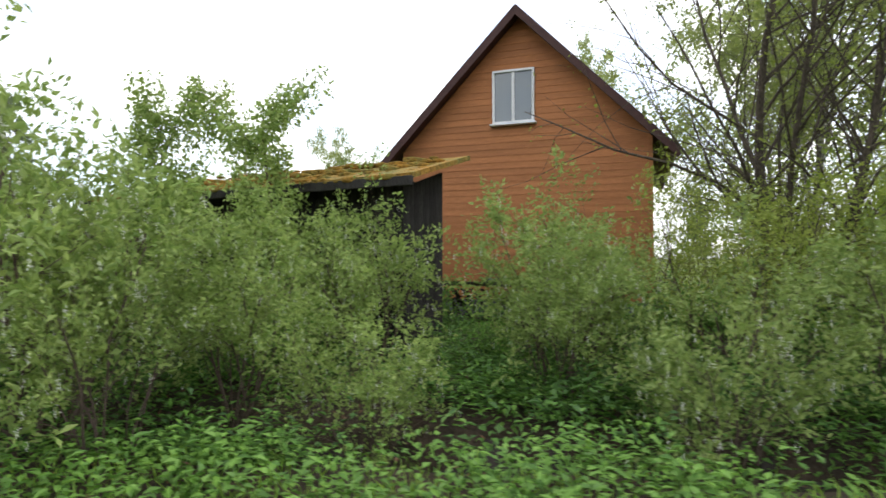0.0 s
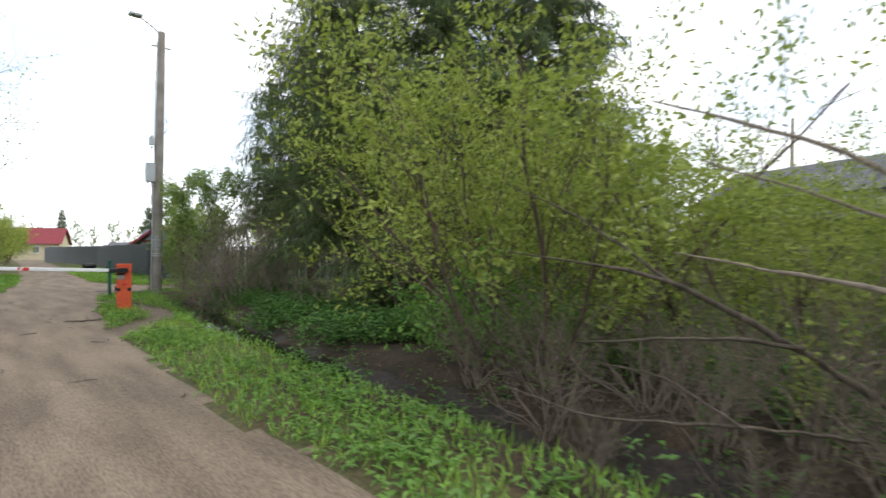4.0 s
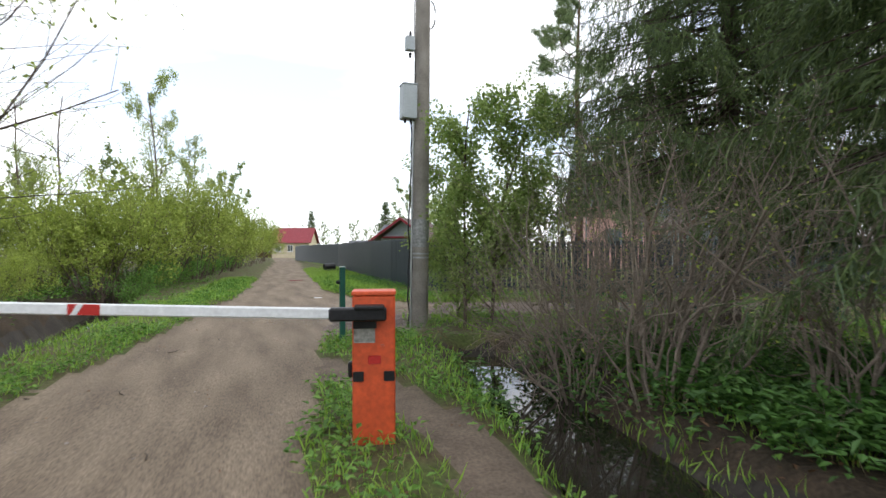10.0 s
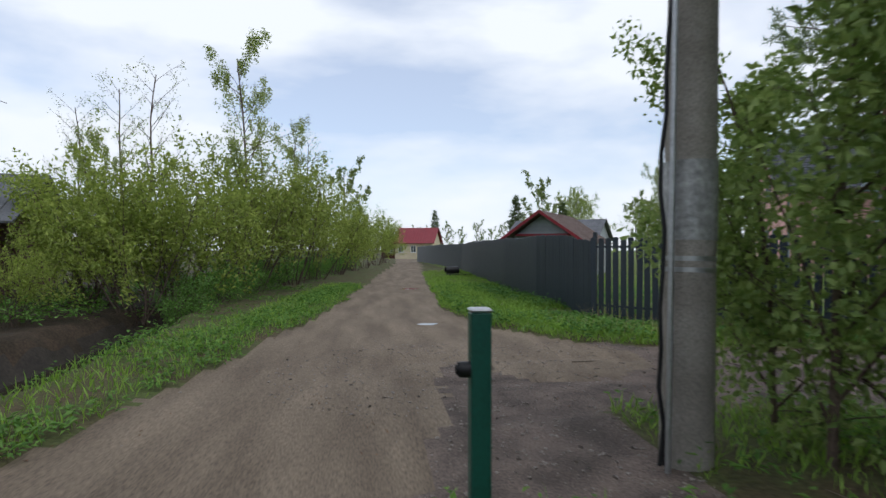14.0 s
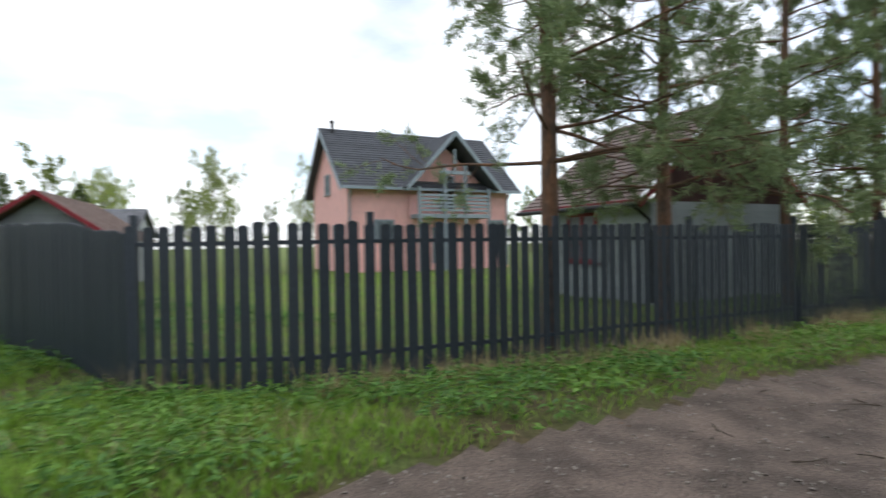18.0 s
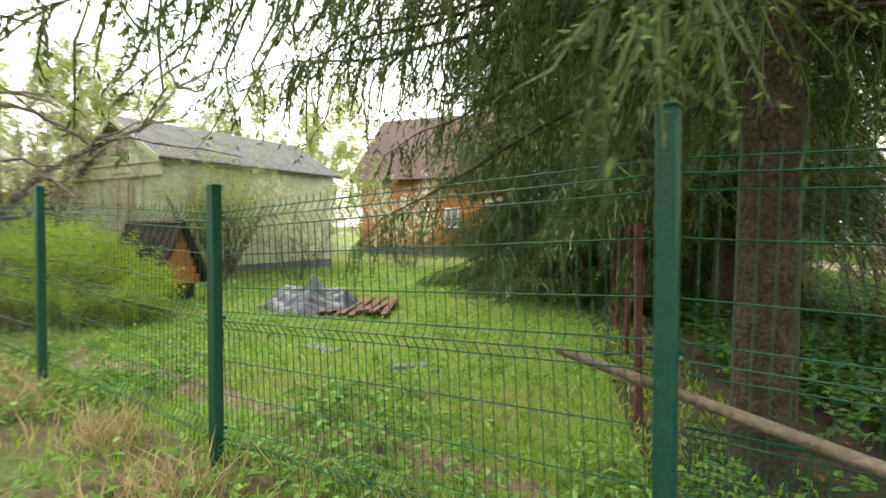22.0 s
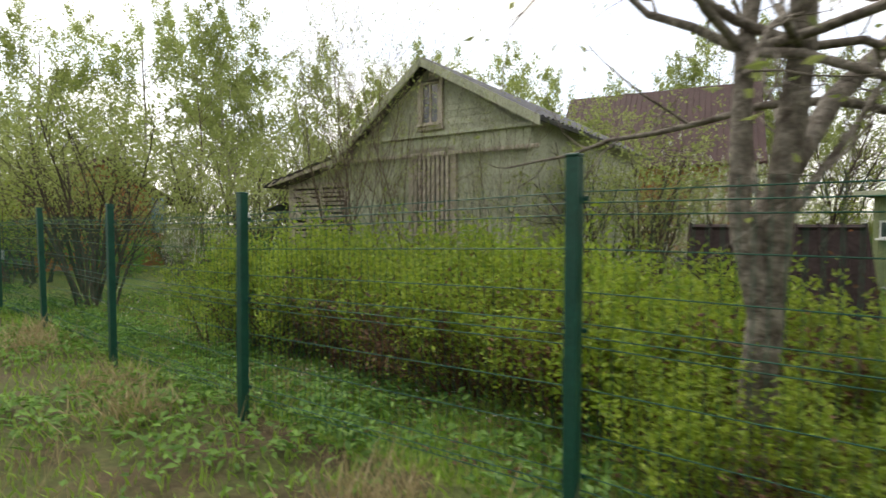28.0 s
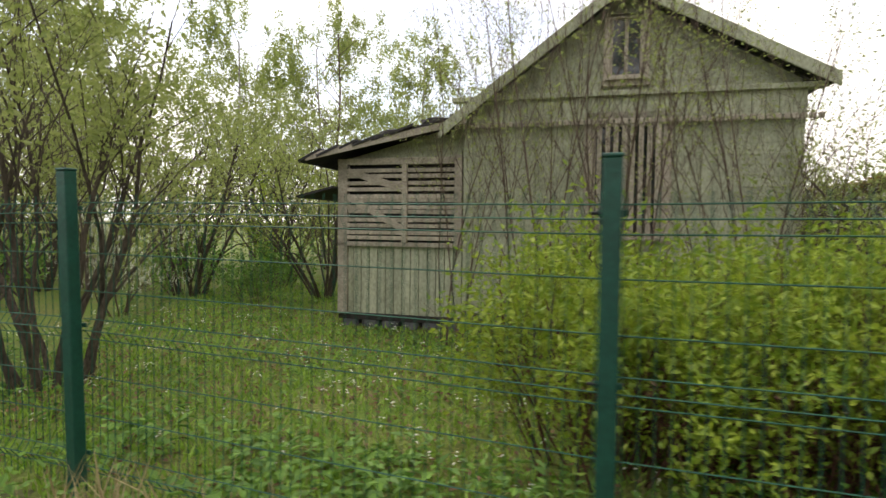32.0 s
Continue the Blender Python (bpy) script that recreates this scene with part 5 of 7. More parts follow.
# ---- pale green shed ----
def green_shed():
    s = root("shed", pose(9.4, -12.2, 0, 0, 0, 114), "pale green board shed with black felt roof", "shed")
    W, D, zf, zb = 2.1, 2.2, 2.2, 1.9
    V = [(0, 0, 0), (W, 0, 0), (W, D, 0), (0, D, 0), (0, 0, zf), (W, 0, zf), (W, D, zb), (0, D, zb)]
    obj("wall", mesh_of("wall", V, np.array([(0, 1, 5, 4), (1, 2, 6, 5), (2, 3, 7, 6), (3, 0, 4, 7)]), M_greenshed), s)
    for i in range(14):
        box("plank", (0.01 + i * 0.15, -0.03, 0.05), (0.15 + i * 0.15, 0, zf - 0.02), M_greenshed, s, 0.004)
    for i in range(18):
        y = i * D / 18
        box("plank", (W, y + 0.005, 0.05), (W + 0.03, y + D / 18 - 0.005, zf + (zb - zf) * i / 18 - 0.05), M_greenshed, s, 0.004)
    d = box("door", (0.62, -0.06, 0.08), (1.35, -0.03, 1.85), M_greenshed, s)
    box("handle", (0.68, -0.1, 0.95), (0.71, -0.06, 1.1), M_black, d)
    window(s, pose(0.2, -0.035, 1.2), 0.32, 0.42, M_whitep, M_windowd, 1, 0.04, 0.03)
    box("step", (0.5, -0.45, -0.05), (1.4, -0.08, 0.1), M_slate, s, 0.015)
    slab("roof", ((-0.25, -0.3, zf + 0.1), (W + 0.2, -0.3, zf + 0.1), (W + 0.2, D + 0.25, zb + 0.06), (-0.25, D + 0.25, zb + 0.06)), 0.07, M_tarroof, s)
    box("fascia", (-0.25, -0.34, zf), (W + 0.2, -0.3, zf + 0.12), M_greenboard, s)


green_shed()


# ---- A-frame kennel ----
M_kennelroof = mat("dark_brown_felt", (0.045, 0.03, 0.028), 0.85, var=0.4, scale=6, bump=0.5, bscale=24)


def kennel():
    k = root("kennel", pose(14.0, -2.3, 0.12, 0, 0, -98), "orange wooden A-frame kennel with brown roof", "kennel")
    W, L, zp = 0.95, 1.2, 1.38
    obj("end_wall", mesh_of("end_wall", [(-W / 2, 0, 0.25), (W / 2, 0, 0.25), (0, 0, zp - 0.08), (-W / 2, 0.04, 0.25), (W / 2, 0.04, 0.25), (0, 0.04, zp - 0.08)], [np.array([(0, 1, 2), (5, 4, 3)])], M_clap), k)
    for i in range(7):
        z = 0.25 + i * 0.16
        f = 1 - (z - 0.25) / (zp - 0.3)
        if f > 0.1:
            box("end_board", (-W / 2 * f + 0.02, -0.025, z), (W / 2 * f - 0.02, 0, z + 0.15), M_clap, k, 0.004)
    for s in (-1, 1):
        ribbed_roof(k, (0, -0.12, zp), (0, L, zp), (s * (W / 2 + 0.16), L, 0.26), (s * (W / 2 + 0.16), -0.12, 0.26), M_kennelroof, 0.16)
    # black block added for the shade beneath the raised kennel
    box("dark_underside", (-W / 2 + 0.05, 0.05, -0.12), (W / 2 - 0.05, L - 0.05, 0.25), M_unlit, k, 0.02)
    obj("back_wall", mesh_of("back_wall", [(-W / 2, L - 0.05, 0.25), (W / 2, L - 0.05, 0.25), (0, L - 0.05, zp - 0.08)], np.array([(0, 1, 2)]), M_clap), k)


kennel()


# ---------- barrier ----------
def barrier():
    b = root("boom_barrier", pose(-0.09, 0.42, hz(-0.1, 0.4), 0, 0, -14), "orange boom barrier with white striped arm across the road", "barrier")
    w, d, hgt = 0.3, 0.24, 1.08
    bm = bmesh.new()
    box_bm(bm, (-w / 2, -d / 2, -0.1), (w / 2, d / 2, hgt - 0.03), 0.012)
    cab = part("cabinet", bm, M_orange, b)
    box("lid", (-w / 2 - 0.006, -d / 2 - 0.006, hgt - 0.03), (w / 2 + 0.006, d / 2 + 0.006, hgt), M_orange, cab)
    box("label", (-0.14, -d / 2 - 0.004, 0.72), (0.01, -d / 2 - 0.001, 0.82), M_paper, cab)
    box("stain", (-0.145, -d / 2 - 0.003, 0.82), (0.02, -d / 2 - 0.001, 0.87), M_black, cab, 0.001)
    box("reflector", (-0.146, -d / 2 - 0.006, 0.45), (-0.07, -d / 2 - 0.001, 0.52), M_black, cab)
    box("reflector", (0.07, -d / 2 - 0.006, 0.45), (0.146, -d / 2 - 0.001, 0.52), M_black, cab)
    box("nameplate", (-0.04, -d / 2 - 0.004, 0.57), (0.05, -d / 2 - 0.001, 0.63), M_redtape, cab)
    for x in (-0.05, 0.0, 0.05):
        tube_part("bolt", [([(x, -d / 2, 0.985), (x, -d / 2 - 0.008, 0.985)], [0.006, 0.006])], M_black, cab)
    tube_part("bolt", [([(0.06, -d / 2, 0.7), (0.06, -d / 2 - 0.01, 0.7)], [0.01, 0.01])], M_steel, cab)
    box("photocell", (-w / 2 - 0.035, -0.05, 0.46), (-w / 2, 0.03, 0.57), M_black, cab, 0.01)
    box("bracket", (-0.3, -d / 2 - 0.12, 0.885), (0.09, -d / 2 - 0.02, 0.975), M_black, b, 0.012)
    tube_part("shaft", [([(0.0, -d / 2 - 0.1, 0.93), (0.0, 0.0, 0.93)], [0.035, 0.035])], M_black, b)
    box("clamp", (-0.13, -d / 2 - 0.14, 0.965), (0.075, -d / 2 - 0.01, 0.99), M_black, b)
    a = box("arm", (-3.72, -d / 2 - 0.1, -0.04), (-0.25, -d / 2 - 0.055, 0.035), M_whitep, b, 0.008, m=pose(0, 0, 0.93, 0, 1.8, 0))
    for x in (-3.69, -1.97):
        box("reflective_tape", (x, -d / 2 - 0.103, -0.038), (x + 0.2, -d / 2 - 0.099, 0.033), M_redtape, a, 0.001)
        slab("tape_stripe", ((x + 0.06, -d / 2 - 0.104, 0.033), (x + 0.1, -d / 2 - 0.104, 0.033), (x + 0.06, -d / 2 - 0.104, -0.038), (x + 0.02, -d / 2 - 0.104, -0.038)), 0.001, M_whitep, a)
    r = root("barrier_rest", pose(-4.25, -0.35, hz(-4.25, -0.35)), "dark grey steel rest post for the barrier arm", "post")
    tube_part("post", [([(0, 0, -0.1), (0, 0, 0.62)], [0.07, 0.07])], M_black, r)
    tube_part("collar", [([(0, 0, 0.6), (0, 0, 0.66)], [0.085, 0.085])], M_black, r)
    box("fork", (-0.09, -0.03, 0.64), (0.09, 0.03, 0.68), M_steel, r)


barrier()


def green_bollard():
    g = root("gate_post", pose(0.38, 4.78, hz(0.38, 4.78)), "square green painted steel gate post with a rusty latch", "post")
    box("post", (-0.04, -0.04, -0.1), (0.04, 0.04, 1.14), M_greenpost, g)
    box("cap", (-0.043, -0.043, 1.14), (0.043, 0.043, 1.155), M_steel, g)
    tube_part("latch", [([(-0.04, -0.01, 0.92), (-0.085, -0.01, 0.92)], [0.032, 0.03]), ([(-0.085, -0.01, 0.92), (-0.095, -0.01, 0.92)], [0.02, 0.02])], M_black, g, 10)


green_bollard()


# ---------- concrete utility pole ----------
def utility_pole():
    p = root("utility_pole", pose(1.95, 6.0, 0, 0, 0.9, 0), "tall grey concrete utility pole with lamp and grey box", "utility pole")
    tube_part("pole", [([(0, 0, -0.2), (0, 0, 3), (0, 0, 6), (0, 0, 8.8)], [0.168, 0.152, 0.13, 0.11])], M_concrete, p, 14)
    for z in (1.25, 1.32, 3.65, 4.9):
        tube_part("band", [([(0, 0, z), (0, 0, z + 0.03)], [0.172 - 0.0075 * z, 0.172 - 0.0075 * z])], M_steel, p, 14)
    tube_part("tape_wrap", [([(0, 0, 1.45), (0, 0, 1.95)], [0.167, 0.165])], M_plastic, p, 14, "translucent plastic wrap")
    bx = box("switch_box", (-0.4, -0.2, 3.72), (-0.14, 0.06, 4.32), M_boxgrey, p, 0.012)
    box("lid", (-0.41, -0.21, 4.32), (-0.13, 0.07, 4.335), M_boxgrey, bx)
    for x in (-0.33, -0.22):
        tube_part("gland", [([(x, -0.08, 3.72), (x, -0.08, 3.65)], [0.025, 0.022])], M_black, bx)
    box("meter", (-0.33, -0.12, 4.95), (-0.17, 0.0, 5.2), M_boxgrey, p)
    tube_part("insulator", [([(-0.25, -0.08, 5.2), (-0.25, -0.08, 5.3)], [0.03, 0.015]), ([(-0.25, -0.08, 4.9), (-0.25, -0.08, 4.82)], [0.03, 0.02])], M_black, p)
    q = np.random.default_rng(4)
    for x, r_, z1 in ((-0.2, 0.014, 3.68), (-0.155, 0.009, 8.4)):
        P = [(x - 0.02 + 0.012 * q.normal() - 0.006 * (1 - z / 4), -0.1 + 0.01 * q.normal(), z) for z in np.linspace(0.05, z1, 16)]
        tube_part("cable", [(P, [r_] * 16)], M_black, p, 6)
    tube_part("conduit", [([(-0.2, -0.14, 0.0), (-0.19, -0.13, 3.68)], [0.018, 0.018])], M_steel, p)
    a = np.linspace(0, np.pi, 9)
    tube_part("cable_loop", [([(0.13 + 0.09 * math.sin(t), -0.06, 5.65 + 0.25 * math.cos(t)) for t in a], [0.012] * 9)], M_black, p)
    lamp = tube_part("lamp_arm", [([(0, 0, 8.7), (-0.35, -0.2, 8.85), (-0.75, -0.45, 8.95)], [0.025, 0.022, 0.02])], M_steel, p)
    bm = bmesh.new()
    box_bm(bm, (-1.1, -0.68, 8.9), (-0.72, -0.42, 9.0), 0.03)
    part("lamp_head", bm, M_boxgrey, lamp)
    tube_part("bracket", [([(-0.3, 0, 8.3), (0.3, 0, 8.3)], [0.03, 0.03])], M_steel, p)


M_plastic = mat("plastic_wrap", (0.42, 0.42, 0.41), 0.25, var=0.35, scale=12, bump=0.5, bscale=25, spec=0.6)
utility_pole()


def lamp_post():
    p = root("lamp_post", pose(29.3, -4.7, 0, 1.5, -2.6, 0), "leaning weathered wooden lamp pole by the lane", "lamp post")
    tube_part("pole", [([(0, 0, -0.2), (0, 0, 4.2), (0.01, 0, 8.3)], [0.14, 0.11, 0.08])], M_barewood, p, 10)
    tube_part("stub", [([(0.16, 0.02, -0.2), (0.13, 0, 1.6)], [0.09, 0.085])], M_concrete, p, 10)
    for z in (0.5, 1.3):
        tube_part("wire_band", [([(0.06, 0, z), (0.06, 0, z + 0.06)], [0.19, 0.19])], M_black, p, 10)
    arm = tube_part("lamp_arm", [([(0, 0, 7.75), (-0.35, 0.05, 7.9), (-0.7, 0.1, 7.88)], [0.02, 0.02, 0.02])], M_steel, p)
    box("lamp_head", (-1.15, 0.03, 7.82), (-0.68, 0.17, 7.9), M_boxgrey, arm, 0.02)
    for x in (-0.12, 0.12):
        tube_part("insulator", [([(x, 0, 8.05), (x, 0, 8.17)], [0.03, 0.02])], M_whitep, p)
    tube_part("wire", [([(0, 0, 8.1), (-7, 9, 7.4), (-14, 18, 7.9)], [0.008] * 3)], M_black, p, 4)


lamp_post()


# ---------- dark picket fence ----------
def picket_mesh(w, h, t=0.018):
    """A board with a rounded top."""
    a = np.linspace(0, np.pi, 7)
    top = [(w / 2 * math.cos(k), h - w * 0.28 + w * 0.28 * math.sin(k)) for k in a]
    ring = [(-w / 2, 0), (w / 2, 0)] + top
    n = len(ring)
    bm = bmesh.new()
    f, b = [bm.verts.new((x, -t / 2, z)) for x, z in ring], [bm.verts.new((x, t / 2, z)) for x, z in ring]
    bm.faces.new(f)
    bm.faces.new(b[::-1])
    for i in range(n):
        bm.faces.new((f[i], b[i], b[(i + 1) % n], f[(i + 1) % n]))
    me = bpy.data.meshes.new("picket")
    bm.to_mesh(me)
    bm.free()
    return me


def along(rows, step, start=0.0):
    """Points and ways at even steps along a line."""
    out, left = [], start
    for (x0, y0), (x1, y1) in zip(rows, rows[1:]):
        L = math.hypot(x1 - x0, y1 - y0)
        s = left
        while s < L:
            out.append((x0 + (x1 - x0) * s / L, y0 + (y1 - y0) * s / L, math.degrees(math.atan2(y1 - y0, x1 - x0))))
            s += step
        left = s - L
    return out


def picket_fence(rows, label, material, h, w=0.105, step=0.138, gap=0.09, low=0.06, posts=2.5, category="fence", limit=300, near_end=False):
    f = root("picket_fence", pose(*rows[0], 0), label, category)
    inv = f.matrix_basis.inverted()
    me = picket_mesh(w, h)
    me.materials.append(material)
    more_v, more_f, n = [], [], 0
    src_v = np.array([v.co for v in me.vertices])
    spots = along(rows, step)
    for k, (x, y, a) in enumerate(spots):
        z = hz(x, y) + low
        m = pose(x, y, z + 0.008 * random.gauss(0, 1), 0, random.gauss(0, 0.35), a)
        if (k >= len(spots) - limit) if near_end else (k < limit):
            obj("picket", me, f, inv @ m)
        else:
            more_v.append((np.array((inv @ m).to_3x3()) @ src_v.T).T + np.array((inv @ m).translation))
    if more_v:
        polys = [list(p.vertices) for p in me.polygons]
        nv = len(src_v)
        rest_me = bpy.data.meshes.new("picket_run")
        rest_me.from_pydata([tuple(v) for v in np.concatenate(more_v)], [], [[i + nv * k for i in p] for k in range(len(more_v)) for p in polys])
        rest_me.materials.append(material)
        obj("picket_run", rest_me, f, None, kind="stuff")
    for x, y, a in along(rows, posts):
        m = inv @ pose(x, y, hz(x, y), 0, 0, a)
        box("post", (-0.035, 0.02, -0.1), (0.035, 0.09, h + 0.02), material, f, 0.004, m=m)
    for (x0, y0), (x1, y1) in zip(rows, rows[1:]):
        L = math.hypot(x1 - x0, y1 - y0)
        for zz in (0.38, h - 0.3):
            m = inv @ pose(x0, y0, (hz(x0, y0) + hz(x1, y1)) / 2 + zz, 0, 0, math.degrees(math.atan2(y1 - y0, x1 - x0)))
            box("rail", (0, 0.01, -0.02), (L, 0.045, 0.025), material, f, 0.003, m=m)
    return f


FENCE_B = [(4.5, 13.8), (5.6, 12.45), (7.6, 11.3), (9.7, 10.4), (14.3, 8.1), (20.9, 4.35)]
picket_fence(FENCE_B, "dark blue-grey picket fence with rounded tops along the lane", M_picket, 1.9, w=0.118, step=0.165, low=-0.1)
FENCE_A = [(4.3, 64), (4.9, 50), (5.3, 37.5), (4.75, 30), (4.25, 21), (4.2, 17), (4.47, 13.86)]
picket_fence(FENCE_A, "dark blue-grey close-boarded fence along the dirt road", M_picket, 1.66, w=0.118, step=0.128, near_end=True)
picket_fence([(21.6, 3.1), (23.8, 3.3), (26.8, 0.9), (37, -4.0)], "dark brown board fence further along the lane", M_brownf, 1.5, w=0.13, step=0.15)


# ---------- green wire-panel fence ----------
POSTS = [(4.75, 5.7), (7.01, 4.68), (9.29, 3.64), (11.64, 2.6), (13.92, 1.58), (16.19, 0.52), (18.55, -0.53), (20.81, -1.63), (23.07, -2.78), (25.25, -3.85), (25.75, -4.1), (28.0, -5.1), (30.3, -6.1), (32.6, -7.1), (34.9, -8.1)]
HP = 1.62
LIFT = [0.12, 0.12, 0.0, 0.07, 0.14, 0.1, 0.03, 0.03, 0.02] + [0.0] * 6  # rise of the ground along the fence


def panel_lines(L):
    """Wires of a panel: uprights with pressed folds, and level wires. Local x along it, y across."""
    zs = [0.06, 0.26, 0.46]
    folds = [0.18, 0.86, 1.44]
    prof = [(0.05, 0.0)]
    for f in folds:
        prof += [(f - 0.05, 0.0), (f, 0.035), (f + 0.05, 0.0)]
    prof += [(1.53, 0.0)]
    up = []
    n = int(L / 0.0515)
    for i in range(1, n):
        x = L * i / n
        up.append(([(x, y, z) for z, y in prof], [0.0024] * len(prof)))
    level = []
    hs = []
    for f in folds:
        hs += [(f - 0.05, 0), (f, 0.035), (f + 0.05, 0)]
    hs += [(0.42, 0), (0.62, 0), (1.05, 0), (1.24, 0)]
    for z, y in hs:
        level.append(([(0.0, y, z), (L / 2, y, z), (L, y, z)], [0.0029] * 3))
    return up, level


def wire_fence():
    f = root("wire_fence", pose(*POSTS[0], 0), "green welded wire panel fence on square posts", "fence")
    inv = f.matrix_basis.inverted()
    for k, (x, y) in enumerate(POSTS):
        a = math.degrees(math.atan2(-0.455, 1))
        z = hz(x, y) + LIFT[k]
        m = inv @ pose(x, y, z, random.gauss(0, 0.4), random.gauss(0, 0.4), a)
        p = box("post", (-0.032, -0.032, -0.25), (0.032, 0.032, HP), M_greenpost, f, 0.005, m=m)
        box("cap", (-0.034, -0.034, HP), (0.034, 0.034, HP + 0.014), M_greenpost, p, 0.004)
        for zz in (0.2, 0.85, 1.43):
            cl = box("clip", (-0.05, -0.042, zz), (0.05, -0.033, zz + 0.022), M_greenpost, p, 0.002)
            tube_part("bolt", [([(0.035, -0.033, zz + 0.011), (0.07, -0.033, zz + 0.011)], [0.006, 0.006])], M_black, p, 5)
    for k, ((x0, y0), (x1, y1)) in enumerate(zip(POSTS, POSTS[1:])):
        L = math.hypot(x1 - x0, y1 - y0)
        if L < 1:
            continue
        up, level = panel_lines(L)
        m = inv @ pose(x0, y0, hz(x0, y0) + LIFT[k] - 0.02, 0, math.degrees(math.atan2(hz(x0, y0) + LIFT[k] - hz(x1, y1) - LIFT[k + 1], L)), math.degrees(math.atan2(y1 - y0, x1 - x0))) @ pose(0, -0.045, 0)
        V, F = tube(level, 4)
        pn = obj("panel", mesh_of("panel", V, F, M_greenwire), f, m, kind="stuff")
        V, F = tube(up, 3)
        obj("wire_grid", mesh_of("wire_grid", V, F, M_greenwire), pn, kind="stuff")
    m = inv @ pose(25.25, -3.85, 0.9, 0, 0, -24)
    box("lock_box", (0.1, -0.1, 0.0), (0.2, -0.03, 0.16), M_boxgrey, f, 0.005, m=m)


wire_fence()

# finer green netting with a pole leaning on it, at the fence's start
net = root("garden_netting", pose(4.75, 5.72, 0.0, 0, 0, math.degrees(math.atan2(-0.455, 1))), "sagging green plastic garden netting under a wooden pole", "netting")
vl = [([(x, -0.09, 0.0), (x, -0.09, 0.82 - 0.02 * x)], [0.0016] * 2) for x in np.arange(0, 2.45, 0.022)]
hl = [([(0, -0.09, z), (1.2, -0.09, z - 0.012), (2.45, -0.09, z)], [0.0016] * 3) for z in np.arange(0.02, 0.82, 0.024)]
V, F = tube(vl + hl, 3)
obj("net", mesh_of("net", V, F, M_greenwire), net, kind="stuff")
tube_part("edge_cord", [([(0, -0.09, 0.83), (1.2, -0.09, 0.8), (2.45, -0.09, 0.79)], [0.006] * 3)], M_greenwire, net, 5)
for x in (0.05, 1.2, 2.4):
    tube_part("tie", [([(x, -0.1, 0.78), (x, -0.06, 0.82), (x, -0.1, 0.85)], [0.004] * 3)], M_black, net, 4)
sl = root("wooden_pole", pose(0, 0, 0), "peeled wooden pole leaning along the wire fence", "pole")
tube_part("stick", [([(4.4, 6.3, 0.28), (5.6, 5.42, 0.62), (7.35, 4.42, 0.98)], [0.028, 0.026, 0.018])], M_dead, sl)


# rusty inner posts among the spruces
for x, y, h_ in ((6.75, 2.39, 1.45), (6.56, 0.2, 1.4), (6.5, -1.3, 1.35), (6.45, -2.2, 1.3)):
    p = root("steel_post", pose(x, y, hz(x, y), random.gauss(0, 1), random.gauss(0, 1), 20), "rusty red steel post under the spruces", "post", "rusty posts")
    tube_part("post", [([(0, 0, -0.1), (0, 0, h_)], [0.03, 0.03])], M_redpost, p)


# ---------- tarpaulin heap ----------
def tarp_heap():
    n = 46
    u, v = np.meshgrid(np.linspace(-1, 1, n), np.linspace(-1, 1, n))
    q = np.random.default_rng(9)
    d = np.hypot(u, v * 1.05)
    base = np.clip(1 - d ** 1.7, 0, 1)
    fold = 0.17 * (1 - np.abs(np.sin(3.4 * u + 1.7 * v + 1.1 * np.sin(2.6 * v)))) + 0.07 * np.abs(np.sin(9 * v - 4 * u + np.sin(5 * u))) + 0.04 * np.abs(np.sin(17 * u * v + 3)) + 0.02 * np.abs(np.sin(23 * u - 11 * v))
    z = 0.3 * base ** 0.9 + 1.25 * fold * (0.2 + 0.8 * base) * (base > 0) + 0.015
    z *= (base > 0.0)
    t = root("tarpaulin_heap", pose(11.35, -2.2, -0.02, 0, 0, -38), "heap covered by a crumpled blue-grey tarpaulin on the lawn", "tarpaulin")
    X, Y = u * 1.08, v * 0.85
    V = np.stack([X, Y, z], -1).reshape(-1, 3)
    ii = (np.arange(n - 1)[:, None] * n + np.arange(n - 1)[None]).ravel()
    F = np.stack([ii, ii + 1, ii + n + 1, ii + n], 1)
    keep = (d.ravel()[F].mean(1) < 1.0 + 0.05 * np.sin(ii))
    inv = t.matrix_basis.inverted()
    sheet = obj("sheet", mesh_of("sheet", V, F[keep], M_tarp), t)
    sheet.modifiers.new("thick", "SOLIDIFY").thickness = 0.012
    for k in range(9):
        box("board", (-0.5 + 0.115 * k, -0.72 - 0.1 * q.random(), 0.07 + 0.015 * (k % 3)), (-0.4 + 0.115 * k, 0.72 + 0.12 * q.random(), 0.1 + 0.015 * (k % 3)), M_rust, t, 0.006, m=inv @ pose(10.4, -2.05, 0.03, 2 * q.normal(), 3 + q.normal(), 6 + 2 * q.normal()))
    for k in range(5):
        a = q.random() * 6.28
        box("stone", (-0.07, -0.05, 0), (0.07, 0.05, 0.07), M_slate, t, 0.02, m=pose(1.05 * math.cos(a), 0.8 * math.sin(a), 0.05, 0, 0, 50 * q.random()))


tarp_heap()


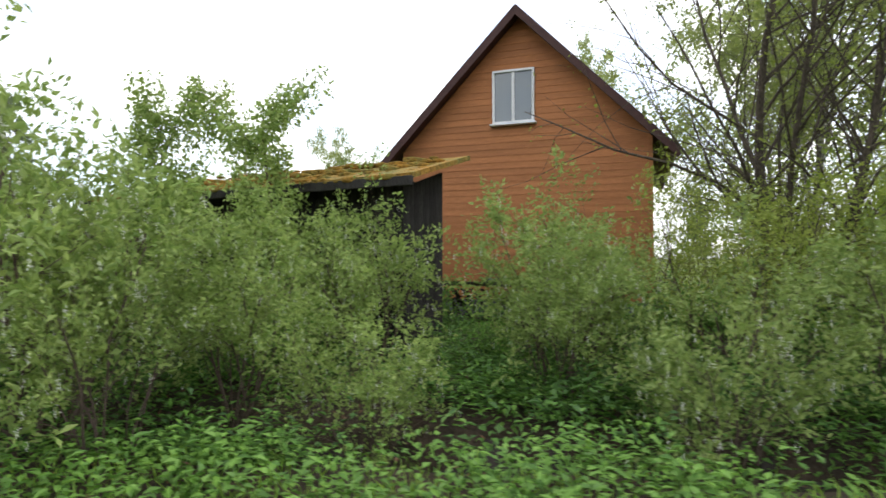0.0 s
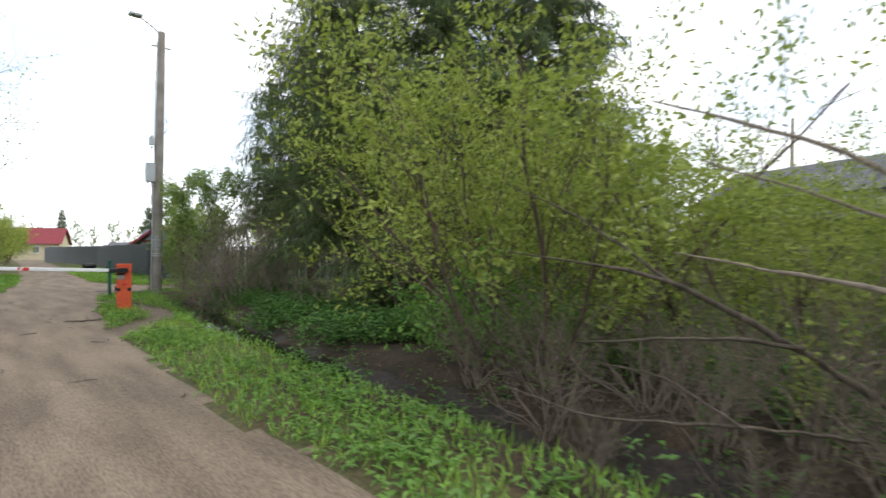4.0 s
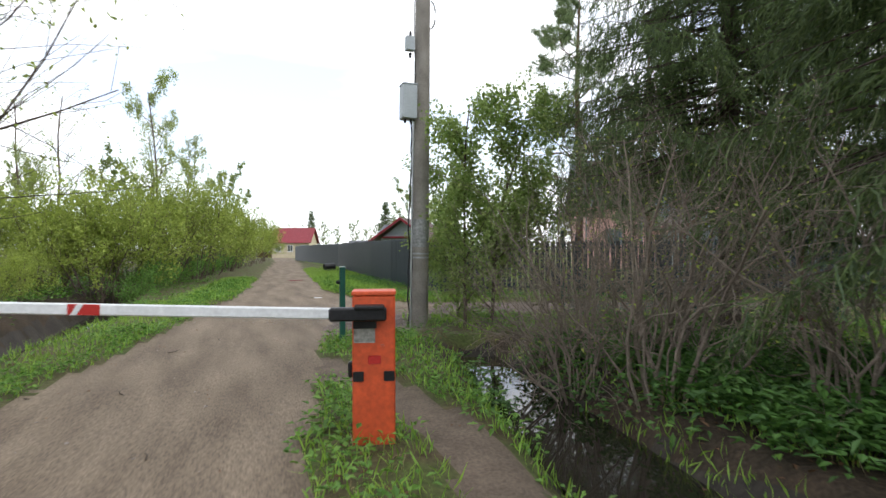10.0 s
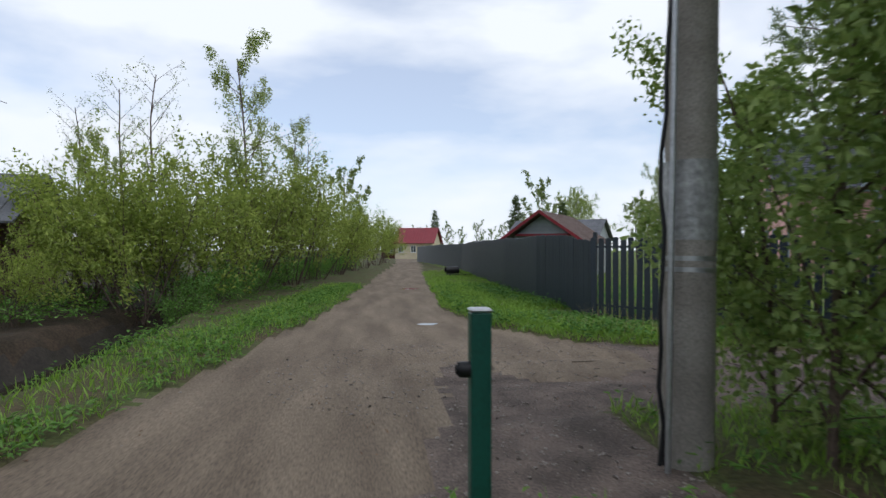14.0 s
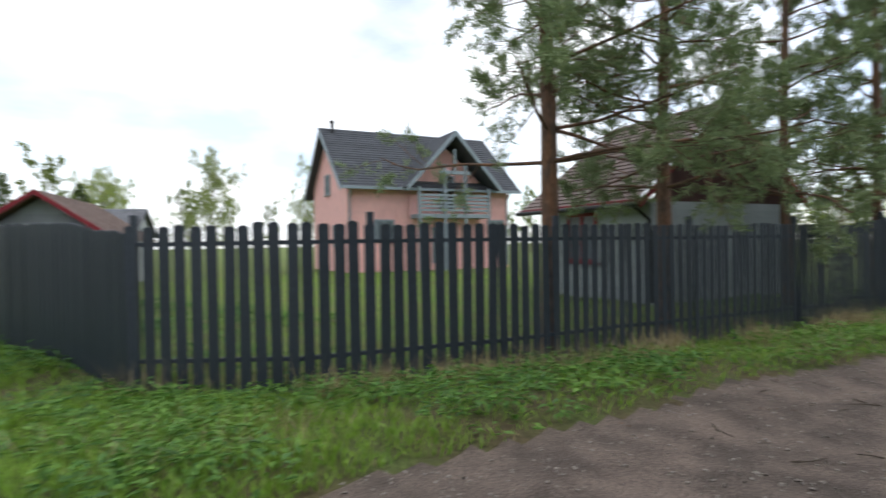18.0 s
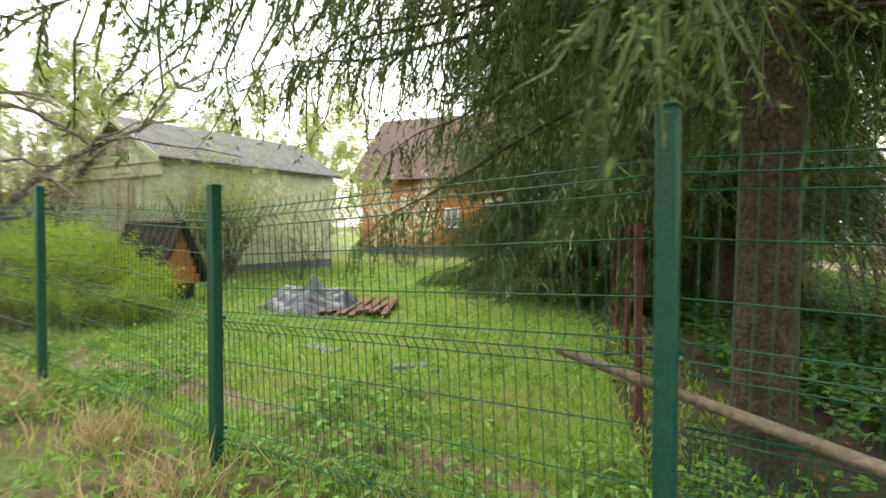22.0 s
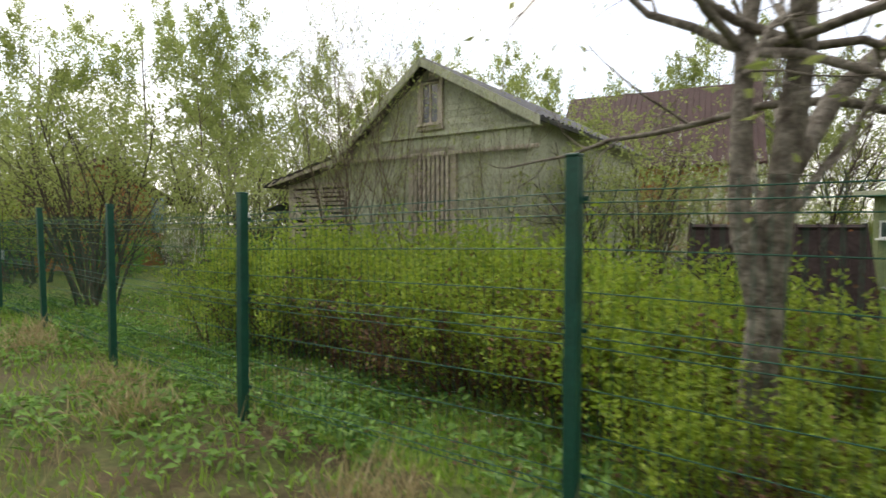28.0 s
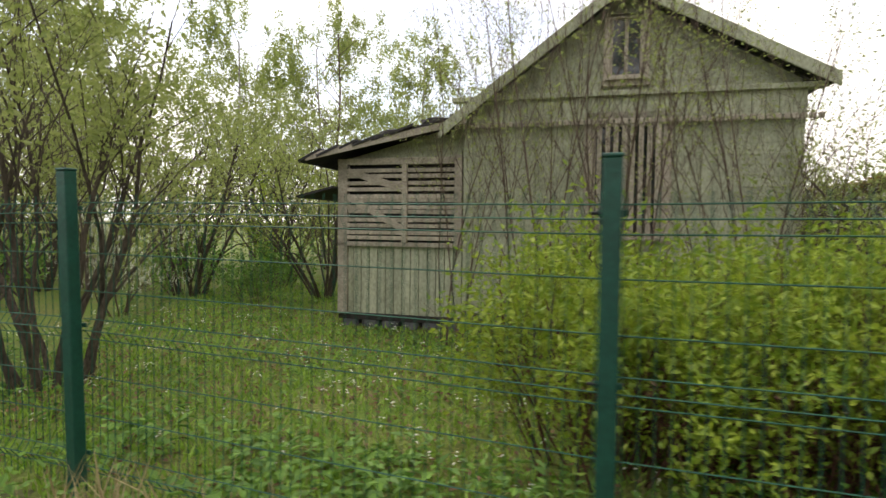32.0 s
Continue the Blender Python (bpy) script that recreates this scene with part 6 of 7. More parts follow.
# ---------- branches and bits ----------
def fallen(name, paths, material, label, category="branch", sides=7):
    r = root(name, Matrix.Identity(4), label, category)
    g = np.random.default_rng(len(label))

    def bent(p):
        P, R = np.array(p[0], float), np.array(p[1], float)
        s, u = np.linspace(0, len(P) - 1, 5 * len(P)), np.arange(len(P))
        Q = np.stack([np.interp(s, u, P[:, i]) for i in range(3)], 1)
        for _ in range(2):
            Q[1:-1] = (Q[:-2] + 2 * Q[1:-1] + Q[2:]) / 4
        Q[1:-1] += g.normal(size=Q[1:-1].shape) * np.interp(s, u, R)[1:-1, None] * 0.5
        return Q, np.interp(s, u, R) * (1 + 0.12 * g.normal(size=len(s)))

    paths = [bent(p) for p in paths]
    tube_part("stem", [paths[0]], material, r, sides)
    for p in paths[1:]:
        tube_part("fork", [p], material, r, 5)


fallen("fallen_branch", [([(-1.42, -1.05, 0.03), (-1.15, -1.22, 0.035), (-0.85, -1.2, 0.04), (-0.62, -0.95, 0.03), (-0.45, -0.75, 0.06)], [0.012, 0.017, 0.02, 0.02, 0.012]),
                        ([(-0.72, -1.05, 0.035), (-0.74, -0.75, 0.08), (-0.62, -0.55, 0.1)], [0.012, 0.008, 0.003]), ([(-1.0, -1.2, 0.04), (-1.05, -0.95, 0.08), (-1.0, -0.8, 0.1)], [0.008, 0.006, 0.003])], M_bark, "grey broken branch lying on the dirt road")
fallen("fallen_tree", [([(0.42, -15.12, -0.1), (0.38, -15.1, 0.25), (0.3, -15.03, 0.6), (0.05, -14.7, 0.95), (-0.17, -14.37, 1.28), (-0.6, -13.6, 1.85), (-0.75, -13.0, 2.1)], [0.035, 0.032, 0.028, 0.022, 0.018, 0.011, 0.004]),
                       ([(0.3, -15.03, 0.56), (0.0, -14.96, 0.52), (-0.34, -14.9, 0.48)], [0.02, 0.017, 0.014]), ([(0.32, -15.05, 0.55), (0.04, -14.5, 0.66), (-0.2, -14.0, 0.74)], [0.03, 0.026, 0.016]),
                       ([(0.35, -15.0, 0.6), (0.12, -14.4, 1.15), (-0.1, -13.8, 1.55), (-0.25, -13.0, 1.9)], [0.018, 0.014, 0.01, 0.004]), ([(-0.17, -14.37, 1.28), (-0.1, -13.6, 1.3), (0.1, -12.7, 1.45)], [0.016, 0.012, 0.004])], M_dead, "broken grey willow trunk hanging over the ditch", "fallen tree")
fallen("fallen_tree", [([(1.6, -13.9, 0.1), (1.1, -13.2, 0.75), (0.5, -12.4, 1.3), (-0.1, -11.6, 1.45)], [0.034, 0.026, 0.016, 0.004]), ([(1.0, -13.1, 0.85), (0.4, -12.8, 0.95), (-0.15, -12.2, 0.9)], [0.018, 0.012, 0.004]), ([(0.6, -12.5, 1.2), (0.5, -11.8, 1.7), (0.3, -11.2, 2.0)], [0.014, 0.009, 0.003])], M_bark, "split willow limb leaning among the bushes", "fallen tree")
fallen("fallen_branch", [([(1.0, -13.4, 0.35), (0.09, -13.1, 0.55), (-0.25, -12.4, 0.5), (-0.2, -11.6, 0.55)], [0.014, 0.01, 0.007, 0.003]), ([(0.05, -13.1, 0.54), (0.2, -12.6, 0.7), (0.1, -12.1, 0.75)], [0.009, 0.007, 0.003])], M_bark, "pale dead branch lying over the ditch")
for k in range(26):
    q = np.random.default_rng(100 + k)
    x, y = (q.uniform(-3.2, -1.3), q.uniform(-9, 5)) if k < 15 else (q.uniform(1, 9), q.uniform(7.6, 9.5))
    a, L = q.random() * 6.28, 0.1 + 0.25 * q.random()
    P = [(x + L * f * math.cos(a + 0.4 * f), y + L * f * math.sin(a + 0.4 * f), hz(x, y) + 0.012 + 0.006 * q.random()) for f in (0, 0.5, 1)]
    tw = root("twig", Matrix.Identity(4), "small dry twig lying on the dirt road", "twig", "twigs on the road")
    tube_part("stem", [(P, [0.006, 0.005, 0.003])], M_bark, tw, 5)

cul = root("culvert_pipe", pose(4.0, 31.5, hz(4.0, 31.5), 0, 0, 10), "black culvert pipe end beside the road", "pipe")
tube_part("pipe", [([(-0.5, 0, 0.22), (0.2, 0, 0.25)], [0.2, 0.2])], M_black, cul, 12)
pl_ = root("plank_bridge", pose(4.1, 30.2, hz(4.1, 30.2), 0, 0, 8), "dark plank footbridge over the roadside ditch", "footbridge")
box("plank", (-0.7, -0.2, 0.02), (0.9, 0.2, 0.1), M_grey_board, pl_)

# rubble behind the orange house's gable
pile = root("firewood_stack", pose(8.9, -20.9, 0, 0, 0, 88), "stacked dark firewood under black sheeting", "firewood")
q = np.random.default_rng(6)
for i in range(15):
    for j in range(4):
        tube_part("log", [([(-1.6 + i * 0.22 + 0.1 * (j % 2), -0.25, 0.12 + j * 0.18), (-1.6 + i * 0.22 + 0.1 * (j % 2), 0.3, 0.12 + j * 0.18)], [0.08 + 0.02 * q.random()] * 2)], M_grey_board, pile, 7)
slab("sheeting", ((-1.8, -0.4, 0.78), (1.8, -0.4, 0.85), (1.8, 0.45, 0.95), (-1.8, 0.45, 0.9)), 0.03, M_tarroof, pile)
box("blue_barrel_lid", (-0.4, -0.3, 0.9), (0.2, 0.1, 0.98), M_tarp, pile, 0.02)


# ---------- trees and bushes ----------
def at_ground(rows):
    return [(x, y, hz(x, y), a, s) for x, y, a, s in rows]


sp1 = spruce(11, 12.5, 2.9, 0.55, "tall dark spruce with boughs hanging to the ground", 260000, 0.9, 0.07, 1.5, wide=0.2, fuzz=0.016, wob=0.6, low=2.0, cord=0.0095)
place(sp1, at_ground([(7.5, -5.9, 10, 1.0), (5.6, -4.6, 260, 1.05)]), "spruces in the yard")
sp3 = spruce(13, 12.5, 2.7, 2.1, "tall dark spruce with a bare lower trunk beside the ditch", 230000, 0.8, 0.07, 1.4, wide=0.2, fuzz=0.016, wob=0.6, low=2.0, girth=0.2, cord=0.0095)
place(sp3, at_ground([(5.1, -1.35, 150, 1.0)]), "spruces in the yard")
sp2 = spruce(23, 12.0, 3.4, 2.7, "tall spruce with a bare lower trunk behind the wire fence", 340000, 1.25, 0.042, 1.3, -0.05, 0.85, 0.3, 0.009, 0.8, 2.05, 0.175, 0.006)
place(sp2, at_ground([(6.2, 3.15, 40, 1.0)]), "spruces in the yard")
spf = spruce(31, 9.0, 1.9, 0.4, "dark pointed spruce in the distance", 16000, 0.4, 0.22)
place(spf, at_ground([(60, -14.5, 0, 1.35), (57, -12.2, 40, 0.7), (64, -15.5, 90, 0.95), (55.5, -15.5, 140, 0.6), (10.5, 44, 80, 0.62), (11.8, 37, 30, 0.5), (9.5, 95, 0, 0.9), (55, -12, 60, 0.8), (36, 34, 0, 0.8)]), "distant spruces")

pn1 = pine(5, 9.5, 2.6, 2.9, "Scots pine with reddish trunk behind the dark fence", 4200, 0.135)
place(pn1, at_ground([(8.75, 11.2, 0, 1.0), (10.6, 10.22, 130, 0.9)]), "pines behind the dark fence")
pn2 = pine(17, 8.6, 2.0, 3.1, "bushy young Scots pine behind the dark fence", 4600, 0.1)
place(pn2, at_ground([(15.6, 9.2, 100, 1.15), (18.0, 7.7, 220, 1.15), (20.4, 6.3, 20, 1.1), (23.0, 6.0, 150, 1.15)]), "pines behind the dark fence")

wil = shrub("willow_bush", 41, 3.0, 13, L_willow, 11000, 0.062, "dense light green willow bush beside the ditch", lean=0.75, kids=(8, 5))
place(wil, at_ground([(1.9, -10.0, 0, 1.3), (2.8, -8.4, 120, 1.05), (3.3, -11.6, 250, 1.0), (2.4, -12.9, 60, 0.72),
                      (3.4, -24.0, 40, 0.75), (5.2, -25.6, 290, 0.9), (4.3, -9.6, 300, 0.9), (4.5, -13.0, 130, 0.72)]), "bushes beside the ditch")
chy = shrub("bird_cherry_bush", 52, 3.0, 8, L_cherry, 6000, 0.098, "leafy bird cherry bush with white blossom", lean=0.4, kids=(8, 5), blossom=160, thick=0.026)
place(chy, at_ground([(0.55, -17.5, 30, 0.95), (0.3, -16.6, 60, 0.9), (1.5, -16.9, 150, 0.7), (2.9, -19.75, 300, 0.62), (2.5, -21.9, 20, 0.6), (0.2, -18.6, 240, 0.5), (1.0, -20.2, 10, 0.42), (1.3, -18.9, 120, 0.55), (2.2, -26.0, 80, 0.8), (3.9, -18.6, 10, 0.55), (2.9, -15.0, 270, 0.55), (0.9, -22.9, 200, 0.55), (2.1, -21.7, 100, 0.48), (3.9, -22.3, 290, 0.6), (3.4, -16.2, 10, 0.5), (4.2, -14.4, 80, 0.5), (1.6, -24.6, 170, 0.6), (3.2, -14.6, 20, 0.55), (2.9, -19.0, 220, 0.45)]), "bird cherries")
gwl = shrub("goat_willow", 57, 4.4, 9, L_willow, 6500, 0.085, "goat willow with bright young leaves over bare stems", lean=0.55, kids=(9, 5), thick=0.035, first=0.5, bark=M_bark)
place(gwl, at_ground([(4.0, -5.3, 0, 1.0)]))
row = shrub("willow_bush", 63, 3.2, 12, L_willow, 7000, 0.1, "rounded light green willow in the roadside row", lean=0.6, kids=(8, 5))
place(row, at_ground([(-6.9, 6.0, 0, 0.75), (-6.0, 10.2, 90, 0.42), (-5.3, 15.5, 200, 0.95), (-5.0, 16.8, 300, 1.15), (-4.0, 20.2, 45, 1.25), (-3.2, 23.8, 150, 1.3), (-2.9, 27.6, 260, 1.3), (-2.2, 32, 10, 1.1), (-1.6, 37, 100, 1.1), (-1.0, 43, 200, 1.15),
                      (-7.0, 16.5, 33, 0.8), (-6.4, 13.2, 133, 0.45), (-6.8, 17, 233, 1.1), (-6.6, 5.2, 12, 0.45), (-9.4, 11.0, 77, 0.4), (-7.2, 2.6, 160, 0.55), (-6.8, -1.5, 10, 0.8), (-5.6, 22, 10, 1.15), (-0.2, 50, 20, 1.2), (0.6, 58, 110, 1.2)]), "roadside willow row")
bare = shrub("bare_shrub", 74, 2.4, 18, L_willow, 350, 0.04, "tangled bare grey shrub over the ditch", lean=0.62, kids=(9, 6), curl=0.21, thick=0.019, bark=mat("bare_grey_twig", (0.29, 0.235, 0.185), 0.9, var=0.4, scale=14, bump=0.4, bscale=60))
place(bare, at_ground([(2.75, 0.7, 0, 1.0), (2.75, 2.6, 140, 0.95), (3.5, -0.6, 250, 0.95), (3.6, 1.7, 60, 1.1), (3.2, -3.4, 110, 0.55), (2.4, 1.6, 200, 0.75), (1.3, -12.4, 30, 0.42), (1.15, -11.0, 100, 0.45), (1.25, -13.6, 190, 0.4), (1.35, -9.8, 280, 0.42), (1.6, -13.0, 10, 0.6), (1.7, -11.7, 90, 0.62), (1.0, -14.5, 150, 0.38), (1.8, -10.5, 220, 0.55), (0.95, -12.9, 330, 0.3), (0.9, -11.6, 60, 0.3)]), "bare shrubs by the ditch")
yb = birch("young_tree", 85, 3.6, L_cherry, 8000, 0.07, "slender young tree with fresh green leaves", M_twig, kids=(20, 6, 3), trunk=0.03, first=0.05, ratio=0.36)
place(yb, at_ground([(2.75, 5.75, 0, 1.1), (3.2, 5.6, 60, 1.15), (2.85, 6.35, 200, 0.85), (3.5, -16.2, 30, 1.05), (3.9, -18.2, 290, 0.95)]), "young trees")
wtree = shrub("willow_tree", 96, 6.4, 6, L_willow, 5200, 0.07, "tall many-stemmed willow tree with sparse young leaves", lean=0.2, levels=2, kids=(14, 10), thick=0.075, bark=M_bark, base_r=0.5, spread=0.7, category="tree")
place(wtree, at_ground([(-5.3, 2.1, 0, 1.0), (-6.4, 4.4, 140, 0.95), (5.0, -25.4, 200, 0.95)]), "willow trees")
tall = birch("birch_tree", 107, 8.2, L_birch, 6000, 0.085, "slender young birch above the willow row", M_twig, kids=(22, 6, 3), trunk=0.06, first=0.3, ratio=0.27)
place(tall, at_ground([(-4.7, 22.3, 0, 1.0), (-7.5, 18, 100, 0.5), (-9.5, 23, 200, 0.6), (-4.2, 30, 300, 0.85)]), "birches above the row")
bir = birch("birch_tree", 118, 9.5, L_birch, 16000, 0.125, "silver birch with fresh yellow-green leaves", kids=(26, 7, 4), trunk=0.085, first=0.14, ratio=0.46, spread=0.85)
place(bir, at_ground([(33, -20.5, 0, 1.05), (30.5, -18, 120, 0.95), (35.5, -18, 240, 1.0), (26, -19, 60, 0.8), (24.0, -22, 180, 0.85), (9.2, -27.5, 20, 1.0), (6.4, -29.5, 100, 1.05), (12.5, -28.5, 210, 0.9), (2.5, -31, 300, 1.0), (16.5, -14.5, 20, 0.55), (37, -14, 30, 0.9), (20.5, -24, 250, 0.9),
                      (29, 40, 0, 0.75), (24, 48, 90, 0.8), (33, 33, 10, 0.75), (16, 45, 200, 0.55), (13.5, 40, 40, 0.5)]), "birches behind the houses")
brb = birch("bare_tree", 129, 9.0, L_birch, 700, 0.09, "tall bare tree with fine twigs", M_twig, kids=(20, 8, 5), trunk=0.075, first=0.25, ratio=0.26)
place(brb, at_ground([(-9, 26, 0, 0.95), (-12, 30, 60, 1.0), (-6.5, 34, 120, 0.9), (-16, 34, 180, 1.0), (-4.5, 38, 240, 0.9), (-20, 28, 300, 1.0), (23, -17, 20, 0.8), (27, -24, 80, 0.9), (19, -19, 140, 0.75), (12, -31, 200, 0.9), (29, -13.5, 30, 0.65), (-14, 20, 10, 0.85)]), "bare trees")

hedge = shrub("spirea_bush", 140, 1.35, 26, L_hedge, 5200, 0.058, "bright yellow-green spirea bush with red-brown stems", lean=0.55, levels=1, kids=(8,), jitter=0.05, thick=0.009, base_r=0.45, bark=mat("red_brown_stem", (0.115, 0.05, 0.035), 0.85, var=0.4, scale=20))
hs = []
q = np.random.default_rng(77)
for k in range(9):
    f = k / 8
    for j in range(3):
        x, y = 15.6 + 5.0 * f + 0.3 * q.normal(), -0.35 - 2.2 * f + 0.15 * q.normal()
        x, y = x - 0.42 * (0.55 + j * 0.85), y - 0.9 * (0.55 + j * 0.85)
        if not (k < 2 and j == 2):
            hs.append((x, y, 360 * q.random(), 0.72 + 0.28 * q.random() + 0.07 * j))
hs += [(14.9, 0.42, 100, 0.55), (14.2, 0.4, 170, 0.52), (15.55, 0.1, 240, 0.62), (13.6, 0.35, 310, 0.45), (13.1, -0.1, 20, 0.48), (14.6, -0.6, 30, 0.8), (14.0, -1.2, 80, 0.75), (15.0, -1.9, 140, 0.85), (13.3, -0.7, 200, 0.6)]
place(hedge, at_ground(hs), "spirea hedge behind the wire fence")


def apple_tree():
    r = np.random.default_rng(151)
    lines, tips = [], []
    trunk = np.array([(0, 0, -0.1), (0.03, 0.02, 0.6), (-0.05, 0.0, 1.2), (-0.1, 0.05, 1.9), (-0.05, 0.1, 2.7), (0.1, 0.15, 3.6)])
    lines.append((0, trunk, np.array([0.09, 0.07, 0.062, 0.052, 0.04, 0.018])))
    t2 = np.array([(0.0, 0.02, 0.75), (0.1, -0.03, 1.25), (0.07, -0.06, 1.9), (-0.08, -0.1, 2.6)])
    lines.append((0, t2, np.array([0.055, 0.045, 0.036, 0.024])))
    limb = np.array([(0.08, -0.03, 1.1), (-0.45, -0.15, 1.75), (-1.0, -0.3, 2.15), (-1.6, -0.35, 2.45), (-2.0, -0.4, 3.0)])
    lines.append((0, limb, np.array([0.055, 0.045, 0.038, 0.028, 0.012])))
    for base in (trunk, t2, limb):
        for k in range(11):
            i = r.integers(2 if base is not limb else 1, len(base))
            d = np.array([r.normal(), r.normal(), 0.5 * r.random()])
            o, t = branching(r, base[i], d, 1.1 + 0.9 * r.random(), 0.022, 2, (6, 4), 0.7, 0.22, 0.02, ratio=0.45)
            lines += [(lv + 1, P, R) for lv, P, R in o]
            tips += t
    P, T = scatter_tips(r, tips, 700, 0.04)
    V, F = leaves(P, T + r.normal(size=P.shape) * 0.6, 0.035 + 0.02 * r.random(700), 0.024, seed=3)
    return plant("apple_tree", lines, [("leaves", V, F, L_birch)], M_applebark, "gnarled old apple tree with lichened bark", "tree", sides=(9, 6, 4, 3))


place(apple_tree(), at_ground([(15.3, 0.02, 25, 1.2)]))
blos = shrub("blossoming_bush", 162, 2.6, 9, L_birch, 3000, 0.05, "plum bush in pale blossom on the lawn", lean=0.4, kids=(8, 5), blossom=900)
place(blos, at_ground([(13.9, -6.6, 0, 0.85), (12.2, -11.5, 120, 0.95), (12.9, -13.2, 200, 0.9), (14.6, -9.2, 300, 0.8), (25.5, -8.5, 0, 0.6)]), "plum bushes")
old = shrub("lilac_bush", 173, 3.2, 11, L_birch, 4200, 0.075, "old many-stemmed lilac bush behind the wire fence", lean=0.42, kids=(8, 5), thick=0.035, bark=M_bark)
place(old, at_ground([(24.3, -4.75, 0, 1.0), (26.2, -6.4, 140, 1.0), (29, -7.6, 30, 1.0), (32, -9.5, 70, 1.1), (16.1, -6.9, 200, 0.85), (15.3, -5.4, 20, 0.8), (28.2, -11.5, 70, 0.9), (34, -10.5, 10, 1.1), (22.6, -10.2, 40, 0.9), (25.2, -10.8, 160, 1.0), (27.6, -11.8, 220, 1.1), (21.0, -11.4, 80, 0.9), (24.2, -13.8, 300, 1.1)]), "old bushes")
sap = shrub("birch_sapling_clump", 184, 5.2, 5, L_birch, 2400, 0.042, "clump of thin birch saplings with opening leaves", lean=0.1, kids=(12, 5), thick=0.019, base_r=0.45, spread=0.45, curl=0.06, category="sapling")
place(sap, at_ground([(19.9, -5.5, 0, 0.95), (18.5, -4.3, 80, 0.8), (19.5, -4.7, 160, 0.85), (17.3, -4.6, 20, 0.6), (20.8, -6.1, 250, 0.7)]), "saplings before the old house")
und = shrub("undergrowth_bush", 195, 1.2, 12, L_weed, 2000, 0.068, "low leafy undergrowth bush", lean=0.8, levels=1, kids=(7,), thick=0.008)
q = np.random.default_rng(88)
place(und, at_ground([(q.uniform(1.9, 6.5), q.uniform(-26, -9), 360 * q.random(), 0.6 + 0.6 * q.random()) for _ in range(30)] + [(q.uniform(-6.0, -4.4), q.uniform(-8, 6), 360 * q.random(), 0.6 + 0.5 * q.random()) for _ in range(14)] + [(-5.1 + 0.075 * (y - 6) + 0.3 * q.random(), y, 360 * q.random(), 0.7 + 0.5 * q.random()) for y in np.arange(15, 44, 1.1)]
                     + [(q.uniform(23, 33), q.uniform(-14, -8), 360 * q.random(), 0.8 + 0.5 * q.random()) for _ in range(10)]), "undergrowth")

# far tree line
fl = birch("distant_tree", 206, 9.0, L_far, 1500, 0.3, "leafy tree in the distant tree line", M_twig, kids=(12, 4, 2), trunk=0.1, first=0.12, ratio=0.42)
q = np.random.default_rng(66)
ring = []
for k in range(120):
    a = 2 * np.pi * k / 120
    d = 48 + 44 * q.random()
    x, y = 8 + d * math.cos(a), d * math.sin(a)
    if line_dist(np.array([x]), np.array([y]), ROAD_A)[0] > 4 and line_dist(np.array([x]), np.array([y]), ROAD_B)[0] > 3 and not (60 < y and -4 < x < 22):
        ring.append((x, y, 360 * q.random(), 0.55 + 0.45 * q.random()))
ring += [(2 + 3 * k, 112 + 6 * q.random(), 40 * k, 0.55 + 0.2 * q.random()) for k in range(9)] + [(62 + 3 * k, -32 + 3 * k, 50 * k, 0.9) for k in range(6)] + [(52, -8, 10, 0.5), (58, -8.5, 60, 0.55), (66, -11, 110, 0.65), (70, -8, 160, 0.7), (50, -4, 210, 0.5), (62, -5, 260, 0.6), (48, 6, 20, 0.7), (42, 9, 80, 0.7), (36, 12, 140, 0.65), (55, 2, 200, 0.7), (72, -27, 30, 0.8), (66, -30, 90, 0.8), (70, -22, 10, 0.55)]
place(fl, at_ground(ring), "distant tree line")

# bushes along the far part of the lane
lane = shrub("lane_bush", 217, 2.4, 9, L_hedge, 2400, 0.08, "yellow-green bush beside the lane", lean=0.5, kids=(7, 4))
place(lane, at_ground([(21, -14, 0, 1.0), (24, -13.2, 50, 1.1), (27, -15.5, 90, 1.2), (30.5, -16, 130, 1.2), (23, -17, 10, 1.3), (18.5, -15, 70, 1.1), (33, -14, 200, 1.2), (9.0, -30, 20, 1.3), (13, -30, 80, 1.3), (5.5, -31, 140, 1.3), (17, -22, 60, 1.2), (14.5, -26, 160, 1.2), (20.5, -20, 100, 1.3), (36, -17, 10, 1.4), (3.0, -27, 66, 1.1), (7.0, -27.0, 166, 1.1), (28.5, -6.6, 0, 0.95), (31, -7.9, 60, 1.0), (34, -9.0, 120, 1.1), (37, -10.6, 180, 1.1), (41, -12.6, 240, 1.2), (46, -14.8, 300, 1.3), (45, -6.5, 0, 1.2), (50, -9.5, 70, 1.3), (39.5, -4.0, 140, 1.0), (52, -18, 20, 1.4), (58, -20, 100, 1.5), (57, -12.5, 200, 1.5), (62, -10, 20, 1.6), (66, -14, 80, 1.6), (61, -24, 120, 1.6), (68, -26, 190, 1.8), (75, -16, 240, 1.8), (78, -24, 300, 1.9), (40, 2, 33, 1.2), (36, 4.5, 93, 1.2), (33, 6.0, 153, 1.3), (44, 1.5, 213, 1.4), (30, 9, 273, 1.3), (28, 5.5, 20, 1.0)]), "lane bushes")


# ---------- grass and weeds ----------
def scatter(n, x0, x1, y0, y1, dens, seed):
    r = np.random.default_rng(seed)
    X, Y = r.uniform(x0, x1, n), r.uniform(y0, y1, n)
    k = r.random(n) < dens(X, Y)
    return X[k], Y[k]


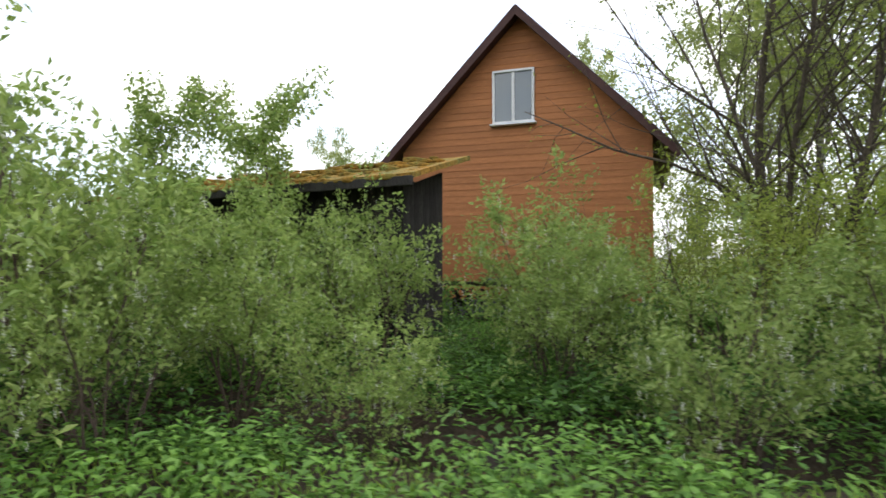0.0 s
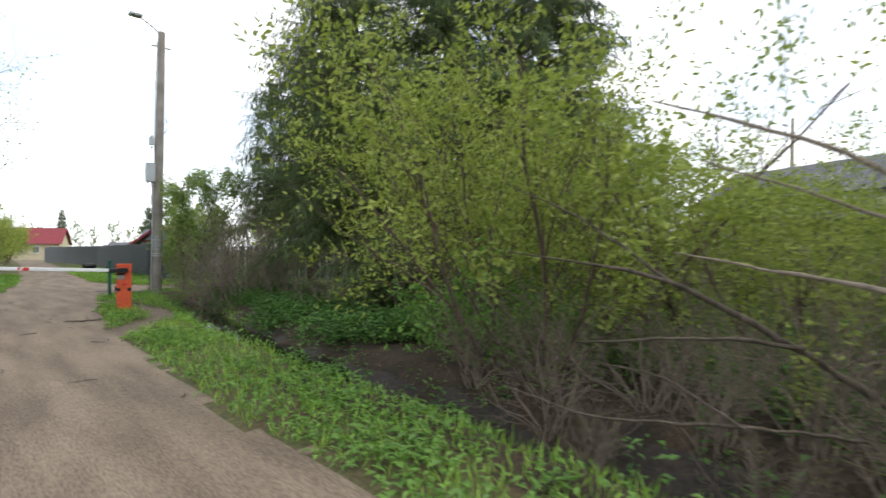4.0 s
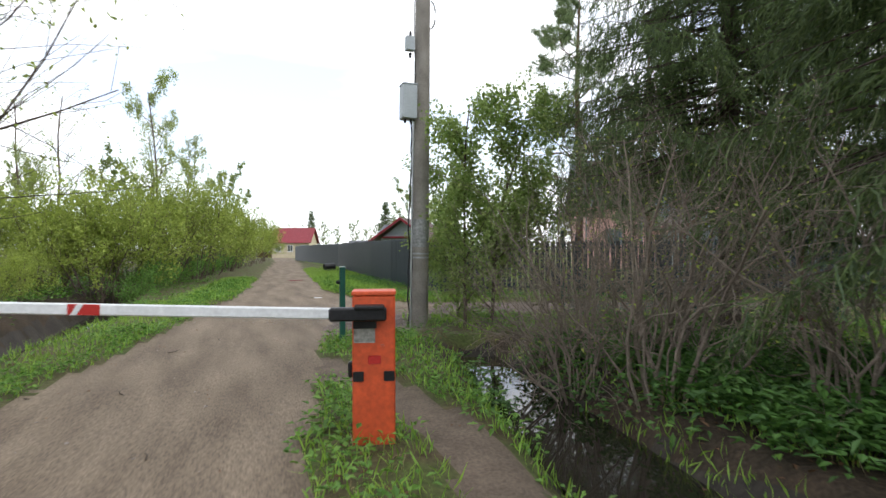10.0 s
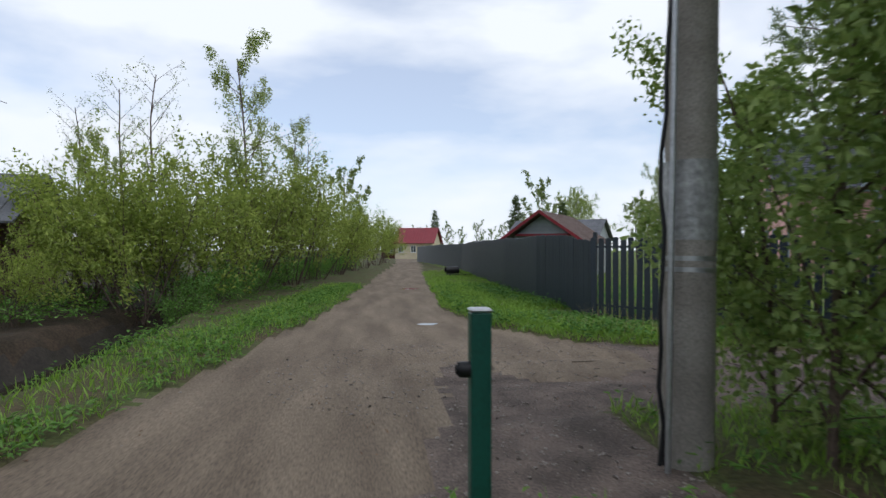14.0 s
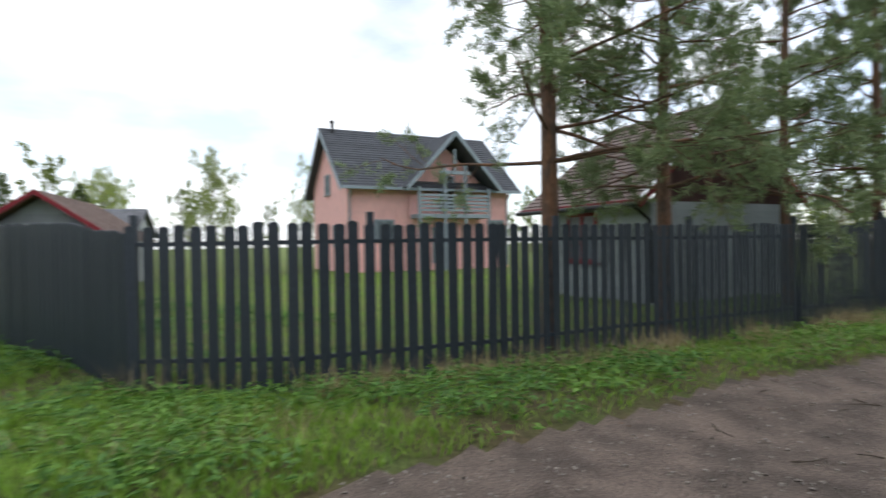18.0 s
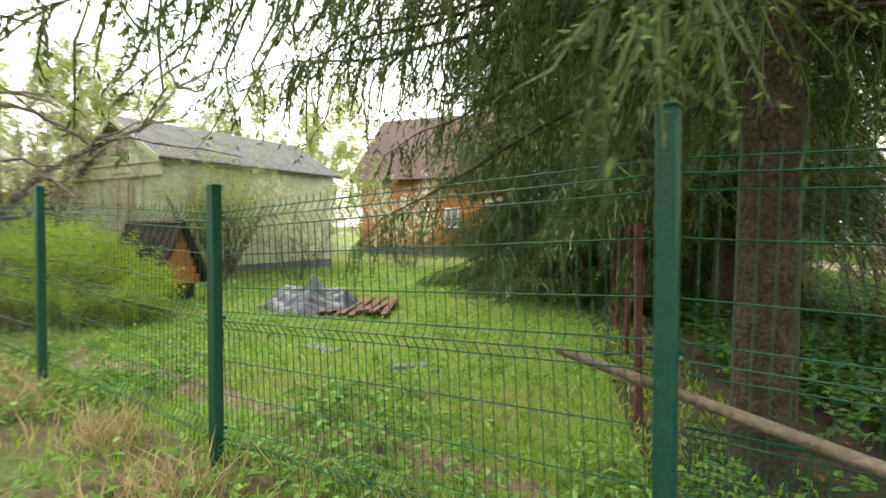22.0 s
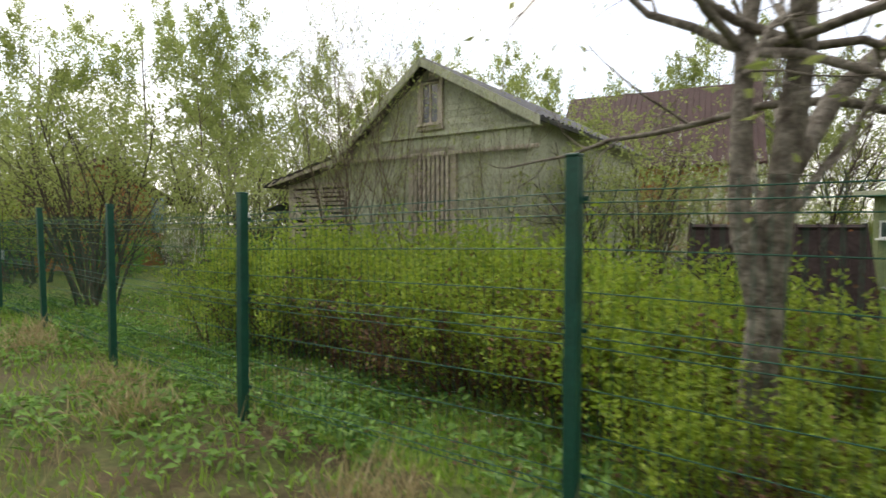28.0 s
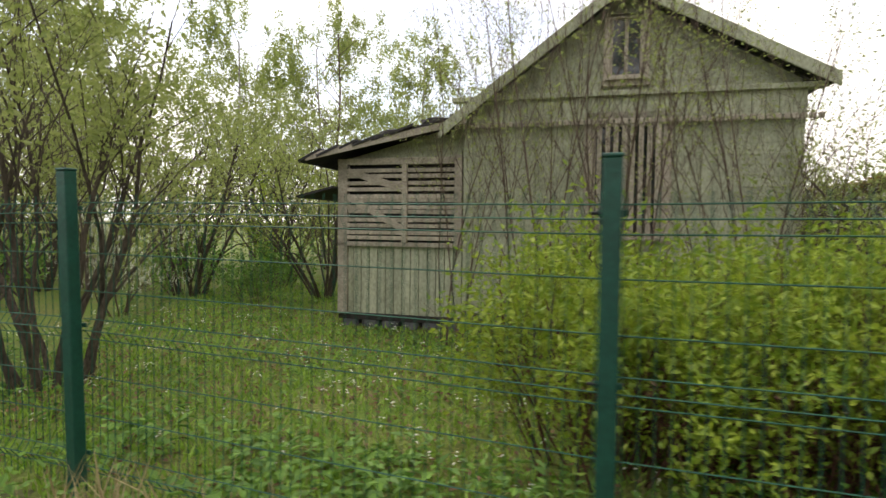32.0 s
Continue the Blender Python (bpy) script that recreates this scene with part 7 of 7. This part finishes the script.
def off_road(X, Y):
    a, b, p = road_edge(X, Y)
    mid = (np.abs(line_dist(X, Y, [(x, y, 0) for x, y, _ in ROAD_B])) < 0.2) & (X > 8.5) & (b < 0)
    d = np.minimum(np.minimum(a, b), p)
    e = np.minimum(line_dist(X, Y, DITCH_E), line_dist(X, Y, DITCH_W))
    blob = np.hypot((X - 1.2) / 1.7, (Y - 6.6) / 1.3) < 1
    return d, e, mid, blob & (X < 1.9)


def blades(name, X, Y, h0, h1, w, material, seed, label, lean=0.35):
    r = np.random.default_rng(seed)
    n = len(X)
    P = np.stack([X, Y, height(X, Y) - 0.01], 1)
    D = np.stack([r.normal(size=n) * lean, r.normal(size=n) * lean, np.ones(n)], 1)
    V, F = leaves(P, D, r.uniform(h0, h1, n), w * (0.6 + 0.8 * r.random(n)), 0.3, seed)
    obj(name, mesh_of(name, V, F, material), None, None, label, "grass", kind="stuff")


def weeds(name, X, Y, per, h, size, material, seed, label, spread=0.12):
    r = np.random.default_rng(seed)
    open_soil = ((X > 0.2 + 0.15 * ripple(X, Y, 3, 83)) & (X < 1.7) & (Y < -8.6) & (Y > -15.4)) | ((X < -3.7) & (X > -5.7) & (Y > 5) & (Y < 16.5))
    stay = ~open_soil | (r.random(len(X)) < 0.28)
    X, Y = X[stay], Y[stay]
    n = len(X)
    Xr, Yr = np.repeat(X, per), np.repeat(Y, per)
    Zr = np.repeat(height(X, Y), per)
    hh = np.repeat(h * (0.4 + 0.9 * r.random(n)), per) * (0.35 + 0.65 * r.random(n * per))
    a = r.random(n * per) * 6.28
    d = spread * np.sqrt(r.random(n * per))
    P = np.stack([Xr + d * np.cos(a), Yr + d * np.sin(a), Zr + hh], 1)
    D = np.stack([np.cos(a), np.sin(a), 0.35 + 0.4 * r.normal(size=n * per)], 1)
    V, F = leaves(P, D, size * (0.5 + 0.9 * r.random(n * per)), size * 0.62 * (0.6 + 0.6 * r.random(n * per)), 0.35, seed, 0.75)
    obj(name, mesh_of(name, V, F, material), None, None, label, "weeds", kind="stuff")


def near_verge(X, Y, lim):
    d, e, mid, blob = off_road(X, Y)
    return (d > 0.02) & (d < lim) & (e > 0.08) & ~blob


X, Y = scatter(150000, -6.5, 4.5, -27, 24, lambda X, Y: near_verge(X, Y, 1.5) * 0.75, 1)
blades("verge_grass", X, Y, 0.06, 0.2, 0.013, L_grass, 2, "fresh green grass on the dirt road's verges")
X, Y = scatter(110000, 2.5, 27, -8, 14, lambda X, Y: near_verge(X, Y, 2.6) * 1.0, 3)
blades("lane_grass", X, Y, 0.05, 0.16, 0.012, L_grass, 4, "fresh green grass on the lane's verges")
X, Y = scatter(30000, 8, 40, -8, 8, lambda X, Y: off_road(X, Y)[2] * 1.0, 5)
blades("middle_grass", X, Y, 0.03, 0.08, 0.008, L_grass, 6, "low grass strip in the middle of the lane")
X, Y = scatter(160000, 6.0, 25, -13, 5, lambda X, Y: ((np.abs(Y - (3.05 - 0.43 * (X - 8.8)) + 0.25 * ripple(X, Y, 2.4, 61)) > 0.2) | (X > 12.6) | (X < 7.4)) * (Y < 4.6 - 0.455 * (X - 7.0)) * np.clip(1.15 - (4.6 - 0.455 * (X - 7.0) - Y) / 13, 0.12, 1), 7)
blades("lawn_grass", X, Y, 0.035, 0.11, 0.014, L_grass, 8, "short green lawn grass behind the wire fence")
X, Y = scatter(40000, 4.5, 22, 8, 30, lambda X, Y: (Y > 14.2 - (X - 4.4) * 0.6) * 0.8, 9)
blades("pink_lawn_grass", X, Y, 0.04, 0.11, 0.012, L_grass, 10, "bright lawn grass behind the dark fence")
dry = lambda X, Y: near_verge(X, Y, 2.6) * (ripple(X, Y, 1.8, 41) > 0.22) * 0.8
X, Y = scatter(60000, 2.5, 25, -5, 14, dry, 11)
blades("dry_grass", X, Y, 0.08, 0.36, 0.006, L_dry, 12, "tufts of dry straw-coloured grass", 0.3)
X, Y = scatter(26000, -6, 1, -27, 22, lambda X, Y: near_verge(X, Y, 0.5) * (ripple(X, Y, 2.5, 43) > 0.05) * 0.7, 13)
blades("edge_straw", X, Y, 0.03, 0.12, 0.006, L_dry, 14, "trampled yellow grass along the road's edge", 0.9)

clump = lambda X, Y: np.clip(0.55 + 1.3 * ripple(X, Y, 2.0, 51), 0, 1)
X, Y = scatter(9000, -6.5, 2.4, -27, 22, lambda X, Y: near_verge(X, Y, 3.0) * clump(X, Y), 15)
weeds("verge_weeds", X, Y, 9, 0.16, 0.075, L_weed, 16, "broad-leaved ground elder and dandelions on the verge")
X, Y = scatter(11000, 0.3, 7.5, -27, 4, lambda X, Y: (((off_road(X, Y)[1] > 0.15) & (X < 4.6) & (Y < -7)) | (Y < -8)) * np.clip(1.4 * clump(X, Y) - 0.3, 0, 1), 17)
weeds("thicket_weeds", X, Y, 14, 0.45, 0.08, L_nettle, 18, "knee-high leafy weeds under the bushes", 0.16)
X, Y = scatter(32000, 3, 30, -9, 13.5, lambda X, Y: near_verge(X, Y, 3.0) * clump(X, Y) * 0.8, 19)
weeds("lane_weeds", X, Y, 9, 0.17, 0.075, L_weed, 20, "broad-leaved weeds along the wire fence")
X, Y = scatter(15000, 6.5, 26, -11, 4.5, lambda X, Y: (Y < 4.3 - 0.455 * (X - 7.0)) * clump(X, Y) * 0.7, 21)
weeds("lawn_weeds", X, Y, 6, 0.07, 0.06, L_weed, 22, "dandelion leaves in the lawn")
X, Y = scatter(5200, -9, -4.2, -12, 26, lambda X, Y: (off_road(X, Y)[1] > 0.1) * clump(X, Y), 23)
weeds("west_weeds", X, Y, 10, 0.4, 0.085, L_weed, 24, "leafy weeds under the roadside willows", 0.15)
X, Y = scatter(9000, -7, 7, -27, 5, lambda X, Y: (off_road(X, Y)[0] > 0.3) * 0.7, 25)
weeds("leaf_litter", X, Y, 2, 0.02, 0.055, L_litter, 26, "brown dead leaves on the soil", 0.1)
X, Y = scatter(14000, 13, 25, -9, 1.5, lambda X, Y: (Y < 4.3 - 0.455 * (X - 7.0)) * 0.6, 27)
weeds("yard_litter", X, Y, 2, 0.03, 0.05, L_litter, 28, "brown leaves under the hedge", 0.1)
X, Y = scatter(900, 14, 26, -9, 0.5, lambda X, Y: (Y < 4.0 - 0.455 * (X - 7.0)) * 0.8, 29)
weeds("white_anemones", X, Y, 4, 0.12, 0.03, L_flower, 30, "white anemones in the grass", 0.03)

X, Y = scatter(5200, 1.4, 5.8, -9, 3, lambda X, Y: (off_road(X, Y)[1] > 0.02) * np.clip(1.5 * clump(X, Y) - 0.15, 0, 1), 31)
weeds("bank_weeds", X, Y, 15, 0.34, 0.085, L_nettle, 32, "dense ground elder on the ditch's bank", 0.15)
X, Y = scatter(16000, 3.6, 22, 4, 15, lambda X, Y: (np.abs(line_dist(X, Y, [(a, b, 0) for a, b in FENCE_B])) < 0.32) * 1.0, 33)
blades("fence_grass", X, Y, 0.05, 0.17, 0.011, L_grass, 34, "tall grass along the dark fence's foot", 0.3)
X, Y = scatter(60000, 3.6, 22, 4, 15, lambda X, Y: (line_dist(X, Y, [(a, b, 0) for a, b in FENCE_B]) < 1.0) * (ripple(X, Y, 2.2, 47) > 0.2) * near_verge(X, Y, 3), 35)
blades("fence_straw", X, Y, 0.15, 0.5, 0.006, L_dry, 36, "tufts of dry grass before the dark fence", 0.35)
X, Y = scatter(22000, -6, 1.2, -27, 24, lambda X, Y: near_verge(X, Y, 1.1) * clump(X, Y), 37)
weeds("road_weeds", X, Y, 7, 0.1, 0.06, L_weed, 38, "low bright ground elder beside the dirt road", 0.1)

X, Y = scatter(60000, 1.0, 5.2, 9.5, 36, lambda X, Y: (off_road(X, Y)[0] > 0.02) * np.clip(1.25 - (Y - 12) / 22, 0.25, 1) * np.clip(0.75 + ripple(X, Y, 2.1, 91), 0.25, 1), 39)
blades("meadow_grass", X, Y, 0.05, 0.2, 0.014, L_grass, 40, "lush green grass between the road and the dark fence")
X, Y = scatter(2600, 1.2, 8.5, 9.2, 22, lambda X, Y: (off_road(X, Y)[0] > 0.1) * np.clip(1.6 * ripple(X, Y, 1.9, 92) + 0.35, 0, 1), 53)
weeds("meadow_weeds", X, Y, 12, 0.2, 0.075, L_nettle, 54, "clumps of dark broad-leaved weeds before the dark fence", 0.15)
X, Y = scatter(9000, -0.8, 4.5, -27.5, -14, lambda X, Y: near_verge(X, Y, 6) * 0.45 * clump(X, Y) + 0.2 * (off_road(X, Y)[1] < 0.1), 41)
weeds("elder_weeds", X, Y, 12, 0.32, 0.068, L_weed, 42, "thick ground elder under the bird cherries", 0.17)

X, Y = scatter(30000, 6.5, 25, -9, 5, lambda X, Y: (Y < 4.9 - 0.455 * (X - 7.0)) * (Y > 2.4 - 0.455 * (X - 7.0)) * (ripple(X, Y, 1.9, 71) > -0.05) * 0.7, 43)
blades("lawn_straw", X, Y, 0.04, 0.17, 0.007, L_dry, 44, "yellowed trampled grass along the wire fence", 0.8)
X, Y = scatter(9000, 8, 16, -9, 3, lambda X, Y: (Y < 4.0 - 0.455 * (X - 7.0)) * (ripple(X, Y, 1.2, 72) > 0.2) * 0.8, 45)
blades("lawn_moss_straw", X, Y, 0.03, 0.09, 0.007, L_dry, 46, "pale dry patches in the lawn", 0.9)
dsc = shrub("dead_stem_clump", 228, 0.95, 34, L_litter, 900, 0.05, "clump of dry red-brown stems under the spirea", lean=0.6, levels=1, kids=(6,), thick=0.007, base_r=0.4, bark=mat("dry_red_stem", (0.17, 0.075, 0.05), 0.85, var=0.4, scale=20))
q = np.random.default_rng(91)
place(dsc, at_ground([(15.4 + 0.62 * k - 0.3, -0.62 - 0.275 * k - 0.25 * q.random(), 40 * k, 0.75 + 0.35 * q.random()) for k in range(9)] + [(14.3, -0.1, 10, 0.7), (13.6, -0.1, 70, 0.6), (14.6, 0.75, 120, 0.6), (15.2, 0.5, 210, 0.65), (14.0, 0.85, 300, 0.5)]), "dry stems")


def blue_sheet():
    s = root("blue_sheet", pose(29.6, -12.6, 0, 0, 0, -24), "faded blue plastic sheet hung behind the bushes", "plastic sheet")
    n = 12
    V = [(x * 0.14, 0.05 * math.sin(2.1 * x) + 0.02 * math.sin(5 * z), 1.2 + z * 0.2) for z in range(7) for x in range(n)]
    F = np.array([(j * n + i, j * n + i + 1, (j + 1) * n + i + 1, (j + 1) * n + i) for j in range(6) for i in range(n - 1)])
    sh = obj("sheet", smooth(mesh_of("sheet", V, F, mat("blue_plastic", (0.16, 0.33, 0.5), 0.5, var=0.25, scale=4))), s)
    sh.modifiers.new("thick", "SOLIDIFY").thickness = 0.01
    for x in (0.0, 1.54):
        tube_part("pole", [([(x, 0.05, -0.1), (x, 0.05, 2.45)], [0.03, 0.025])], M_dead, s)


blue_sheet()
for x, y, a in ((10.06, 0.7, 10), (8.78, 1.25, 30), (9.85, 0.85, -20), (11.9, -0.5, 5)):
    sl2 = root("paving_slab", pose(x, y, hz(x, y), 0, 0, a), "grey concrete slab sunk in the lawn", "slab", "slabs in the lawn")
    box("slab", (-0.22, -0.1, -0.05), (0.2, 0.08, 0.012), M_slate, sl2, 0.015)

X, Y = scatter(40000, 2.5, 26, -5, 12, lambda X, Y: near_verge(X, Y, 0.45) * (ripple(X, Y, 1.6, 73) > -0.1) * 0.8, 47)
blades("lane_edge_straw", X, Y, 0.03, 0.13, 0.006, L_dry, 48, "flattened yellow grass along the lane's edge", 0.9)

X, Y = scatter(9000, -4.5, 22, -20, 18, lambda X, Y: ((off_road(X, Y)[0] < -0.05) & (off_road(X, Y)[0] > -0.7)) * 0.22 + (off_road(X, Y)[0] <= -0.7) * 0.06, 49)
weeds("road_debris", X, Y, 2, 0.012, 0.03, L_litter, 50, "bits of dead leaf and bark on the road", 0.08)

q = np.random.default_rng(93)
spots = [(x + 0.42 * math.sin(radians(a)) + 0.12 * q.normal(), y - 0.42 * math.cos(radians(a)) + 0.12 * q.normal()) for x, y, a in along(FENCE_B[1:], 0.72)]
spots += [(x - 0.35 * math.sin(radians(a)) + 0.15 * q.normal(), y + 0.35 * math.cos(radians(a)) + 0.15 * q.normal()) for x, y, a in along(POSTS[1:9], 1.1)]
n = 170
X = np.concatenate([x + 0.15 * q.normal(size=n) for x, y in spots])
Y = np.concatenate([y + 0.15 * q.normal(size=n) for x, y in spots])
k = np.repeat(q.random(len(spots)) < 0.62, n)
blades("straw_tuft", X[k], Y[k], 0.12, 0.42, 0.009, L_dry, 52, "bleached tufts of last year's grass beside the fences", 0.45)
